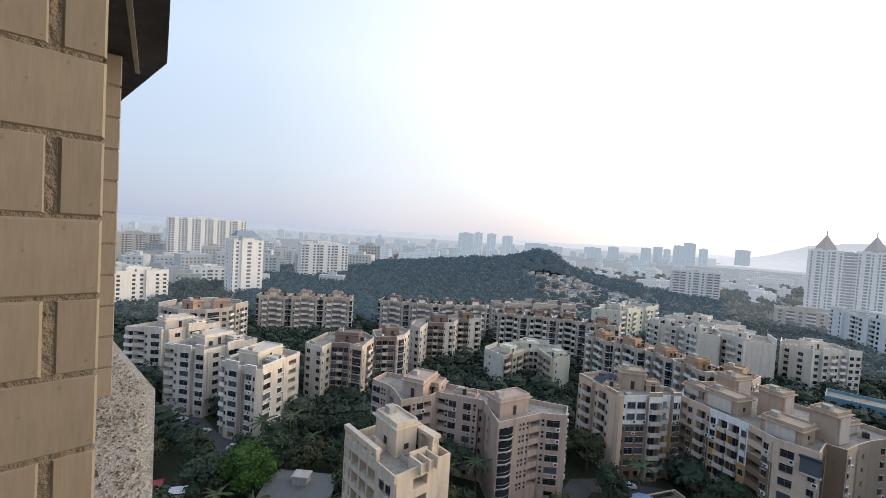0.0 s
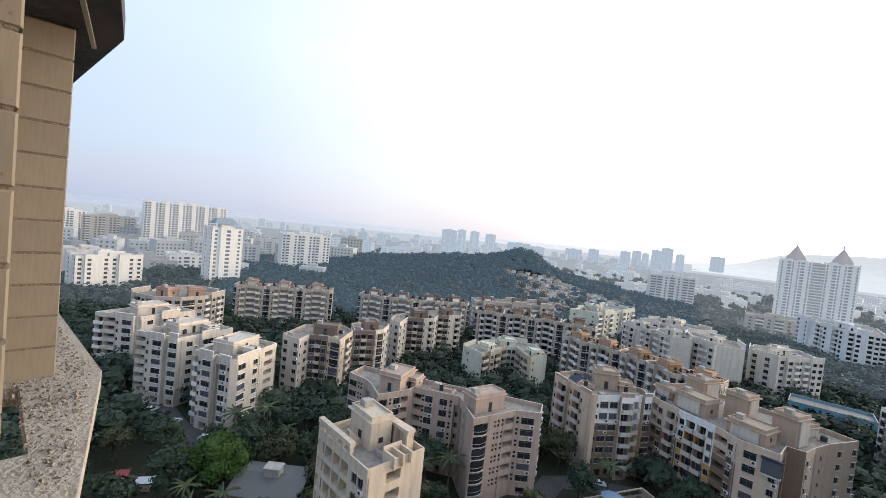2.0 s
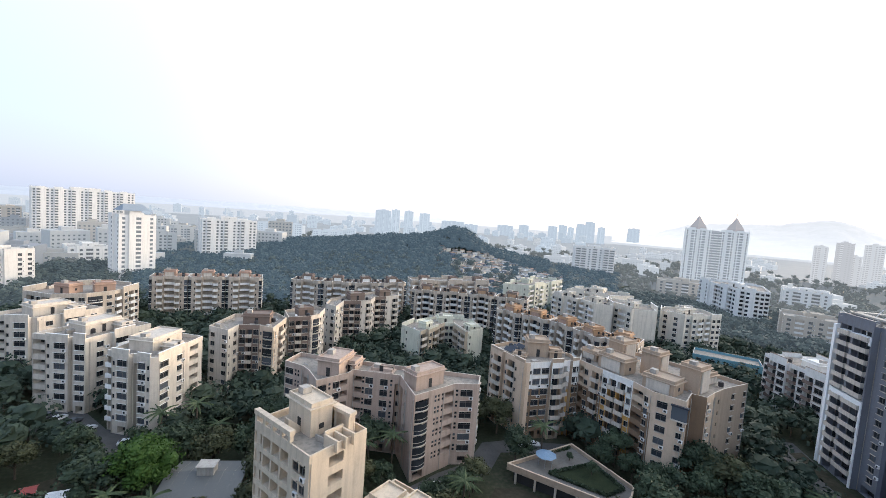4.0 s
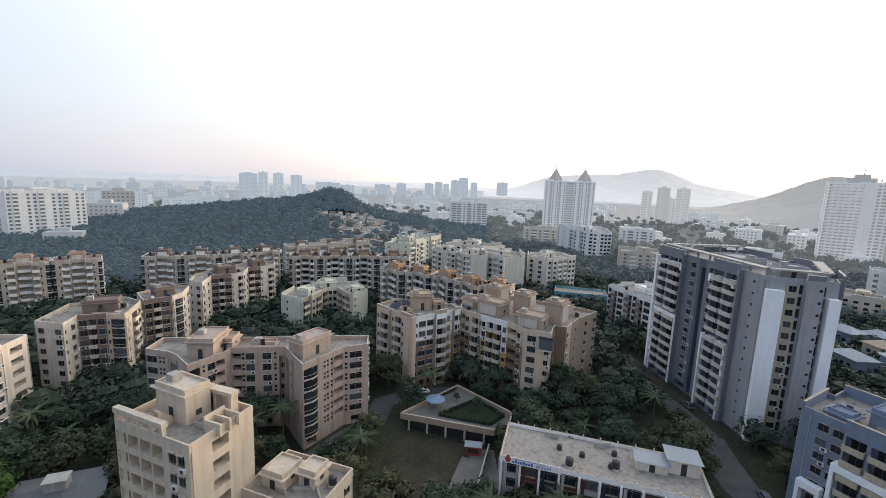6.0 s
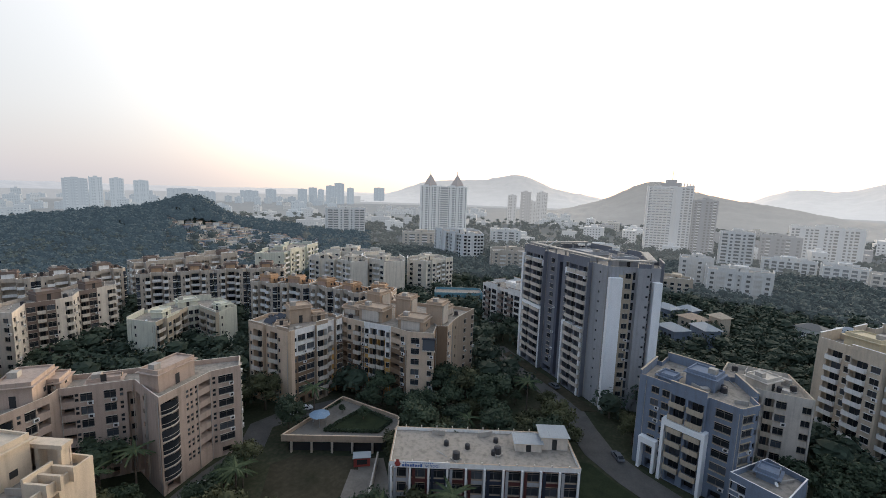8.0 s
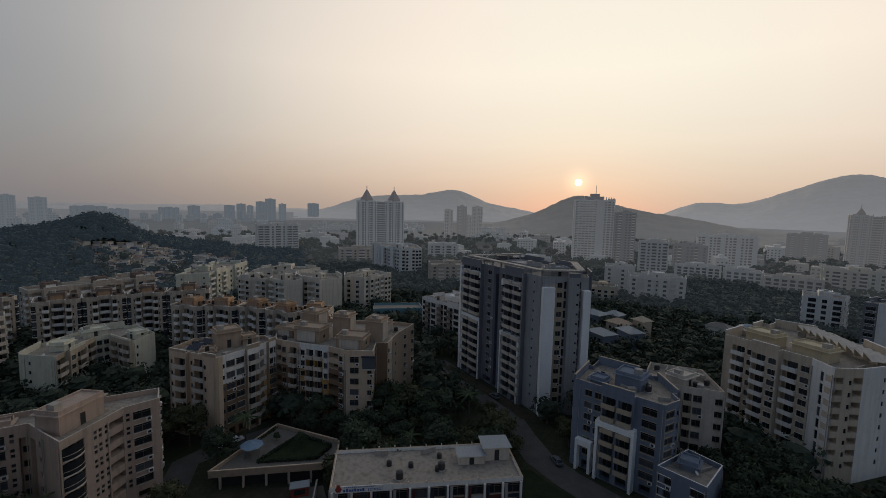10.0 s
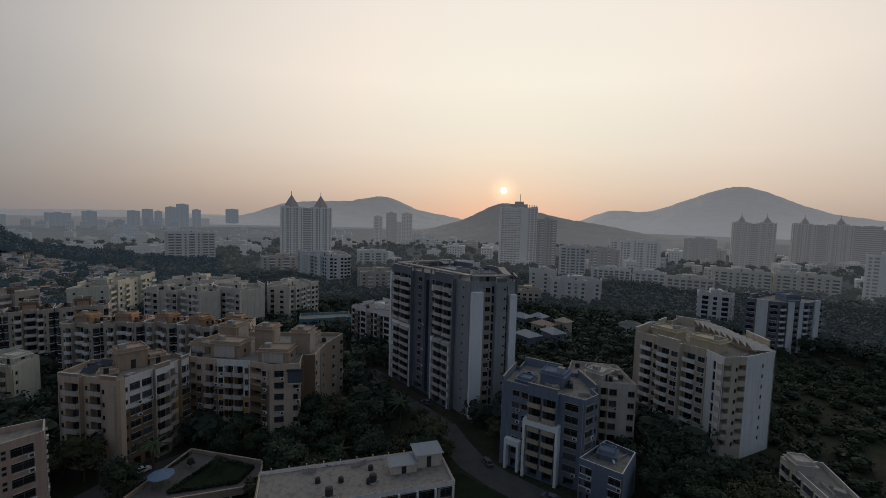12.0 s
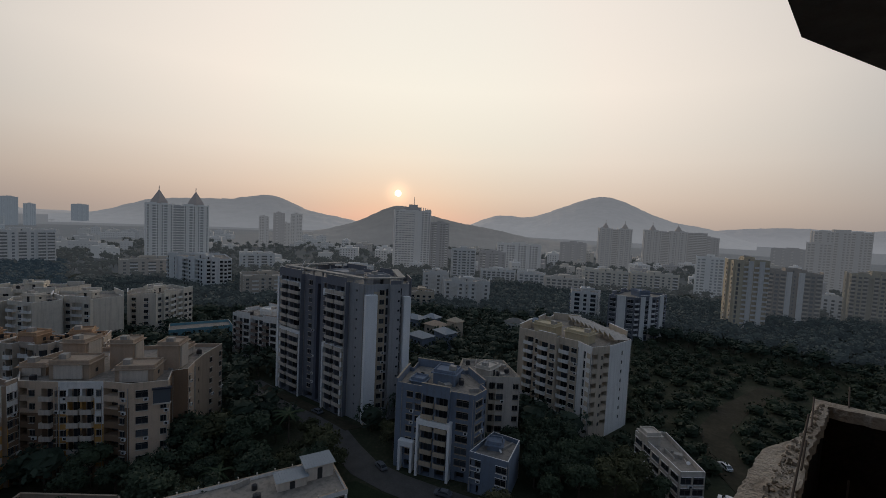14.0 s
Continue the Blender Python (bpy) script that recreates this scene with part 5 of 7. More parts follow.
def far_block(x, y, w, h, depth=16, band="cool", key="white", spec=None, twist=8, seed=1, label="", name="apartment_tower", rooms=True, z=0.0, floor=2.62, singles=False, trim="white"):
    az = math.degrees(math.atan2(x, y))
    poly = rect(x, y, w, depth, -az + twist)
    n = max(3, round(w / 3.2))
    e = [spec if spec else ("wb.w" * 12)[:n], "w.w.w", None, "w.w.w"]
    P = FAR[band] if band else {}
    # painted haze is stepped by distance, from 270 units outwards
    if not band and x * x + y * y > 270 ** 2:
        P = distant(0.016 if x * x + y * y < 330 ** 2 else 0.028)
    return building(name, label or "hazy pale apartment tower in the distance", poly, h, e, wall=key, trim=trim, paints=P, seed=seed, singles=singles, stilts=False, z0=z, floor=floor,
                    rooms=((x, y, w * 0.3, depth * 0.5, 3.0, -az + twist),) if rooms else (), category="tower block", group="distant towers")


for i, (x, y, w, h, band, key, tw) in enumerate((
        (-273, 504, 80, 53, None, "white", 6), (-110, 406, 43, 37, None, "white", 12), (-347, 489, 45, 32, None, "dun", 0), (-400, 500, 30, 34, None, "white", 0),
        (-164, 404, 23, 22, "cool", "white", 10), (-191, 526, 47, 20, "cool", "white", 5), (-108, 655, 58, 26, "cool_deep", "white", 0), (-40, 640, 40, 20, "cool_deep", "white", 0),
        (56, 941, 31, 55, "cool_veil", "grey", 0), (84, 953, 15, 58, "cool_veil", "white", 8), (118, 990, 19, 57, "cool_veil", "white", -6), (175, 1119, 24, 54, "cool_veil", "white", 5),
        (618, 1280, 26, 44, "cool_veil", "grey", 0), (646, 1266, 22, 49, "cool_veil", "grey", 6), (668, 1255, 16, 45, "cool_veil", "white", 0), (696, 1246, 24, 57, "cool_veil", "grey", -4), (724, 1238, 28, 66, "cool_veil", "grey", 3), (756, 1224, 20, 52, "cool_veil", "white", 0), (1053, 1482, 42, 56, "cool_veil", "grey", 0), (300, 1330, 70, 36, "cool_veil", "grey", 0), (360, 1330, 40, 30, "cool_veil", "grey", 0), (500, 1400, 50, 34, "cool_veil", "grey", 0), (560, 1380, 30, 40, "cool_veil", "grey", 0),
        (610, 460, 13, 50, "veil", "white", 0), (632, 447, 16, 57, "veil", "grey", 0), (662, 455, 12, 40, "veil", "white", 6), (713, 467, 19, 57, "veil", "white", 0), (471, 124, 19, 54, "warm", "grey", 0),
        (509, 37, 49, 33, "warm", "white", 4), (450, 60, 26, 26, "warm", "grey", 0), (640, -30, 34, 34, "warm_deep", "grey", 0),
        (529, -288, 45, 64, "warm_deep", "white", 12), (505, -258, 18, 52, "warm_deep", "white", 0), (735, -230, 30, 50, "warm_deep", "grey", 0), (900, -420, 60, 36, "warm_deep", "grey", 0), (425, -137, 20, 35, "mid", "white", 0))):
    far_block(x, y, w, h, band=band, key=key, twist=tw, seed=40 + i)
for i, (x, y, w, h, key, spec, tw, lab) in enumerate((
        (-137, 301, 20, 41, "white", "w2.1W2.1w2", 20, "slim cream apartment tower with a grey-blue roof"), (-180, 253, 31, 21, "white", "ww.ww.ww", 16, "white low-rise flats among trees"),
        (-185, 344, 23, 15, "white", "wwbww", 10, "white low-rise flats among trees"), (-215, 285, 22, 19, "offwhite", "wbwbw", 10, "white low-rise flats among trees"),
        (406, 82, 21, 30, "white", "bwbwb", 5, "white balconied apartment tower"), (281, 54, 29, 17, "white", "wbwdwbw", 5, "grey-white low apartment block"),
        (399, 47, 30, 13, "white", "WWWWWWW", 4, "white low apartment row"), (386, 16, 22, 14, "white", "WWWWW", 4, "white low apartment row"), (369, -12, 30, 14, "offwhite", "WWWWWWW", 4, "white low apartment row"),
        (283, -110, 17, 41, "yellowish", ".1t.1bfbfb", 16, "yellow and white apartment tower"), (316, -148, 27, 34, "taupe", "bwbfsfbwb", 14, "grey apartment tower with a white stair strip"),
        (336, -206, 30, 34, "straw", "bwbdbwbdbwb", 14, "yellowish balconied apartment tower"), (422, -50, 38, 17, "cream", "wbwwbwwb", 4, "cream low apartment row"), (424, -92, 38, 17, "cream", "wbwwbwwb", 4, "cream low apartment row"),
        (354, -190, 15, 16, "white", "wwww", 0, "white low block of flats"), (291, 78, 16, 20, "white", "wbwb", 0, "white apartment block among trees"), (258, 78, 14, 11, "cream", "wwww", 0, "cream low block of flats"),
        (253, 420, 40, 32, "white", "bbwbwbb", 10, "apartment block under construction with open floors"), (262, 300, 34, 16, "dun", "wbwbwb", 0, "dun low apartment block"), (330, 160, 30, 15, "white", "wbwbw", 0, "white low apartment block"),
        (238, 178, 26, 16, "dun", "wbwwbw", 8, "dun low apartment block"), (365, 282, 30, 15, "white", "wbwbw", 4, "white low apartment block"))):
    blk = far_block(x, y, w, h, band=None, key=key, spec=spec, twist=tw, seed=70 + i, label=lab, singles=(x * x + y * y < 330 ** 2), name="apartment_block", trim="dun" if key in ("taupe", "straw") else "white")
    if "grey-blue roof" in lab:
        s = Shape()
        q = pose(0, 0, h + 2.4, 0, 0, 24.4 + tw)
        s.face([q @ Vector(p) for p in ((-8, -7, 0), (8, -7, 0), (5, 0, 4), (-5, 0, 4))], M["tin"])
        s.face([q @ Vector(p) for p in ((8, 7, 0), (-8, 7, 0), (-5, 0, 4), (5, 0, 4))], M["tin"])
        s.face([q @ Vector(p) for p in ((8, -7, 0), (8, 7, 0), (5, 0, 4))], M["tin"])
        s.face([q @ Vector(p) for p in ((-8, 7, 0), (-8, -7, 0), (-5, 0, 4))], M["tin"])
        part("hipped_roof", s, blk, "grey-blue hipped roof")


def spire(parent, x, y, z, w, h, mat):
    s = Shape()
    pts = [(x - w / 2, y - w / 2), (x + w / 2, y - w / 2), (x + w / 2, y + w / 2), (x - w / 2, y + w / 2)]
    for a, b in zip(pts, pts[1:] + pts[:1]):
        s.face([(*a, z + 2.5), (*b, z + 2.5), (x, y, z + 2.5 + h)], mat)
        s.face([(*a, z - 1), (*b, z - 1), (*b, z + 2.5), (*a, z + 2.5)], mat)
    s.box(x - 0.25, y - 0.25, z + h, x + 0.25, y + 0.25, z + h + 6, mat)
    part("spire", s, parent, "pointed roof with a finial")


def spired(x, y, w, h, band, seed, tip=9.0, fat=0.2):
    """Two wings under pointed roofs, joined by a lower, darker middle."""
    az = math.degrees(math.atan2(x, y))
    turn = pose(0, 0, 0, 0, 0, -az + 4)
    for k in range(2):
        c = turn @ Vector(((k - 0.5) * w * 0.6, 0, 0))
        t = far_block(x + c.x, y + c.y, w * 0.40, h, depth=20, band=band, key="white", spec="t1d1W2t1d1t1W2d1t1", twist=4, seed=seed + k, rooms=False,
                      label="hazy high-rise tower with a pointed spire")
        spire(t, 0, 0, h, w * fat, tip, FAR[band]["tile"])
    c = turn @ Vector((0, 3.0, 0))
    far_block(x + c.x, y + c.y, w * 0.24, h - 1.0, depth=14, band=band, key="grey", spec="b3b3b3", twist=4, seed=seed + 5, rooms=False, label="hazy recessed middle block between two towers")


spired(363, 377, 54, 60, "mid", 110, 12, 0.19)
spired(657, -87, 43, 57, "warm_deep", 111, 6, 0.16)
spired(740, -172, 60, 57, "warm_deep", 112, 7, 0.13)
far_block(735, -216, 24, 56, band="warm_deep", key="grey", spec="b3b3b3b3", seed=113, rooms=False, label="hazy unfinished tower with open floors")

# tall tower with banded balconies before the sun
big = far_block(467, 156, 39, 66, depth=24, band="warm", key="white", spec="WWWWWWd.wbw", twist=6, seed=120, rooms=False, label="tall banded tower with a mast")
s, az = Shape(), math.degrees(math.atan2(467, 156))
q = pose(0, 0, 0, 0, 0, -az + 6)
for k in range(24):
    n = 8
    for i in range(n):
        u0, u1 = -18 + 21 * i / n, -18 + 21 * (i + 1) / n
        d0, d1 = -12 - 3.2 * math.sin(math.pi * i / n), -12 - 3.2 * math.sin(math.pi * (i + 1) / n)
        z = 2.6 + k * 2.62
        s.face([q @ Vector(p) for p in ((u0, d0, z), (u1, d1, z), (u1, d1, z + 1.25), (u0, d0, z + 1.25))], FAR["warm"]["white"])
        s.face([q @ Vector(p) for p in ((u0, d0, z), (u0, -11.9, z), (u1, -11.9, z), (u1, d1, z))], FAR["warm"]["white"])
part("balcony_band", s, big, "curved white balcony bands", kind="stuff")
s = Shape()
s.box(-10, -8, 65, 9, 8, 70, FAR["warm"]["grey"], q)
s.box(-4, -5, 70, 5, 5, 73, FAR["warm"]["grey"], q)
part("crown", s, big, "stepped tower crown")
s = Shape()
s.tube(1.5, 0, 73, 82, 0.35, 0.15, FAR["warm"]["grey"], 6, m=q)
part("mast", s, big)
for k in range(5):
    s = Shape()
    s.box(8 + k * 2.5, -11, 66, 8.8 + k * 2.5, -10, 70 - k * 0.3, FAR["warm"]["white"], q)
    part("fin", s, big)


# ------------------------------------------------------------ yards, roads and the garden court
YARDS = []


def flat(name, label, poly, z, mat, category, keep=True):
    s = Shape()
    s.prism(poly, -0.3, z, mat)
    if keep:
        YARDS.append(poly)
    return thing(name, 0, 0, label=label, category=category, kind="structure", mesh=s.mesh(name))


def strip(pts, width):
    left, right = [], []
    for i, (x, y) in enumerate(pts):
        a, b = pts[max(0, i - 1)], pts[min(len(pts) - 1, i + 1)]
        u = Vector((b[0] - a[0], b[1] - a[1])).normalized()
        left.append((x - u.y * width / 2, y + u.x * width / 2))
        right.append((x + u.y * width / 2, y - u.x * width / 2))
    return right + left[::-1]


flat("road", "grey asphalt road between the school and the blue block", strip([(117.0, 92), (107, 70), (98.0, 52), (91, 44.5), (85, 37), (82, 29), (80, 20), (78.4, 10), (78.4, -8), (83, -30), (96, -46)], 7.0), 0.05, M["asphalt"], "road")
flat("road", "grey driveway lane beside the pinkish block", strip([(5, 70), (13.6, 77.6), (21.5, 82.6), (29.5, 86.2), (35, 94), (41, 94.5), (49, 92.5), (56, 91)], 5.6), 0.06, M["asphalt"], "road")
flat("road", "grey parking court beside the off-white wings", [(-76, 111), (-60, 104), (-46, 96), (-38, 99), (-41.5, 103), (-53.5, 107.5), (-62, 116), (-75.5, 119)], 0.06, M["asphalt"], "road")
flat("yard", "dry earth yard with sparse grass", [(20.5, 62.5), (29, 53), (37, 55.5), (47, 66), (48, 67.5), (36, 78.5), (31, 79), (24, 68)], 0.04, M["dirt"], "yard")
flat("path", "pale concrete path across the yard", [(33.2, 58.6), (35.3, 56.9), (43.8, 65.2), (42.0, 67.2)], 0.09, M["paving"], "path")
flat("yard", "paved strip beside the school", [(37, 50), (44.5, 57.5), (49, 66), (45, 69), (36.5, 57)], 0.07, M["paving"], "yard")
flat("yard", "bare track and open ground", strip([(96, -46), (112, -44), (132, -47), (150, -58), (176, -80)], 7.5), 0.08, M["dirt"], "yard")
flat("yard", "dark rough grass plot beside the road", [(67.5, 35), (63, 27), (70, 14), (74.4, 12), (76, 22), (78, 30), (80, 36.5), (76, 42)], 0.04, M["lawn"], "yard")
flat("yard", "brownish paved strip round the tower", [(101.5, 45.5), (104.8, 53.5), (117.5, 86), (113.5, 86), (103, 58), (98.5, 48.5)], 0.08, M["dirt"], "yard")
flat("yard", "earth lane with stalls", [(-60, 84), (-50, 72), (-43, 77), (-52, 90)], 0.05, M["dirt"], "yard")

COURT = [(34.2, 81.5), (49.7, 67.3), (54.2, 67.9), (57.4, 71.5), (52.6, 88.0)]
YARDS.append(COURT)
court = thing("garden_court", 0, 0, label="raised garden court on a podium with a low wall", category="garden")
s = Shape()
s.prism(COURT, 2.4, 3.0, M["taupe"], M["paving"])
part("podium", s, court)
s = Shape()
# solid near-black block painted in for the shade below the slab
s.prism(inset(COURT, 0.8), 0, 2.5, M["dark"])
part("basement", s, court, "dark block standing in for the shade under the podium")
for k in range(5):
    (ax, ay), (bx, by) = COURT[0], COURT[1]
    f = (k + 0.5) / 5
    s = Shape()
    s.box(-0.2, -0.1, 0, 0.2, 0.3, 2.4, M["dun"], pose(ax + (bx - ax) * f, ay + (by - ay) * f, 0, 0, 0, -42.5))
    part("pillar", s, court)
for i in range(5):
    (ax, ay), (bx, by) = COURT[i], COURT[(i + 1) % 5]
    ln, ang = math.hypot(bx - ax, by - ay), math.degrees(math.atan2(by - ay, bx - ax))
    s = Shape()
    s.box(0, 0, 0, ln, 0.2, 0.75, M["taupe"])
    s.box(0, -0.05, 0.75, ln, 0.25, 0.85, M["tan"])
    part("parapet", s, court, m=pose(ax, ay, 3.0, 0, 0, ang))
s = Shape()
s.prism([(42.2, 78.2), (50.6, 70.2), (55.4, 71.8), (53.6, 80.6)], 3.0, 3.08, M["lawn"])
part("lawn", s, court, "clipped green lawn")
for a, b in (((42.2, 78.2), (50.6, 70.2)), ((50.6, 70.2), (55.4, 71.8)), ((55.4, 71.8), (53.6, 80.6)), ((53.6, 80.6), (42.2, 78.2)), ((39.0, 83.8), (51.8, 87.2))):
    ln, r, s = math.hypot(b[0] - a[0], b[1] - a[1]), random.Random(int(a[0] * 10)), Shape()
    for _ in range(int(ln * 60)):
        p, w = Vector((r.random() * ln, r.uniform(-0.3, 0.3), r.random() * 0.6)), 0.22
        n = Vector((r.gauss(0, 1), r.gauss(0, 1), r.gauss(0.6, 0.6))).normalized()
        t = n.orthogonal().normalized()
        c = n.cross(t)
        s.face([p - t * w, p - c * w * 0.6, p + t * w, p + c * w * 0.6], M["leaf"])
    part("hedge", s, court, "low clipped hedge", pose(a[0], a[1], 3.05, 0, 0, math.degrees(math.atan2(b[1] - a[1], b[0] - a[0]))), kind="stuff")
s = Shape()
s.tube(0, 0, 2.2, 3.0, 2.3, 0.1, M["skyblue"], 8)
for a in range(6):
    s.tube(1.6 * math.cos(a * math.pi / 3), 1.6 * math.sin(a * math.pi / 3), 0, 2.2, 0.06, 0.06, M["metal"], 6)
thing("gazebo", 43.0, 81.6, 3.0, label="small gazebo with a pale blue roof on the garden court", category="gazebo", mesh=s.mesh("gazebo"))
s = Shape()
s.box(-1.6, -0.9, 0, 1.6, 0.9, 1.9, M["red"])
s.box(-1.8, -1.1, 1.9, 1.8, 1.1, 2.0, M["tin"])
s.box(-1.0, -0.93, 0.5, 1.0, -0.9, 1.5, M["dark"])
thing("guard_cabin", 44.6, 67.2, 0.04, -35, "rusty red cabin at the edge of the yard", "cabin", mesh=s.mesh("guard_cabin"))
s = Shape()
s.box(0, 0, 0, 15, 0.2, 1.9, M["offwhite"])
s.box(-0.05, -0.05, 1.9, 15.05, 0.25, 2.0, M["concrete"])
thing("boundary_wall", 37.4, 54.9, 0.04, 47, "weathered white boundary wall beside the path", "wall", mesh=s.mesh("boundary_wall"))
# low grey roof between the trees
hall = thing("low_hall", -23.5, 79.5, 0, -4, "low hall with a wide dark grey sheet roof", "building")
FOOTPRINTS.append(rect(-23.5, 79.5, 13, 11, -4))
s = Shape()
s.box(-6, -5, 0, 6, 5, 4.8, M["dun"])
part("wall", s, hall)
s = Shape()
for k in range(14):
    x0, x1 = -6.6 + k * 13.2 / 14, -6.6 + (k + 1) * 13.2 / 14
    for sgn in (-1, 1):
        s.face([(x0, sgn * 5.6, 4.7), (x1, sgn * 5.6, 4.7), (x1, 0, 6.1 + 0.05 * (k % 2)), (x0, 0, 6.1 + 0.05 * (k % 2))], M["sheet"])
part("roof", s, hall, "dark grey sheet roof")
s = Shape()
s.box(-1.4, -1.0, 5.6, 1.4, 1.2, 7.4, M["concrete"])
s.box(-1.6, -1.2, 7.4, 1.6, 1.4, 7.55, M["concrete"])
part("vent_box", s, hall)


# villas with sloped roofs beyond the tower
def villa(x, y, w, d, h, turn, mat):
    cover = {"blue": M["tin"], "dun": M["taupe"], "cream": M["beige"], "white": M["sheet"]}[mat]
    FOOTPRINTS.append(rect(x, y, w, d, turn))
    base = thing("villa", x, y, 0, turn, "small villa with a hipped sheet roof among trees", "house", group="villas beyond the tower")
    s = Shape()
    hole = [(w * f - 0.7, w * f + 0.7, z, z + 1.3, 0.2, M["glass"]) for f in (0.25, 0.5, 0.75) for z in (1.0, 4.0) if z + 1.5 < h]
    pts = [(-w / 2, -d / 2), (w / 2, -d / 2), (w / 2, d / 2), (-w / 2, d / 2)]
    for i in range(4):
        wall_face(s, pts[i], pts[(i + 1) % 4], 0, h, hole if i in (0, 2) else [], M[mat])
    part("wall", s, base)
    s = Shape()
    o, r = 0.7, h + 1.8
    c = [(-w / 2 - o, -d / 2 - o), (w / 2 + o, -d / 2 - o), (w / 2 + o, d / 2 + o), (-w / 2 - o, d / 2 + o)]
    e, f = (-w / 2 + d / 2, 0, r), (w / 2 - d / 2, 0, r)
    s.face([(*c[0], h), (*c[1], h), f, e], cover)
    s.face([(*c[1], h), (*c[2], h), f], cover)
    s.face([(*c[2], h), (*c[3], h), e, f], cover)
    s.face([(*c[3], h), (*c[0], h), e], cover)
    s.face([(*p, h) for p in reversed(c)], M["offwhite"])
    part("roof", s, base, "hipped sheet roof")


for v in ((171, 51, 9, 6.5, 7, 60, "blue"), (177.5, 42, 8.5, 6, 8, 50, "blue"), (192, 50, 9, 6.5, 7, 65, "dun"), (194.5, 41.5, 5.5, 5, 9, 60, "cream"), (199, 63, 9, 6, 7.5, 70, "blue"),
          (206, 56, 7, 5.5, 7, 70, "blue"), (215, 15, 9, 6.5, 7, 75, "white"), (223, 5, 8, 6, 6.5, 80, "blue")):
    villa(*v)


# ------------------------------------------------------------ cars
def car(x, y, z, turn, mat, label):
    base = thing("car", x * SCALE, y * SCALE, z * SCALE, turn, label, "car", group="parked cars", k=1)
    s = Shape()
    side = [(-2.05, 0.35), (2.05, 0.35), (2.1, 0.75), (1.25, 0.9), (0.55, 1.42), (-1.1, 1.45), (-1.9, 0.98), (-2.1, 0.85)]
    wide = [0.82, 0.82, 0.82, 0.80, 0.64, 0.64, 0.78, 0.8]
    for i in range(8):
        j = (i + 1) % 8
        (ax, az), (bx, bz) = side[i], side[j]
        s.face([(ax, -wide[i], az), (ax, wide[i], az), (bx, wide[j], bz), (bx, -wide[j], bz)], mat)
    s.face([(p[0], -w, p[1]) for p, w in zip(side, wide)], mat)
    s.face([(p[0], w, p[1]) for p, w in reversed(list(zip(side, wide)))], mat)
    part("body", s, base)
    for sg in (-1, 1):
        s = Shape()
        s.face([(-1.55, sg * 0.795, 0.98), (1.05, sg * 0.79, 0.98), (0.5, sg * 0.69, 1.34), (-1.05, sg * 0.69, 1.36)], M["glass"])
        part("side_window", s, base)
    s = Shape()
    s.face([(1.24, -0.7, 0.94), (1.24, 0.7, 0.94), (0.62, 0.58, 1.40), (0.62, -0.58, 1.40)], M["glass"])
    part("windscreen", s, base)
    s = Shape()
    s.face([(-1.9, -0.66, 1.02), (-1.9, 0.66, 1.02), (-1.2, 0.58, 1.44), (-1.2, -0.58, 1.44)], M["glass"])
    part("rear_window", s, base)
    for wx in (-1.3, 1.3):
        for wy in (-0.8, 0.62):
            s = Shape()
            s.tube(0, 0, 0, 0.18, 0.33, 0.33, M["tyre"], 12, m=pose(wx, wy + 0.18, 0.33, 90, 0, 0))
            part("wheel", s, base)


for x, y, t, k in ((18.4, 79.9, 30, 1), (14.8, 78.2, 38, 0), (22.4, 81.2, 28, 0), (26.2, 82.8, 28, 0), (42.2, 94.0, 5, 1), (45.6, 94.0, -5, 1), (-66, 112.5, 70, 1), (-62, 110.8, 70, 0), (-69, 114, 70, 0), (-57, 107, 65, 1),
                   (-46, 100.5, 10, 1), (112, -43, 15, 1), (97.5, -38.5, 65, 1), (95, -40.5, 65, 0), (81, 18, 85, 0), (86, 33.5, 50, 0), (105, 60.5, 68, 0)):
    car(x, y, 0.08, t, M["carwhite"] if k else M["cargrey"], "white parked hatchback car" if k else "dark grey parked car")


def stall(x, y, turn, mat, label):
    base = thing("stall", x, y, 0.05, turn, label, "stall", group="roadside stalls")
    s = Shape()
    for px in (-1.1, 1.1):
        for py in (-0.9, 0.9):
            s.tube(px, py, 0, 2.1, 0.04, 0.04, M["metal"], 6)
    part("pole", s, base)
    s = Shape()
    s.face([(-1.5, -1.3, 2.0), (1.5, -1.3, 2.0), (1.5, 0, 2.5), (-1.5, 0, 2.5)], mat)
    s.face([(-1.5, 0, 2.5), (1.5, 0, 2.5), (1.5, 1.3, 2.0), (-1.5, 1.3, 2.0)], mat)
    part("awning", s, base)
    s = Shape()
    s.box(-1.0, -0.6, 0, 1.0, 0.3, 0.8, M["dun"])
    part("counter", s, base)


stall(-53.2, 82.6, 20, M["red"], "roadside stall with a red awning")
stall(-50.2, 79.0, 35, M["tin"], "roadside stall with a grey sheet awning")
stall(-47.6, 81.0, 15, M["signwhite"], "roadside stall with a pale awning")


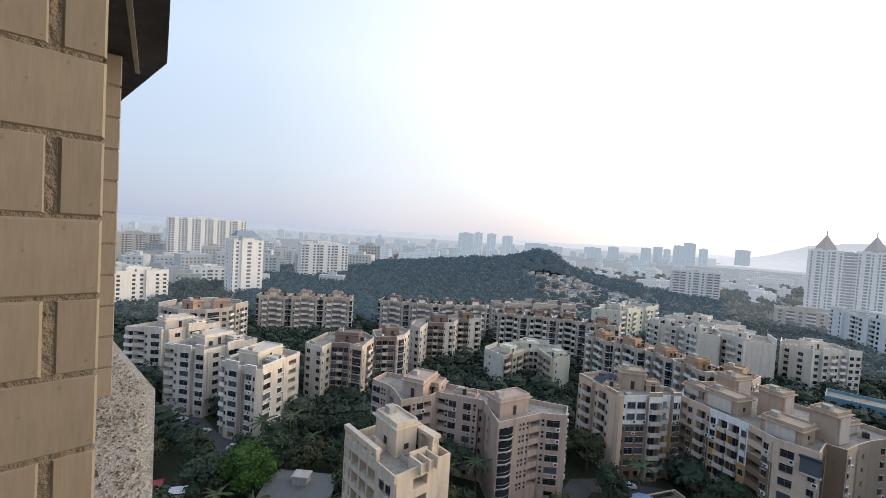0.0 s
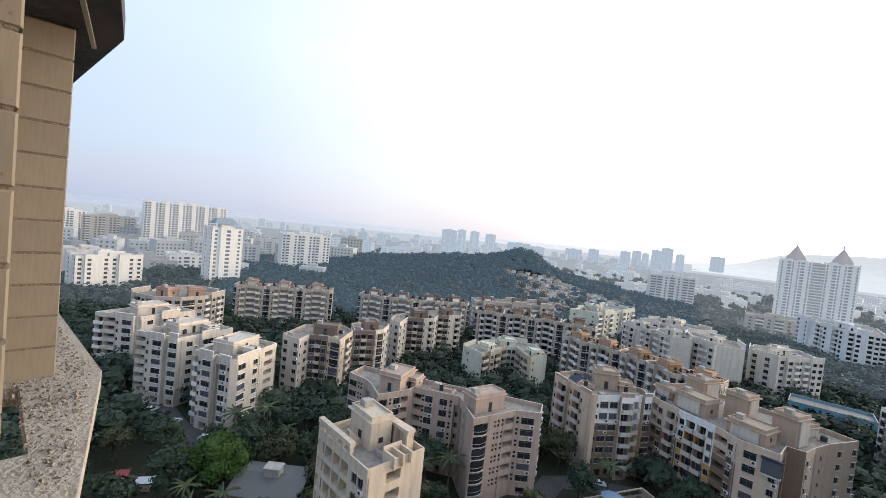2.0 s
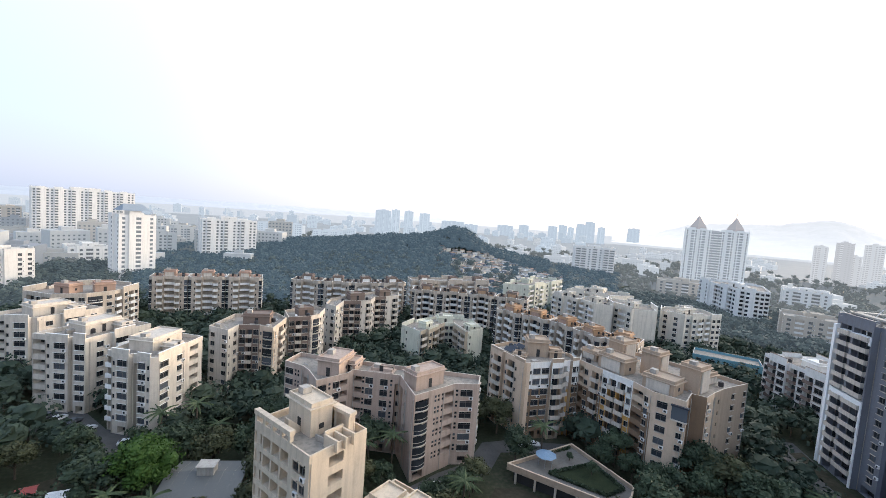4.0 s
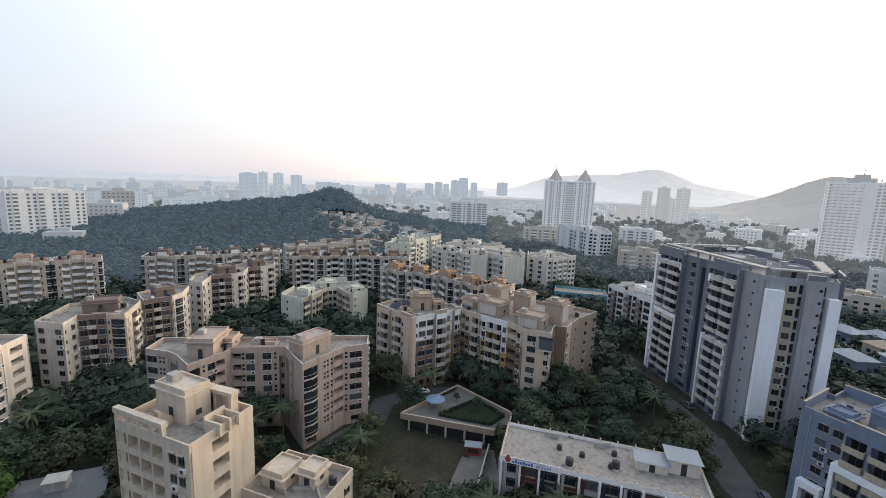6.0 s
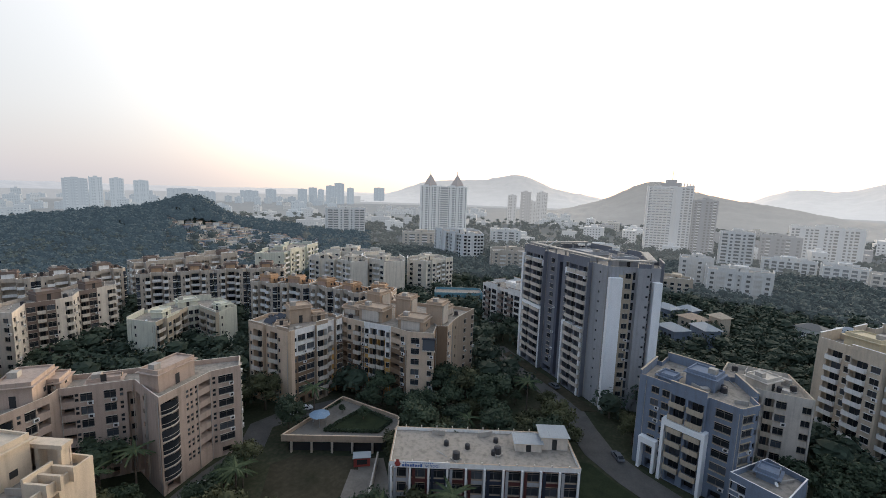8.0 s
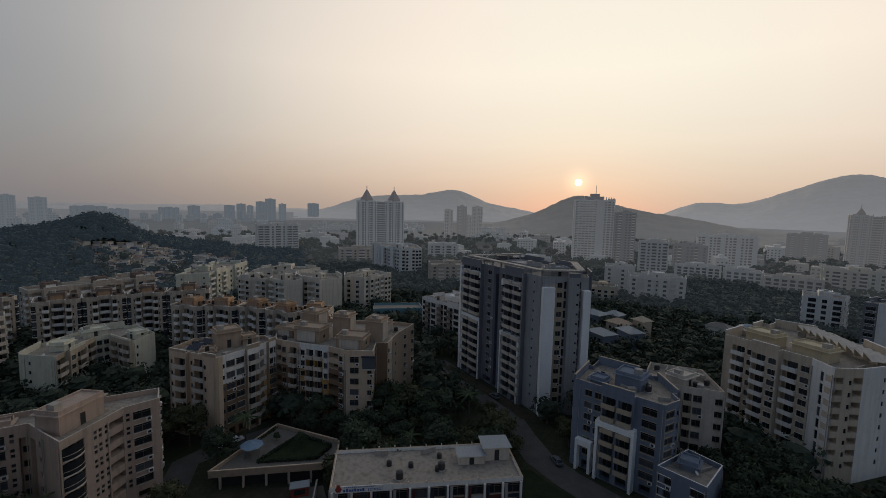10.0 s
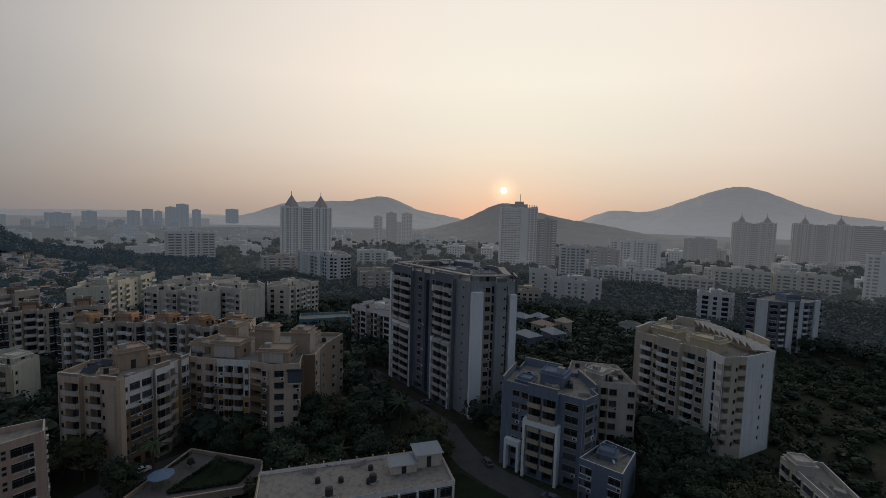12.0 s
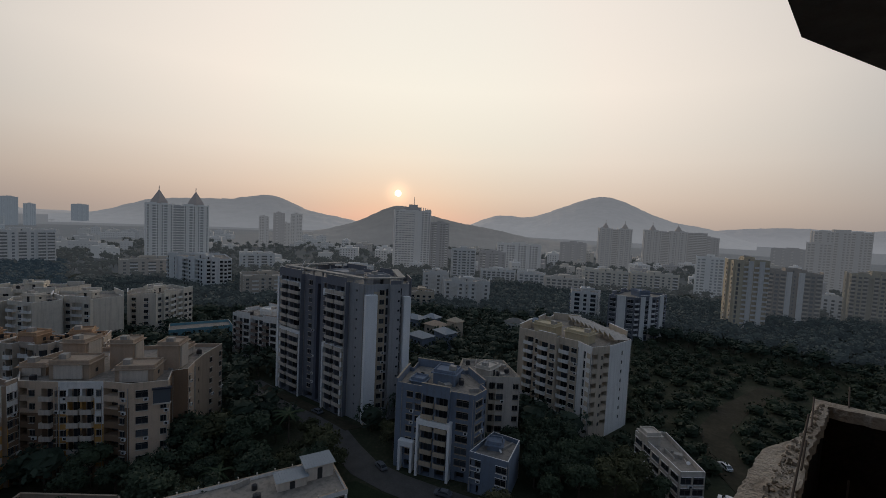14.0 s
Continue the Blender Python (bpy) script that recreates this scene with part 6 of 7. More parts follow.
# ------------------------------------------------------------ trees
def crown_shape(rnd, mat, radius, height, clumps, leaves, size, flat_top=0.7):
    s = Shape()
    for _ in range(clumps):
        a, r = rnd.random() * 6.283, radius * math.sqrt(rnd.random()) * 0.78
        cx, cy, cz = r * math.cos(a), r * math.sin(a), height * (0.62 + 0.33 * rnd.random() - 0.18 * (r / radius) ** 2)
        cr = radius * (0.30 + 0.22 * rnd.random())
        s.lump(cx, cy, cz, cr * 0.7, cr * 0.7 * flat_top, mat, rnd)
        for _ in range(leaves):
            d = Vector((rnd.gauss(0, 1), rnd.gauss(0, 1), rnd.gauss(0.35, 0.8))).normalized()
            p = Vector((cx, cy, cz)) + Vector((d.x, d.y, d.z * flat_top)) * cr * (0.68 + 0.48 * rnd.random())
            n = (d * 0.8 + Vector((rnd.gauss(0, 0.6), rnd.gauss(0, 0.6), rnd.gauss(0.35, 0.6)))).normalized()
            t = n.orthogonal().normalized()
            b = n.cross(t)
            w = size * (0.6 + 0.8 * rnd.random())
            k = rnd.random() * 6.283
            t, b = t * math.cos(k) + b * math.sin(k), b * math.cos(k) - t * math.sin(k)
            s.face([p - t * w * 0.5, p + b * w * 0.35 - t * w * 0.1, p + t * w * 0.55, p - b * w * 0.4 + t * w * 0.1], mat)
    return s


def trunk_shape(rnd, radius, height):
    s = Shape()
    s.tube(0, 0, -0.4, height * 0.45, 0.28, 0.18, M["bark"], 8, False)
    for _ in range(5):
        a, ln = rnd.random() * 6.283, height * (0.22 + 0.15 * rnd.random())
        m = pose(0, 0, height * (0.3 + 0.14 * rnd.random()), 0, 0, math.degrees(a)) @ pose(0, 0, 0, 0, 38 + 20 * rnd.random(), 0)
        s.tube(0, 0, 0, ln, 0.12, 0.04, M["bark"], 6, True, m)
    return s


def palm_shapes(rnd, height):
    s, c = Shape(), Shape()
    s.tube(0, 0, -0.3, height, 0.2, 0.13, M["bark"], 8)
    for k in range(16):
        a, lift = k * 0.3927 + rnd.random() * 0.3, 0.9 - 0.9 * (k % 4) / 3
        prev = Vector((0, 0, height))
        for j in range(5):
            out = (j + 1) * 0.62
            p = Vector((math.cos(a) * out, math.sin(a) * out, height + lift * out * 0.6 - 0.2 * out * out * 0.6))
            side, w0, w1 = Vector((-math.sin(a), math.cos(a), 0)), 0.42 * (1 - j / 7), 0.42 * (1 - (j + 1) / 5.4)
            for sg in (-1, 1):
                c.face([prev, prev + side * sg * w0 + Vector((0, 0, -0.18)), p + side * sg * w1 + Vector((0, 0, -0.2)), p], M["palm"])
            prev = p
    return s, c


rnd = random.Random(11)
PROTO = []
for i, (mat, rad, hgt) in enumerate((("leaf", 4.4, 9.5), ("leaf", 3.6, 8.5), ("leaf", 5.0, 10.5), ("leaf_olive", 3.8, 8.0), ("leaf", 3.0, 7.0), ("leaf_olive", 4.6, 9.5))):
    PROTO.append((trunk_shape(rnd, rad, hgt).mesh("trunk"), crown_shape(rnd, M[mat], rad, hgt, 17, 92, 0.56).mesh("crown"),
                  "broad leafy tree with a dark green crown" if mat == "leaf" else "leafy tree with a dull olive crown"))
BRIGHT = (trunk_shape(rnd, 5.5, 11).mesh("trunk"), crown_shape(rnd, M["leaf_bright"], 5.6, 11.5, 30, 170, 0.48).mesh("crown"), "broad tree with a fresh bright green crown")
PALMS = []
for hgt in (7.5, 9.0):
    a, b = palm_shapes(rnd, hgt)
    PALMS.append((a.mesh("trunk"), b.mesh("crown"), "slender coconut palm with drooping fronds"))


def plant(proto, x, y, z, turn, size):
    base = thing("palm_tree" if proto in PALMS else "tree", x, y, z / SCALE, turn, proto[2], "palm" if proto in PALMS else "tree", group="trees of the estate")
    base.scale = (size * SCALE,) * 3
    part("trunk", proto[0], base)
    part("crown", proto[1], base)


BLOCKED = [inset(p, -2.6) for p in FOOTPRINTS] + [inset(p, -3.2 if i == 0 else -2.2) for i, p in enumerate(YARDS)]
BOXES = [(min(q[0] for q in p), max(q[0] for q in p), min(q[1] for q in p), max(q[1] for q in p)) for p in BLOCKED]


def free(x, y):
    return not any(b[0] <= x <= b[1] and b[2] <= y <= b[3] and inside(x, y, p) for b, p in zip(BOXES, BLOCKED))


spots, cells = [], {}
for _ in range(70000):
    az, d = radians(-52 + 192 * rnd.random()), 42 + 330 * math.sqrt(rnd.random()) ** 1.5
    x, y = d * math.sin(az), d * math.cos(az)
    gap = 4.9 if d < 160 else 5.6
    key = (int(x // 6), int(y // 6))
    if any(math.hypot(x - a, y - b) < gap for i in (-1, 0, 1) for j in (-1, 0, 1) for a, b in cells.get((key[0] + i, key[1] + j), ())):
        continue
    if not free(x, y) or (d > 252 and 9 < math.degrees(az) < 29 and rnd.random() < 0.95):
        continue
    cells.setdefault(key, []).append((x, y))
    spots.append((d, x, y))
spots.sort()


def meadow(x, y):
    """The low scrub field beside the track."""
    return 100 < math.hypot(x, y) < 235 and 94 < math.degrees(math.atan2(x, y)) < 122


for i, (d, x, y) in enumerate(spots[:300]):
    az = math.degrees(math.atan2(x, y))
    if meadow(x, y):
        continue
    if rnd.random() < (0.11 if -60 < az < 60 else 0.05):
        plant(rnd.choice(PALMS), x, y, 0, rnd.random() * 360, 0.85 + 0.35 * rnd.random())
    else:
        plant(rnd.choice(PROTO), x, y, 0, rnd.random() * 360, (0.7 + 0.45 * rnd.random() * (1.0 if d > 60 else 0.7)) * (0.62 if 84 < x < 113 and 38 < y < 92 or x > 60 and abs(y - 22) < 16 else 1.0))
plant(BRIGHT, -34.6, 80.6, 0, 20, 1.0)
plant(PROTO[4], 51.3, 77.0, 3.0 * SCALE, 30, 0.40)
plant(PROTO[4], 49.2, 82.6, 3.0 * SCALE, 80, 0.26)
plant(PALMS[0], 21.6, 73.6, 0, 40, 0.62)
plant(PALMS[1], 24.6, 75.6, 0, 140, 0.6)


def woods(label, points, mat, leaves, size, seed, low=4.0, high=9.0, broad=1.0):
    """Many joined tree crowns of small leaf sprays."""
    r = random.Random(seed)
    s = Shape()
    k = s.slot(mat)
    for x, y, z in points:
        grow = r.random()
        rad, hgt = broad * (2.4 + 2.6 * grow), low + (high - low) * (0.5 * grow + 0.5 * r.random())
        s.tube(x, y, z - 0.5, z + hgt * 0.6, 0.25, 0.15, M["bark"], 4, False)
        s.lump(x, y, z + hgt * 0.66, rad * 0.74, rad * 0.56, mat, r)
        for _ in range(leaves):
            d = Vector((r.gauss(0, 1), r.gauss(0, 1), r.gauss(0.5, 0.7))).normalized()
            q = 0.7 + 0.46 * r.random() ** 0.8
            p = Vector((x + d.x * rad * q, y + d.y * rad * q, z + hgt * 0.66 + d.z * rad * 0.75 * q))
            n = (d * 0.8 + Vector((r.gauss(0, 0.55), r.gauss(0, 0.55), r.gauss(0.35, 0.55)))).normalized()
            t = n.cross(Vector((r.gauss(0, 1), r.gauss(0, 1), r.gauss(0, 1)))).normalized()
            b = n.cross(t)
            w = size * (0.6 + 0.8 * r.random())
            n = len(s.v)
            s.v.extend((tuple(p - t * w * 0.5), tuple(p + b * w * 0.4), tuple(p + t * w * 0.5), tuple(p - b * w * 0.45)))
            s.f.append((n, n + 1, n + 2, n + 3))
            s.s.append(k)
    return thing("woods", 0, 0, label=label, category="trees", kind="stuff", mesh=s.mesh("woods"))


woods("dense dark green trees among the apartment blocks", [(x, y, terrain(x, y)) for d, x, y in spots[300:] if d < 250 and not meadow(x, y)], M["woods"], 84, 1.05, 5)
r = random.Random(77)
woods("low dark scrub on the open field", [(x + r.uniform(-2, 2), y + r.uniform(-2, 2), 0) for d, x, y in spots[300:] for _ in range(2) if meadow(x, y)], M["scrub_leaf"], 44, 0.85, 12, 0.8, 2.4, 0.62)
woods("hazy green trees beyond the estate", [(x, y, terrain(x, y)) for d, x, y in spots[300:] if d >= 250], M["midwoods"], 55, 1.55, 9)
# the wooded hill
pts = []
for _ in range(13000):
    az, d = radians(-24 + 58 * rnd.random()), 240 + 260 * rnd.random()
    x, y = d * math.sin(az), d * math.cos(az)
    slum = 10.5 < math.degrees(az) < 28 and 285 < d < 425 and (x - 101) ** 2 + (y - 420) ** 2 > 1000
    if rnd.random() < ((0.05 if math.degrees(az) > 13 else 0.35) if slum else 1.0) and free(x, y):
        pts.append((x, y, terrain(x, y)))
woods("green wooded hill behind the estate, bluish with painted haze", pts[:5600], M["hillwoods"], 34, 1.9, 6)
pts = []
for _ in range(5200):
    az, d = radians(-60 + 205 * rnd.random()), 370 + 480 * rnd.random() ** 1.3
    x, y = d * math.sin(az), d * math.cos(az)
    if free(x, y) and not (-12 < math.degrees(az) < 26 and d < 520):
        pts.append((x, y, terrain(x, y)))
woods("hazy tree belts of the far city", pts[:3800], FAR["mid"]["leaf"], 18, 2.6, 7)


# ------------------------------------------------------------ hillside houses and far city
def huts(label, points, paints, seed):
    r, s = random.Random(seed), Shape()
    for x, y, z in points:
        q = pose(x, y, z - 0.6, 0, 0, r.random() * 90)
        w, d, h = 3.2 + 2.4 * r.random(), 2.8 + 1.6 * r.random(), 2.5 + 2.2 * r.random()
        m = r.choice(paints)
        s.box(-w / 2, -d / 2, 0, w / 2, d / 2, h, m, q)
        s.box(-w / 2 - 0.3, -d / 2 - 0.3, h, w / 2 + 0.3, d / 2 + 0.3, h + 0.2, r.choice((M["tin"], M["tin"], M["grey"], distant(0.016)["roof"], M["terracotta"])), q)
        for k in (-0.25, 0.25):
            s.box(w * k - 0.4, -d / 2 - 0.03, 0.9, w * k + 0.4, -d / 2, 2.0, M["dark"], q)
    return thing("hillside_houses", 0, 0, label=label, category="houses", kind="stuff", mesh=s.mesh("hillside_houses"))


pts = []
for _ in range(9000):
    az, d = radians(9 + 20 * rnd.random()), 262 + 168 * rnd.random()
    x, y = d * math.sin(az), d * math.cos(az)
    if rnd.random() < (math.degrees(az) - 9) / 4 and free(x, y) and all((x - a) ** 2 + (y - b) ** 2 > 17 for a, b, c in pts) and (x - 101) ** 2 + (y - 420) ** 2 > 1000:
        pts.append((x, y, terrain(x, y)))
# most hut walls take the palette with painted haze
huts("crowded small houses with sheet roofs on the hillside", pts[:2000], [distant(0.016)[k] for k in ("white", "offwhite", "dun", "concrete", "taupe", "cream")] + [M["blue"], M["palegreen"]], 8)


def far_city(label, az0, az1, d0, d1, count, paints, seed, h0=9, h1=26):
    r, s, made = random.Random(seed), Shape(), 0
    while made < count:
        az, d = radians(az0 + (az1 - az0) * r.random()), d0 + (d1 - d0) * r.random()
        x, y = d * math.sin(az), d * math.cos(az)
        made += 1
        if not free(x, y):
            continue
        w, dp, h = 10 + 18 * r.random(), 10 + 8 * r.random(), h0 + (h1 - h0) * r.random() ** 1.8
        q = pose(x, y, terrain(x, y) - 0.5, 0, 0, -math.degrees(az) + r.gauss(0, 20))
        m = paints[r.choice(("white", "white", "beige", "grey"))]
        s.box(-w / 2, -dp / 2, 0, w / 2, dp / 2, h, m, q, skip="d")
        s.box(-w / 6, -dp / 5, h, w / 6, dp / 5, h + 2.6, m, q, skip="d")
        for i in range(int(w / 3.4)):
            for k in range(int(h / 3.1)):
                u = -w / 2 + 1.7 + i * 3.4
                s.box(u - 0.75, -dp / 2 - 0.04, k * 3.1 + 1.0, u + 0.75, -dp / 2, k * 3.1 + 2.3, paints["glass"], q, skip="dn")
    return thing("far_city", 0, 0, label=label, category="city", kind="stuff", mesh=s.mesh("far_city"))


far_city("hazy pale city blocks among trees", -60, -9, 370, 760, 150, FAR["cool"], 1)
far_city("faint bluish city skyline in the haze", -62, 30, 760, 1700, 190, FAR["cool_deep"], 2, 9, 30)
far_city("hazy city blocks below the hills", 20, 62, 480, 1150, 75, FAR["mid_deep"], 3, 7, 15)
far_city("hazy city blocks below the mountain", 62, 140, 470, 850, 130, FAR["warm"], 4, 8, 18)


# ------------------------------------------------------------ the camera's own building: window reveal, ledges, overhangs
HOST = -44.0
block_m, tree, sh = material("tan_block_paint")
grain, cloud = noise_tex(tree, 55, 4, (1, 1, 0.12)), noise_tex(tree, 3.0, 4)
base_c = ramp(tree, cloud, [(0.3, (0.205, 0.172, 0.128)), (0.7, (0.250, 0.214, 0.163))])
info = node(tree, "ShaderNodeObjectInfo")
tone = ramp(tree, info.outputs["Random"], [(0.0, (0.93, 0.93, 0.93)), (1.0, (1.06, 1.05, 1.04))])
comb = ramp(tree, grain, [(0.35, (0.93, 0.93, 0.93)), (0.65, (1.04, 1.04, 1.04))])
pits = ramp(tree, noise_tex(tree, 26, 2), [(0.70, (1, 1, 1)), (0.76, (0.62, 0.6, 0.58))])
tree.links.new(mix(tree, 1.0, mix(tree, 1.0, mix(tree, 1.0, base_c, tone, "MULTIPLY"), comb, "MULTIPLY"), pits, "MULTIPLY"), sh.inputs["Base Color"])
sh.inputs["Roughness"].default_value = 0.75
bump(tree, sh, grain, 0.25, 0.004)
mortar_m = ground_like("rough_mortar", [(0.3, (0.15, 0.125, 0.092)), (0.7, (0.245, 0.205, 0.155))], 8.0, 45.0)
slab_m = ground_like("weathered_ledge_concrete", [(0.3, (0.23, 0.20, 0.165)), (0.46, (0.40, 0.36, 0.31)), (0.7, (0.50, 0.465, 0.41))], 4.0, 38.0)
# grey-blue concrete, darker than the ledge tops
soffit_m = ground_like("dark_soffit", [(0.3, (0.075, 0.075, 0.085)), (0.7, (0.15, 0.15, 0.168))], 1.5, 8.0)
rubble_m = ground_like("cement_rubble", [(0.3, (0.17, 0.14, 0.11)), (0.7, (0.42, 0.38, 0.32))], 9.0, 40.0)
rust_m = plain("rusty_iron", (0.06, 0.047, 0.04), 0.9)

host = thing("wall_host", 0, 0, EYE, HOST, "tan painted block wall of the viewpoint building", "wall", kind="structure", k=1)


def block_wall(x_face, thick, y0, y1, z0, courses, course, length, shift, closers=True):
    """A reveal wall of separate blocks with raked joints; its face looks to +x at x_face and it ends at y1."""
    core = Shape()
    core.box(x_face - thick, y0, z0, x_face - 0.005, y1 - 0.008, z0 + courses * course, mortar_m)
    part("mortar", core, host, "rough raked mortar")
    r, cache = random.Random(3), {}
    for k in range(courses):
        end, first = y1, True
        cut = 0.105 if closers and (k + shift) % 2 == 0 else length
        while end > y0 + 0.05:
            start = max(y0, end - cut)
            gap = 0.020 if closers and (k + shift) % 2 == 0 and first else 0.009
            a, b = start + (gap if start > y0 else 0), end
            key = (round(b - a, 3), r.randrange(3))
            if key not in cache:
                s, ln, e = Shape(), key[0], 0.006
                rr = random.Random(key[1])
                zt = course - 0.008
                j = [rr.uniform(-0.002, 0.002) for _ in range(8)]
                outer = [(0, e, e), (0, ln - e, e), (0, ln - e, zt - e), (0, e, zt - e)]
                rim = [(-e, 0, 0 + j[0]), (-e, ln, 0 + j[1]), (-e, ln, zt + j[2]), (-e, 0, zt + j[3])]
                back = [(-0.10, y, z) for _, y, z in rim]
                s.face(outer, block_m)
                for i in range(4):
                    n = (i + 1) % 4
                    s.face([rim[i], rim[n], outer[n], outer[i]], block_m)
                    s.face([back[i], back[n], rim[n], rim[i]], block_m)
                s.face([(-0.10, ln, 0), (-thick + 0.002, ln, 0), (-thick + 0.002, ln, zt), (-0.10, ln, zt)], block_m)
                cache[key] = s.mesh("block")
            part("block", cache[key], host, m=pose(x_face + r.uniform(-0.0015, 0.0015), a, z0 + k * course + 0.005))
            end, cut, first = start, length, False


block_wall(-1.35, 0.19, -0.9, 0.185, -1.18, 15, 0.193, 0.40, 0)
block_wall(-3.30, 0.19, -0.6, 0.525, -1.17, 12, 0.193, 1.2, 1, False)

KINK_U = 0.75
RIGHT_X = 0.19

def slab(name, label, poly, z0, z1, side, under, top):
    ob = thing(name, 0, 0, EYE, HOST, label, "ledge", kind="structure", k=1)
    s = Shape()
    order = poly if sum(a[0] * b[1] - b[0] * a[1] for a, b in zip(poly, poly[1:] + poly[:1])) > 0 else poly[::-1]
    s.prism(order, z0, z1, side, top)
    s.face([(x, y, z0) for x, y in reversed(order)], under)
    part("slab", s, ob)
    return ob


ledge_l = slab("ledge_1", "weathered concrete ledge strewn with cement crumbs", [(-7.0, KINK_U), (-3.26, KINK_U), (-1.0, 0.235), (-1.0, 0.0), (-2.3, 0.0), (-2.3, 0.33), (-3.2, 0.36), (-3.2, -0.2), (-7.0, -0.2)], -1.27, -1.16, slab_m, soffit_m, slab_m)
over_l = slab("overhang_1", "dark concrete overhang above the window", [(-7.0, KINK_U), (-3.26, KINK_U), (-1.0, 0.24), (-1.0, -0.9), (-7.0, -0.9)], 0.97, 1.10, soffit_m, soffit_m, slab_m)
s = Shape()
s.box(0, -0.012, 0, 1.55, 0.012, 0.02, M["offwhite"])
part("drip_strip", s, over_l, "pale drip strip", pose(-3.62, 0.66, 0.952, 0, 0, -12.2))
s = Shape()
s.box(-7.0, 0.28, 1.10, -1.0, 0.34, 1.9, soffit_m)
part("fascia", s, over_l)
slab("overhang_2", "dark concrete overhang above the window", [(1.0, 0.63), (2.57 + RIGHT_X, 1.03), (7.0, 0.50), (7.0, -0.9), (1.0, -0.9)], 0.97, 1.12, soffit_m, soffit_m, slab_m)
OUTER = [(1.39, 0.742), (2.27, 0.938), (2.78, 1.053), (2.90, 1.074), (2.99, 1.069), (3.18, 1.044), (3.31, 1.042), (3.44, 1.069), (3.68, 1.121), (4.12, 1.228), (4.56, -0.2)]
INNER = [(4.47, -0.2), (4.136, 0.866), (4.026, 1.127), (3.704, 1.049), (3.454, 1.009), (3.2, 0.956), (2.871, 0.879), (2.527, 0.801), (1.39, 0.54)]


def ragged(line, seed, depth):
    """A broken edge: the line with small bites out of it."""
    r, out = random.Random(seed), []
    for a, b in zip(line, line[1:]):
        n = max(1, int(math.dist(a, b) / 0.03))
        for k in range(n):
            f = k / n
            out.append((a[0] + (b[0] - a[0]) * f + r.uniform(-depth, depth) * (k > 0), a[1] + (b[1] - a[1]) * f + r.uniform(-depth, depth) * (k > 0)))
    return out + [line[-1]]


ledge_r = slab("ledge_2", "broken concrete ledge with a dark cavity behind it", ragged(OUTER, 3, 0.004) + ragged(INNER[:2], 5, 0.002)[:-1] + ragged(INNER[1:], 4, 0.011), -1.24, -1.16, slab_m, soffit_m, slab_m)
# brick darkened to near black, so the cavity's shade is in the colour
cavity_m = ground_like("shade_dark_brick", [(0.3, (0.012, 0.010, 0.009)), (0.7, (0.035, 0.026, 0.021))], 4.0, 30.0)
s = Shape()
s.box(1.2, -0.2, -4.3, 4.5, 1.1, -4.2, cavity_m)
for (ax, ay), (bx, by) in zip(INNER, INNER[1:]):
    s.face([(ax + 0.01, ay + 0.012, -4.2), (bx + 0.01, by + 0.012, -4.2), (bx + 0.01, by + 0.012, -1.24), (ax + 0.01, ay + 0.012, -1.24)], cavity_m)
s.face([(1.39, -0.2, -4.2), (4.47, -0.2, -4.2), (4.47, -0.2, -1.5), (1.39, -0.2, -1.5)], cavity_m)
part("cavity", s, ledge_r, "brick cavity with its deep shade painted in")
s = Shape()
for (ax, ay), (bx, by) in zip(OUTER, OUTER[1:]):
    s.face([(ax, ay - 0.02, -4.2), (bx, by - 0.02, -4.2), (bx, by - 0.02, -1.24), (ax, ay - 0.02, -1.24)], M["tan"])
part("outer_wall", s, ledge_r, "tan plastered wall below the ledge")
for a, b in (((2.480, 0.800, -1.15), (3.137, 0.966, -0.97)),
                ((2.816, 0.878, -1.15), (3.066, 0.944, -1.09)),
                ((3.486, 1.050, -1.15), (3.935, 1.181, -1.10)),
                ((4.142, 1.051, -1.16), (4.426, 1.126, -1.09)),
                ((3.323, 0.821, -1.95), (3.323, 0.821, -1.32))):
    s, a, b = Shape(), Vector(a), Vector(b)
    ln = (b - a).length
    s.tube(0, 0, 0, ln, 0.005, 0.005, rust_m, 8)
    rod = thing("iron_rod", 0, 0, label="rusty iron bar sticking out of the broken ledge", category="iron bar", mesh=s.mesh("iron_rod"), k=1)
    rod.matrix_basis = pose(0, 0, EYE, 0, 0, HOST) @ Matrix.Translation(a) @ (b - a).to_track_quat("Z", "Y").to_matrix().to_4x4()


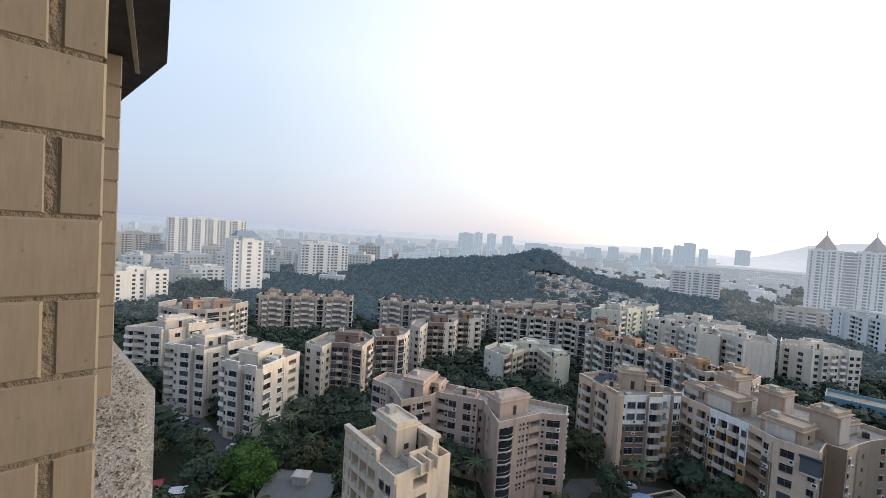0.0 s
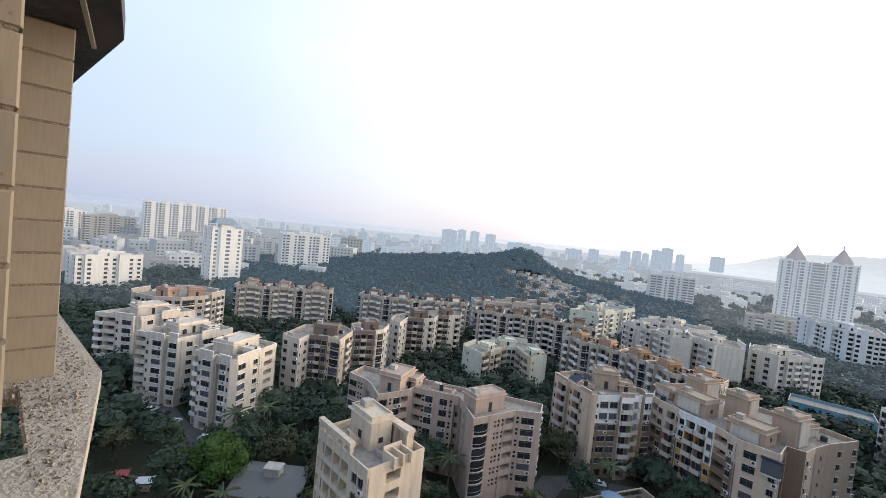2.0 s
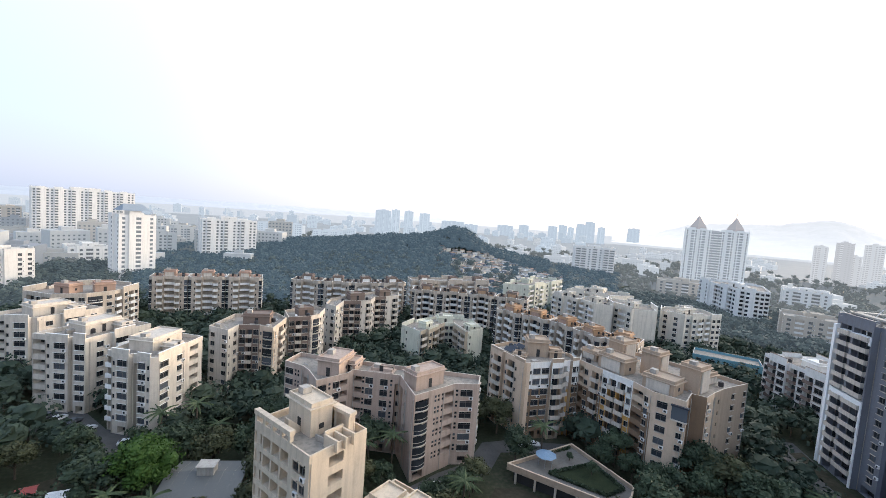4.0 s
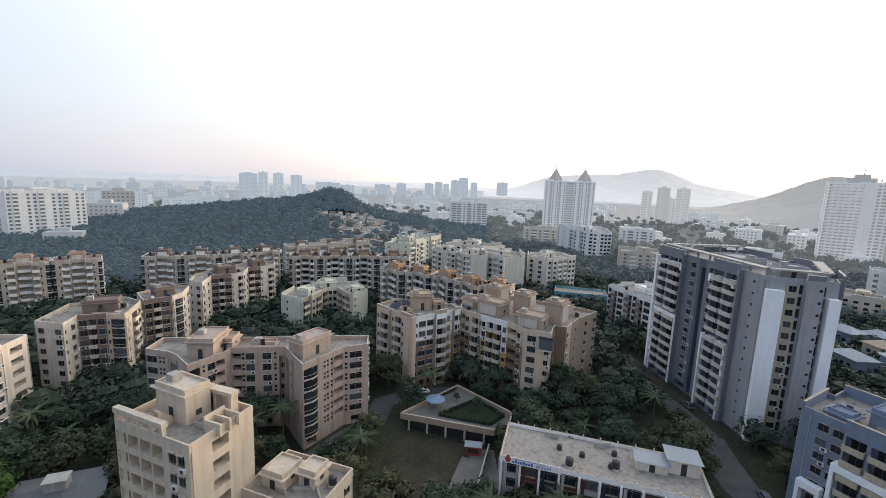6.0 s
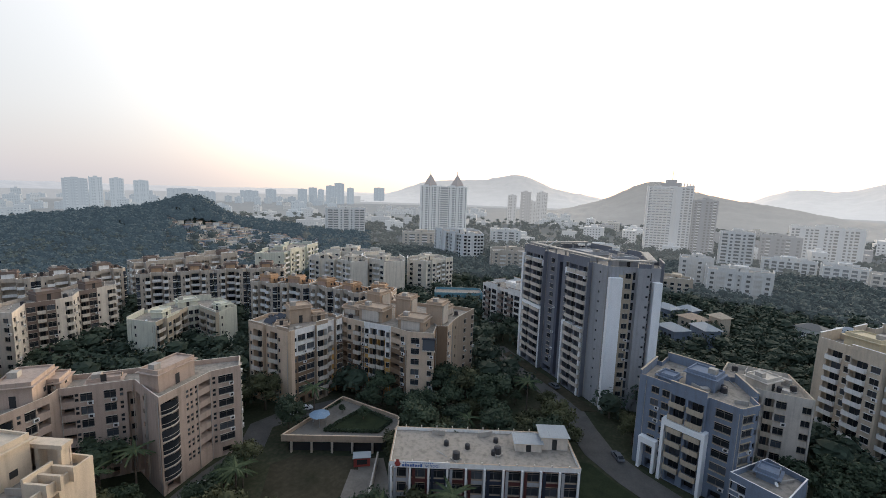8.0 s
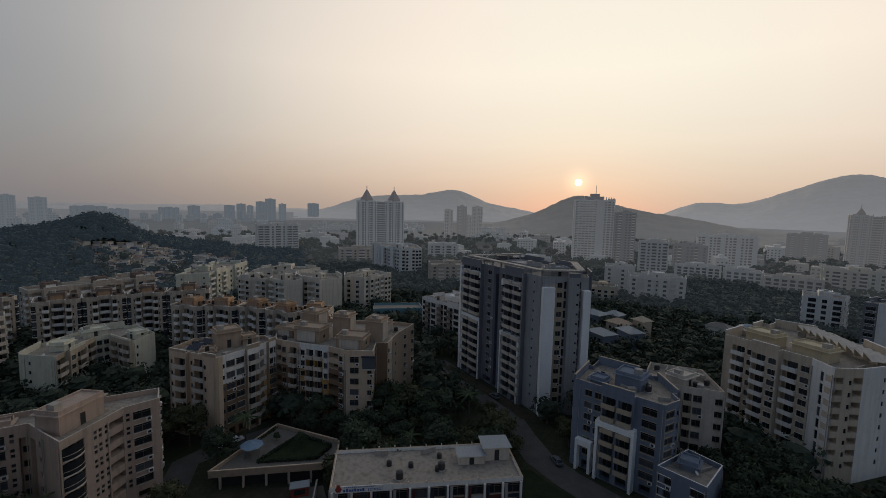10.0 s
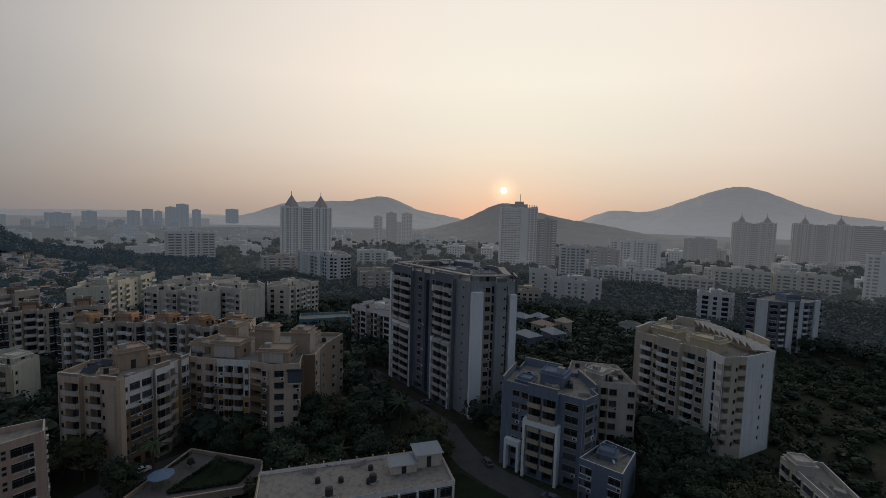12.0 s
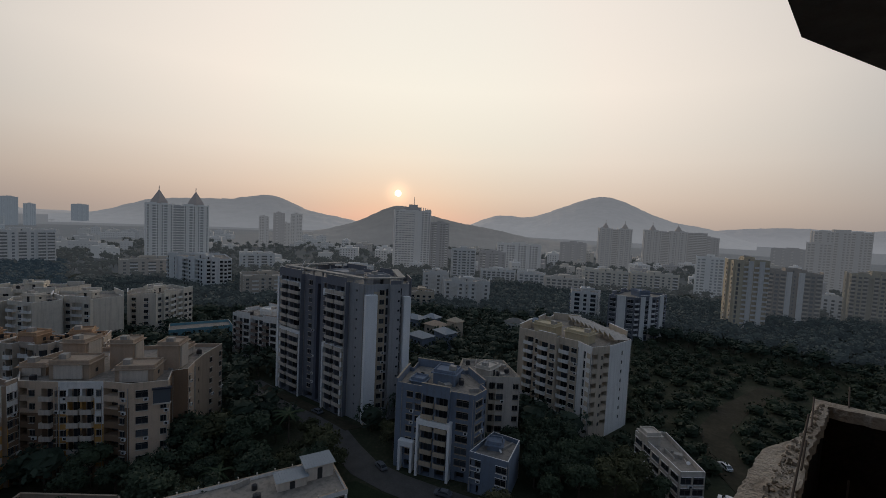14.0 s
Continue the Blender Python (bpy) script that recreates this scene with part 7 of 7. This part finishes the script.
def crumbs(parent, poly, z, count, seed, big=0.03):
    r, s = random.Random(seed), Shape()
    xs, ys = [p[0] for p in poly], [p[1] for p in poly]
    made = 0
    while made < count:
        x, y = r.uniform(min(xs), max(xs)), r.uniform(min(ys), max(ys))
        if not inside(x, y, poly):
            continue
        made += 1
        w = big * (0.18 + 0.82 * r.random() ** 4)
        q = pose(x, y, z + w * 0.15, r.random() * 360, r.random() * 360, r.random() * 360)
        j = [r.uniform(0.5, 1.0) for _ in range(6)]
        s.box(-w / 2 * j[0], -w / 2 * j[1], -w / 3 * j[2], w / 2 * j[3], w / 2 * j[4], w / 3 * j[5], rubble_m, q)
    part("cement_crumbs", s, parent, "loose cement crumbs", kind="stuff")


crumbs(ledge_l, [(-4.6, 0.70), (-3.28, 0.70), (-1.1, 0.22), (-1.1, 0.12), (-1.6, 0.32), (-3.25, 0.32), (-4.6, 0.52)], -1.16, 1500, 4, 0.024)
crumbs(ledge_r, [(1.5, 0.60), (2.527, 0.83), (3.2, 0.975), (4.02, 1.15), (3.95, 1.17), (3.4, 1.04), (2.95, 1.0), (2.3, 0.86), (1.5, 0.68)], -1.16, 420, 5, 0.035)

# the room behind and the tower below
room = thing("wall_room", 0, 0, EYE, HOST, "plain inner walls of the viewpoint room", "wall", kind="structure", k=1)
s = Shape()
s.box(-1.54, -4.2, -1.25, 2.9, -4.0, 1.5, M["offwhite"])
s.box(2.7, -4.0, -1.25, 2.9, -0.3, 1.5, block_m)
s.box(-1.54, -4.0, -1.25, -1.36, -0.9, 1.5, block_m)
part("inner_wall", s, room)
s = Shape()
s.box(-1.54, -4.0, -1.45, 2.9, 0.05, -1.27, M["concrete"])
thing("floor", 0, 0, EYE, HOST, "bare concrete floor of the viewpoint room", "floor", kind="structure", mesh=s.mesh("floor"), k=1)
s = Shape()
s.box(-1.54, -4.2, 1.36, 2.9, 0.0, 1.52, M["concrete"])
thing("ceiling", 0, 0, EYE, HOST, "bare concrete ceiling of the viewpoint room", "ceiling", kind="structure", mesh=s.mesh("ceiling"), k=1)
s = Shape()
s.box(-9, -18, -EYE - 0.2, 9, -0.25, -2.4, M["tan"])
s.box(-9, -18, 1.9, 9, -0.25, 14, M["tan"])
part("tower_body", s, host, "tan plastered body of the viewpoint tower")
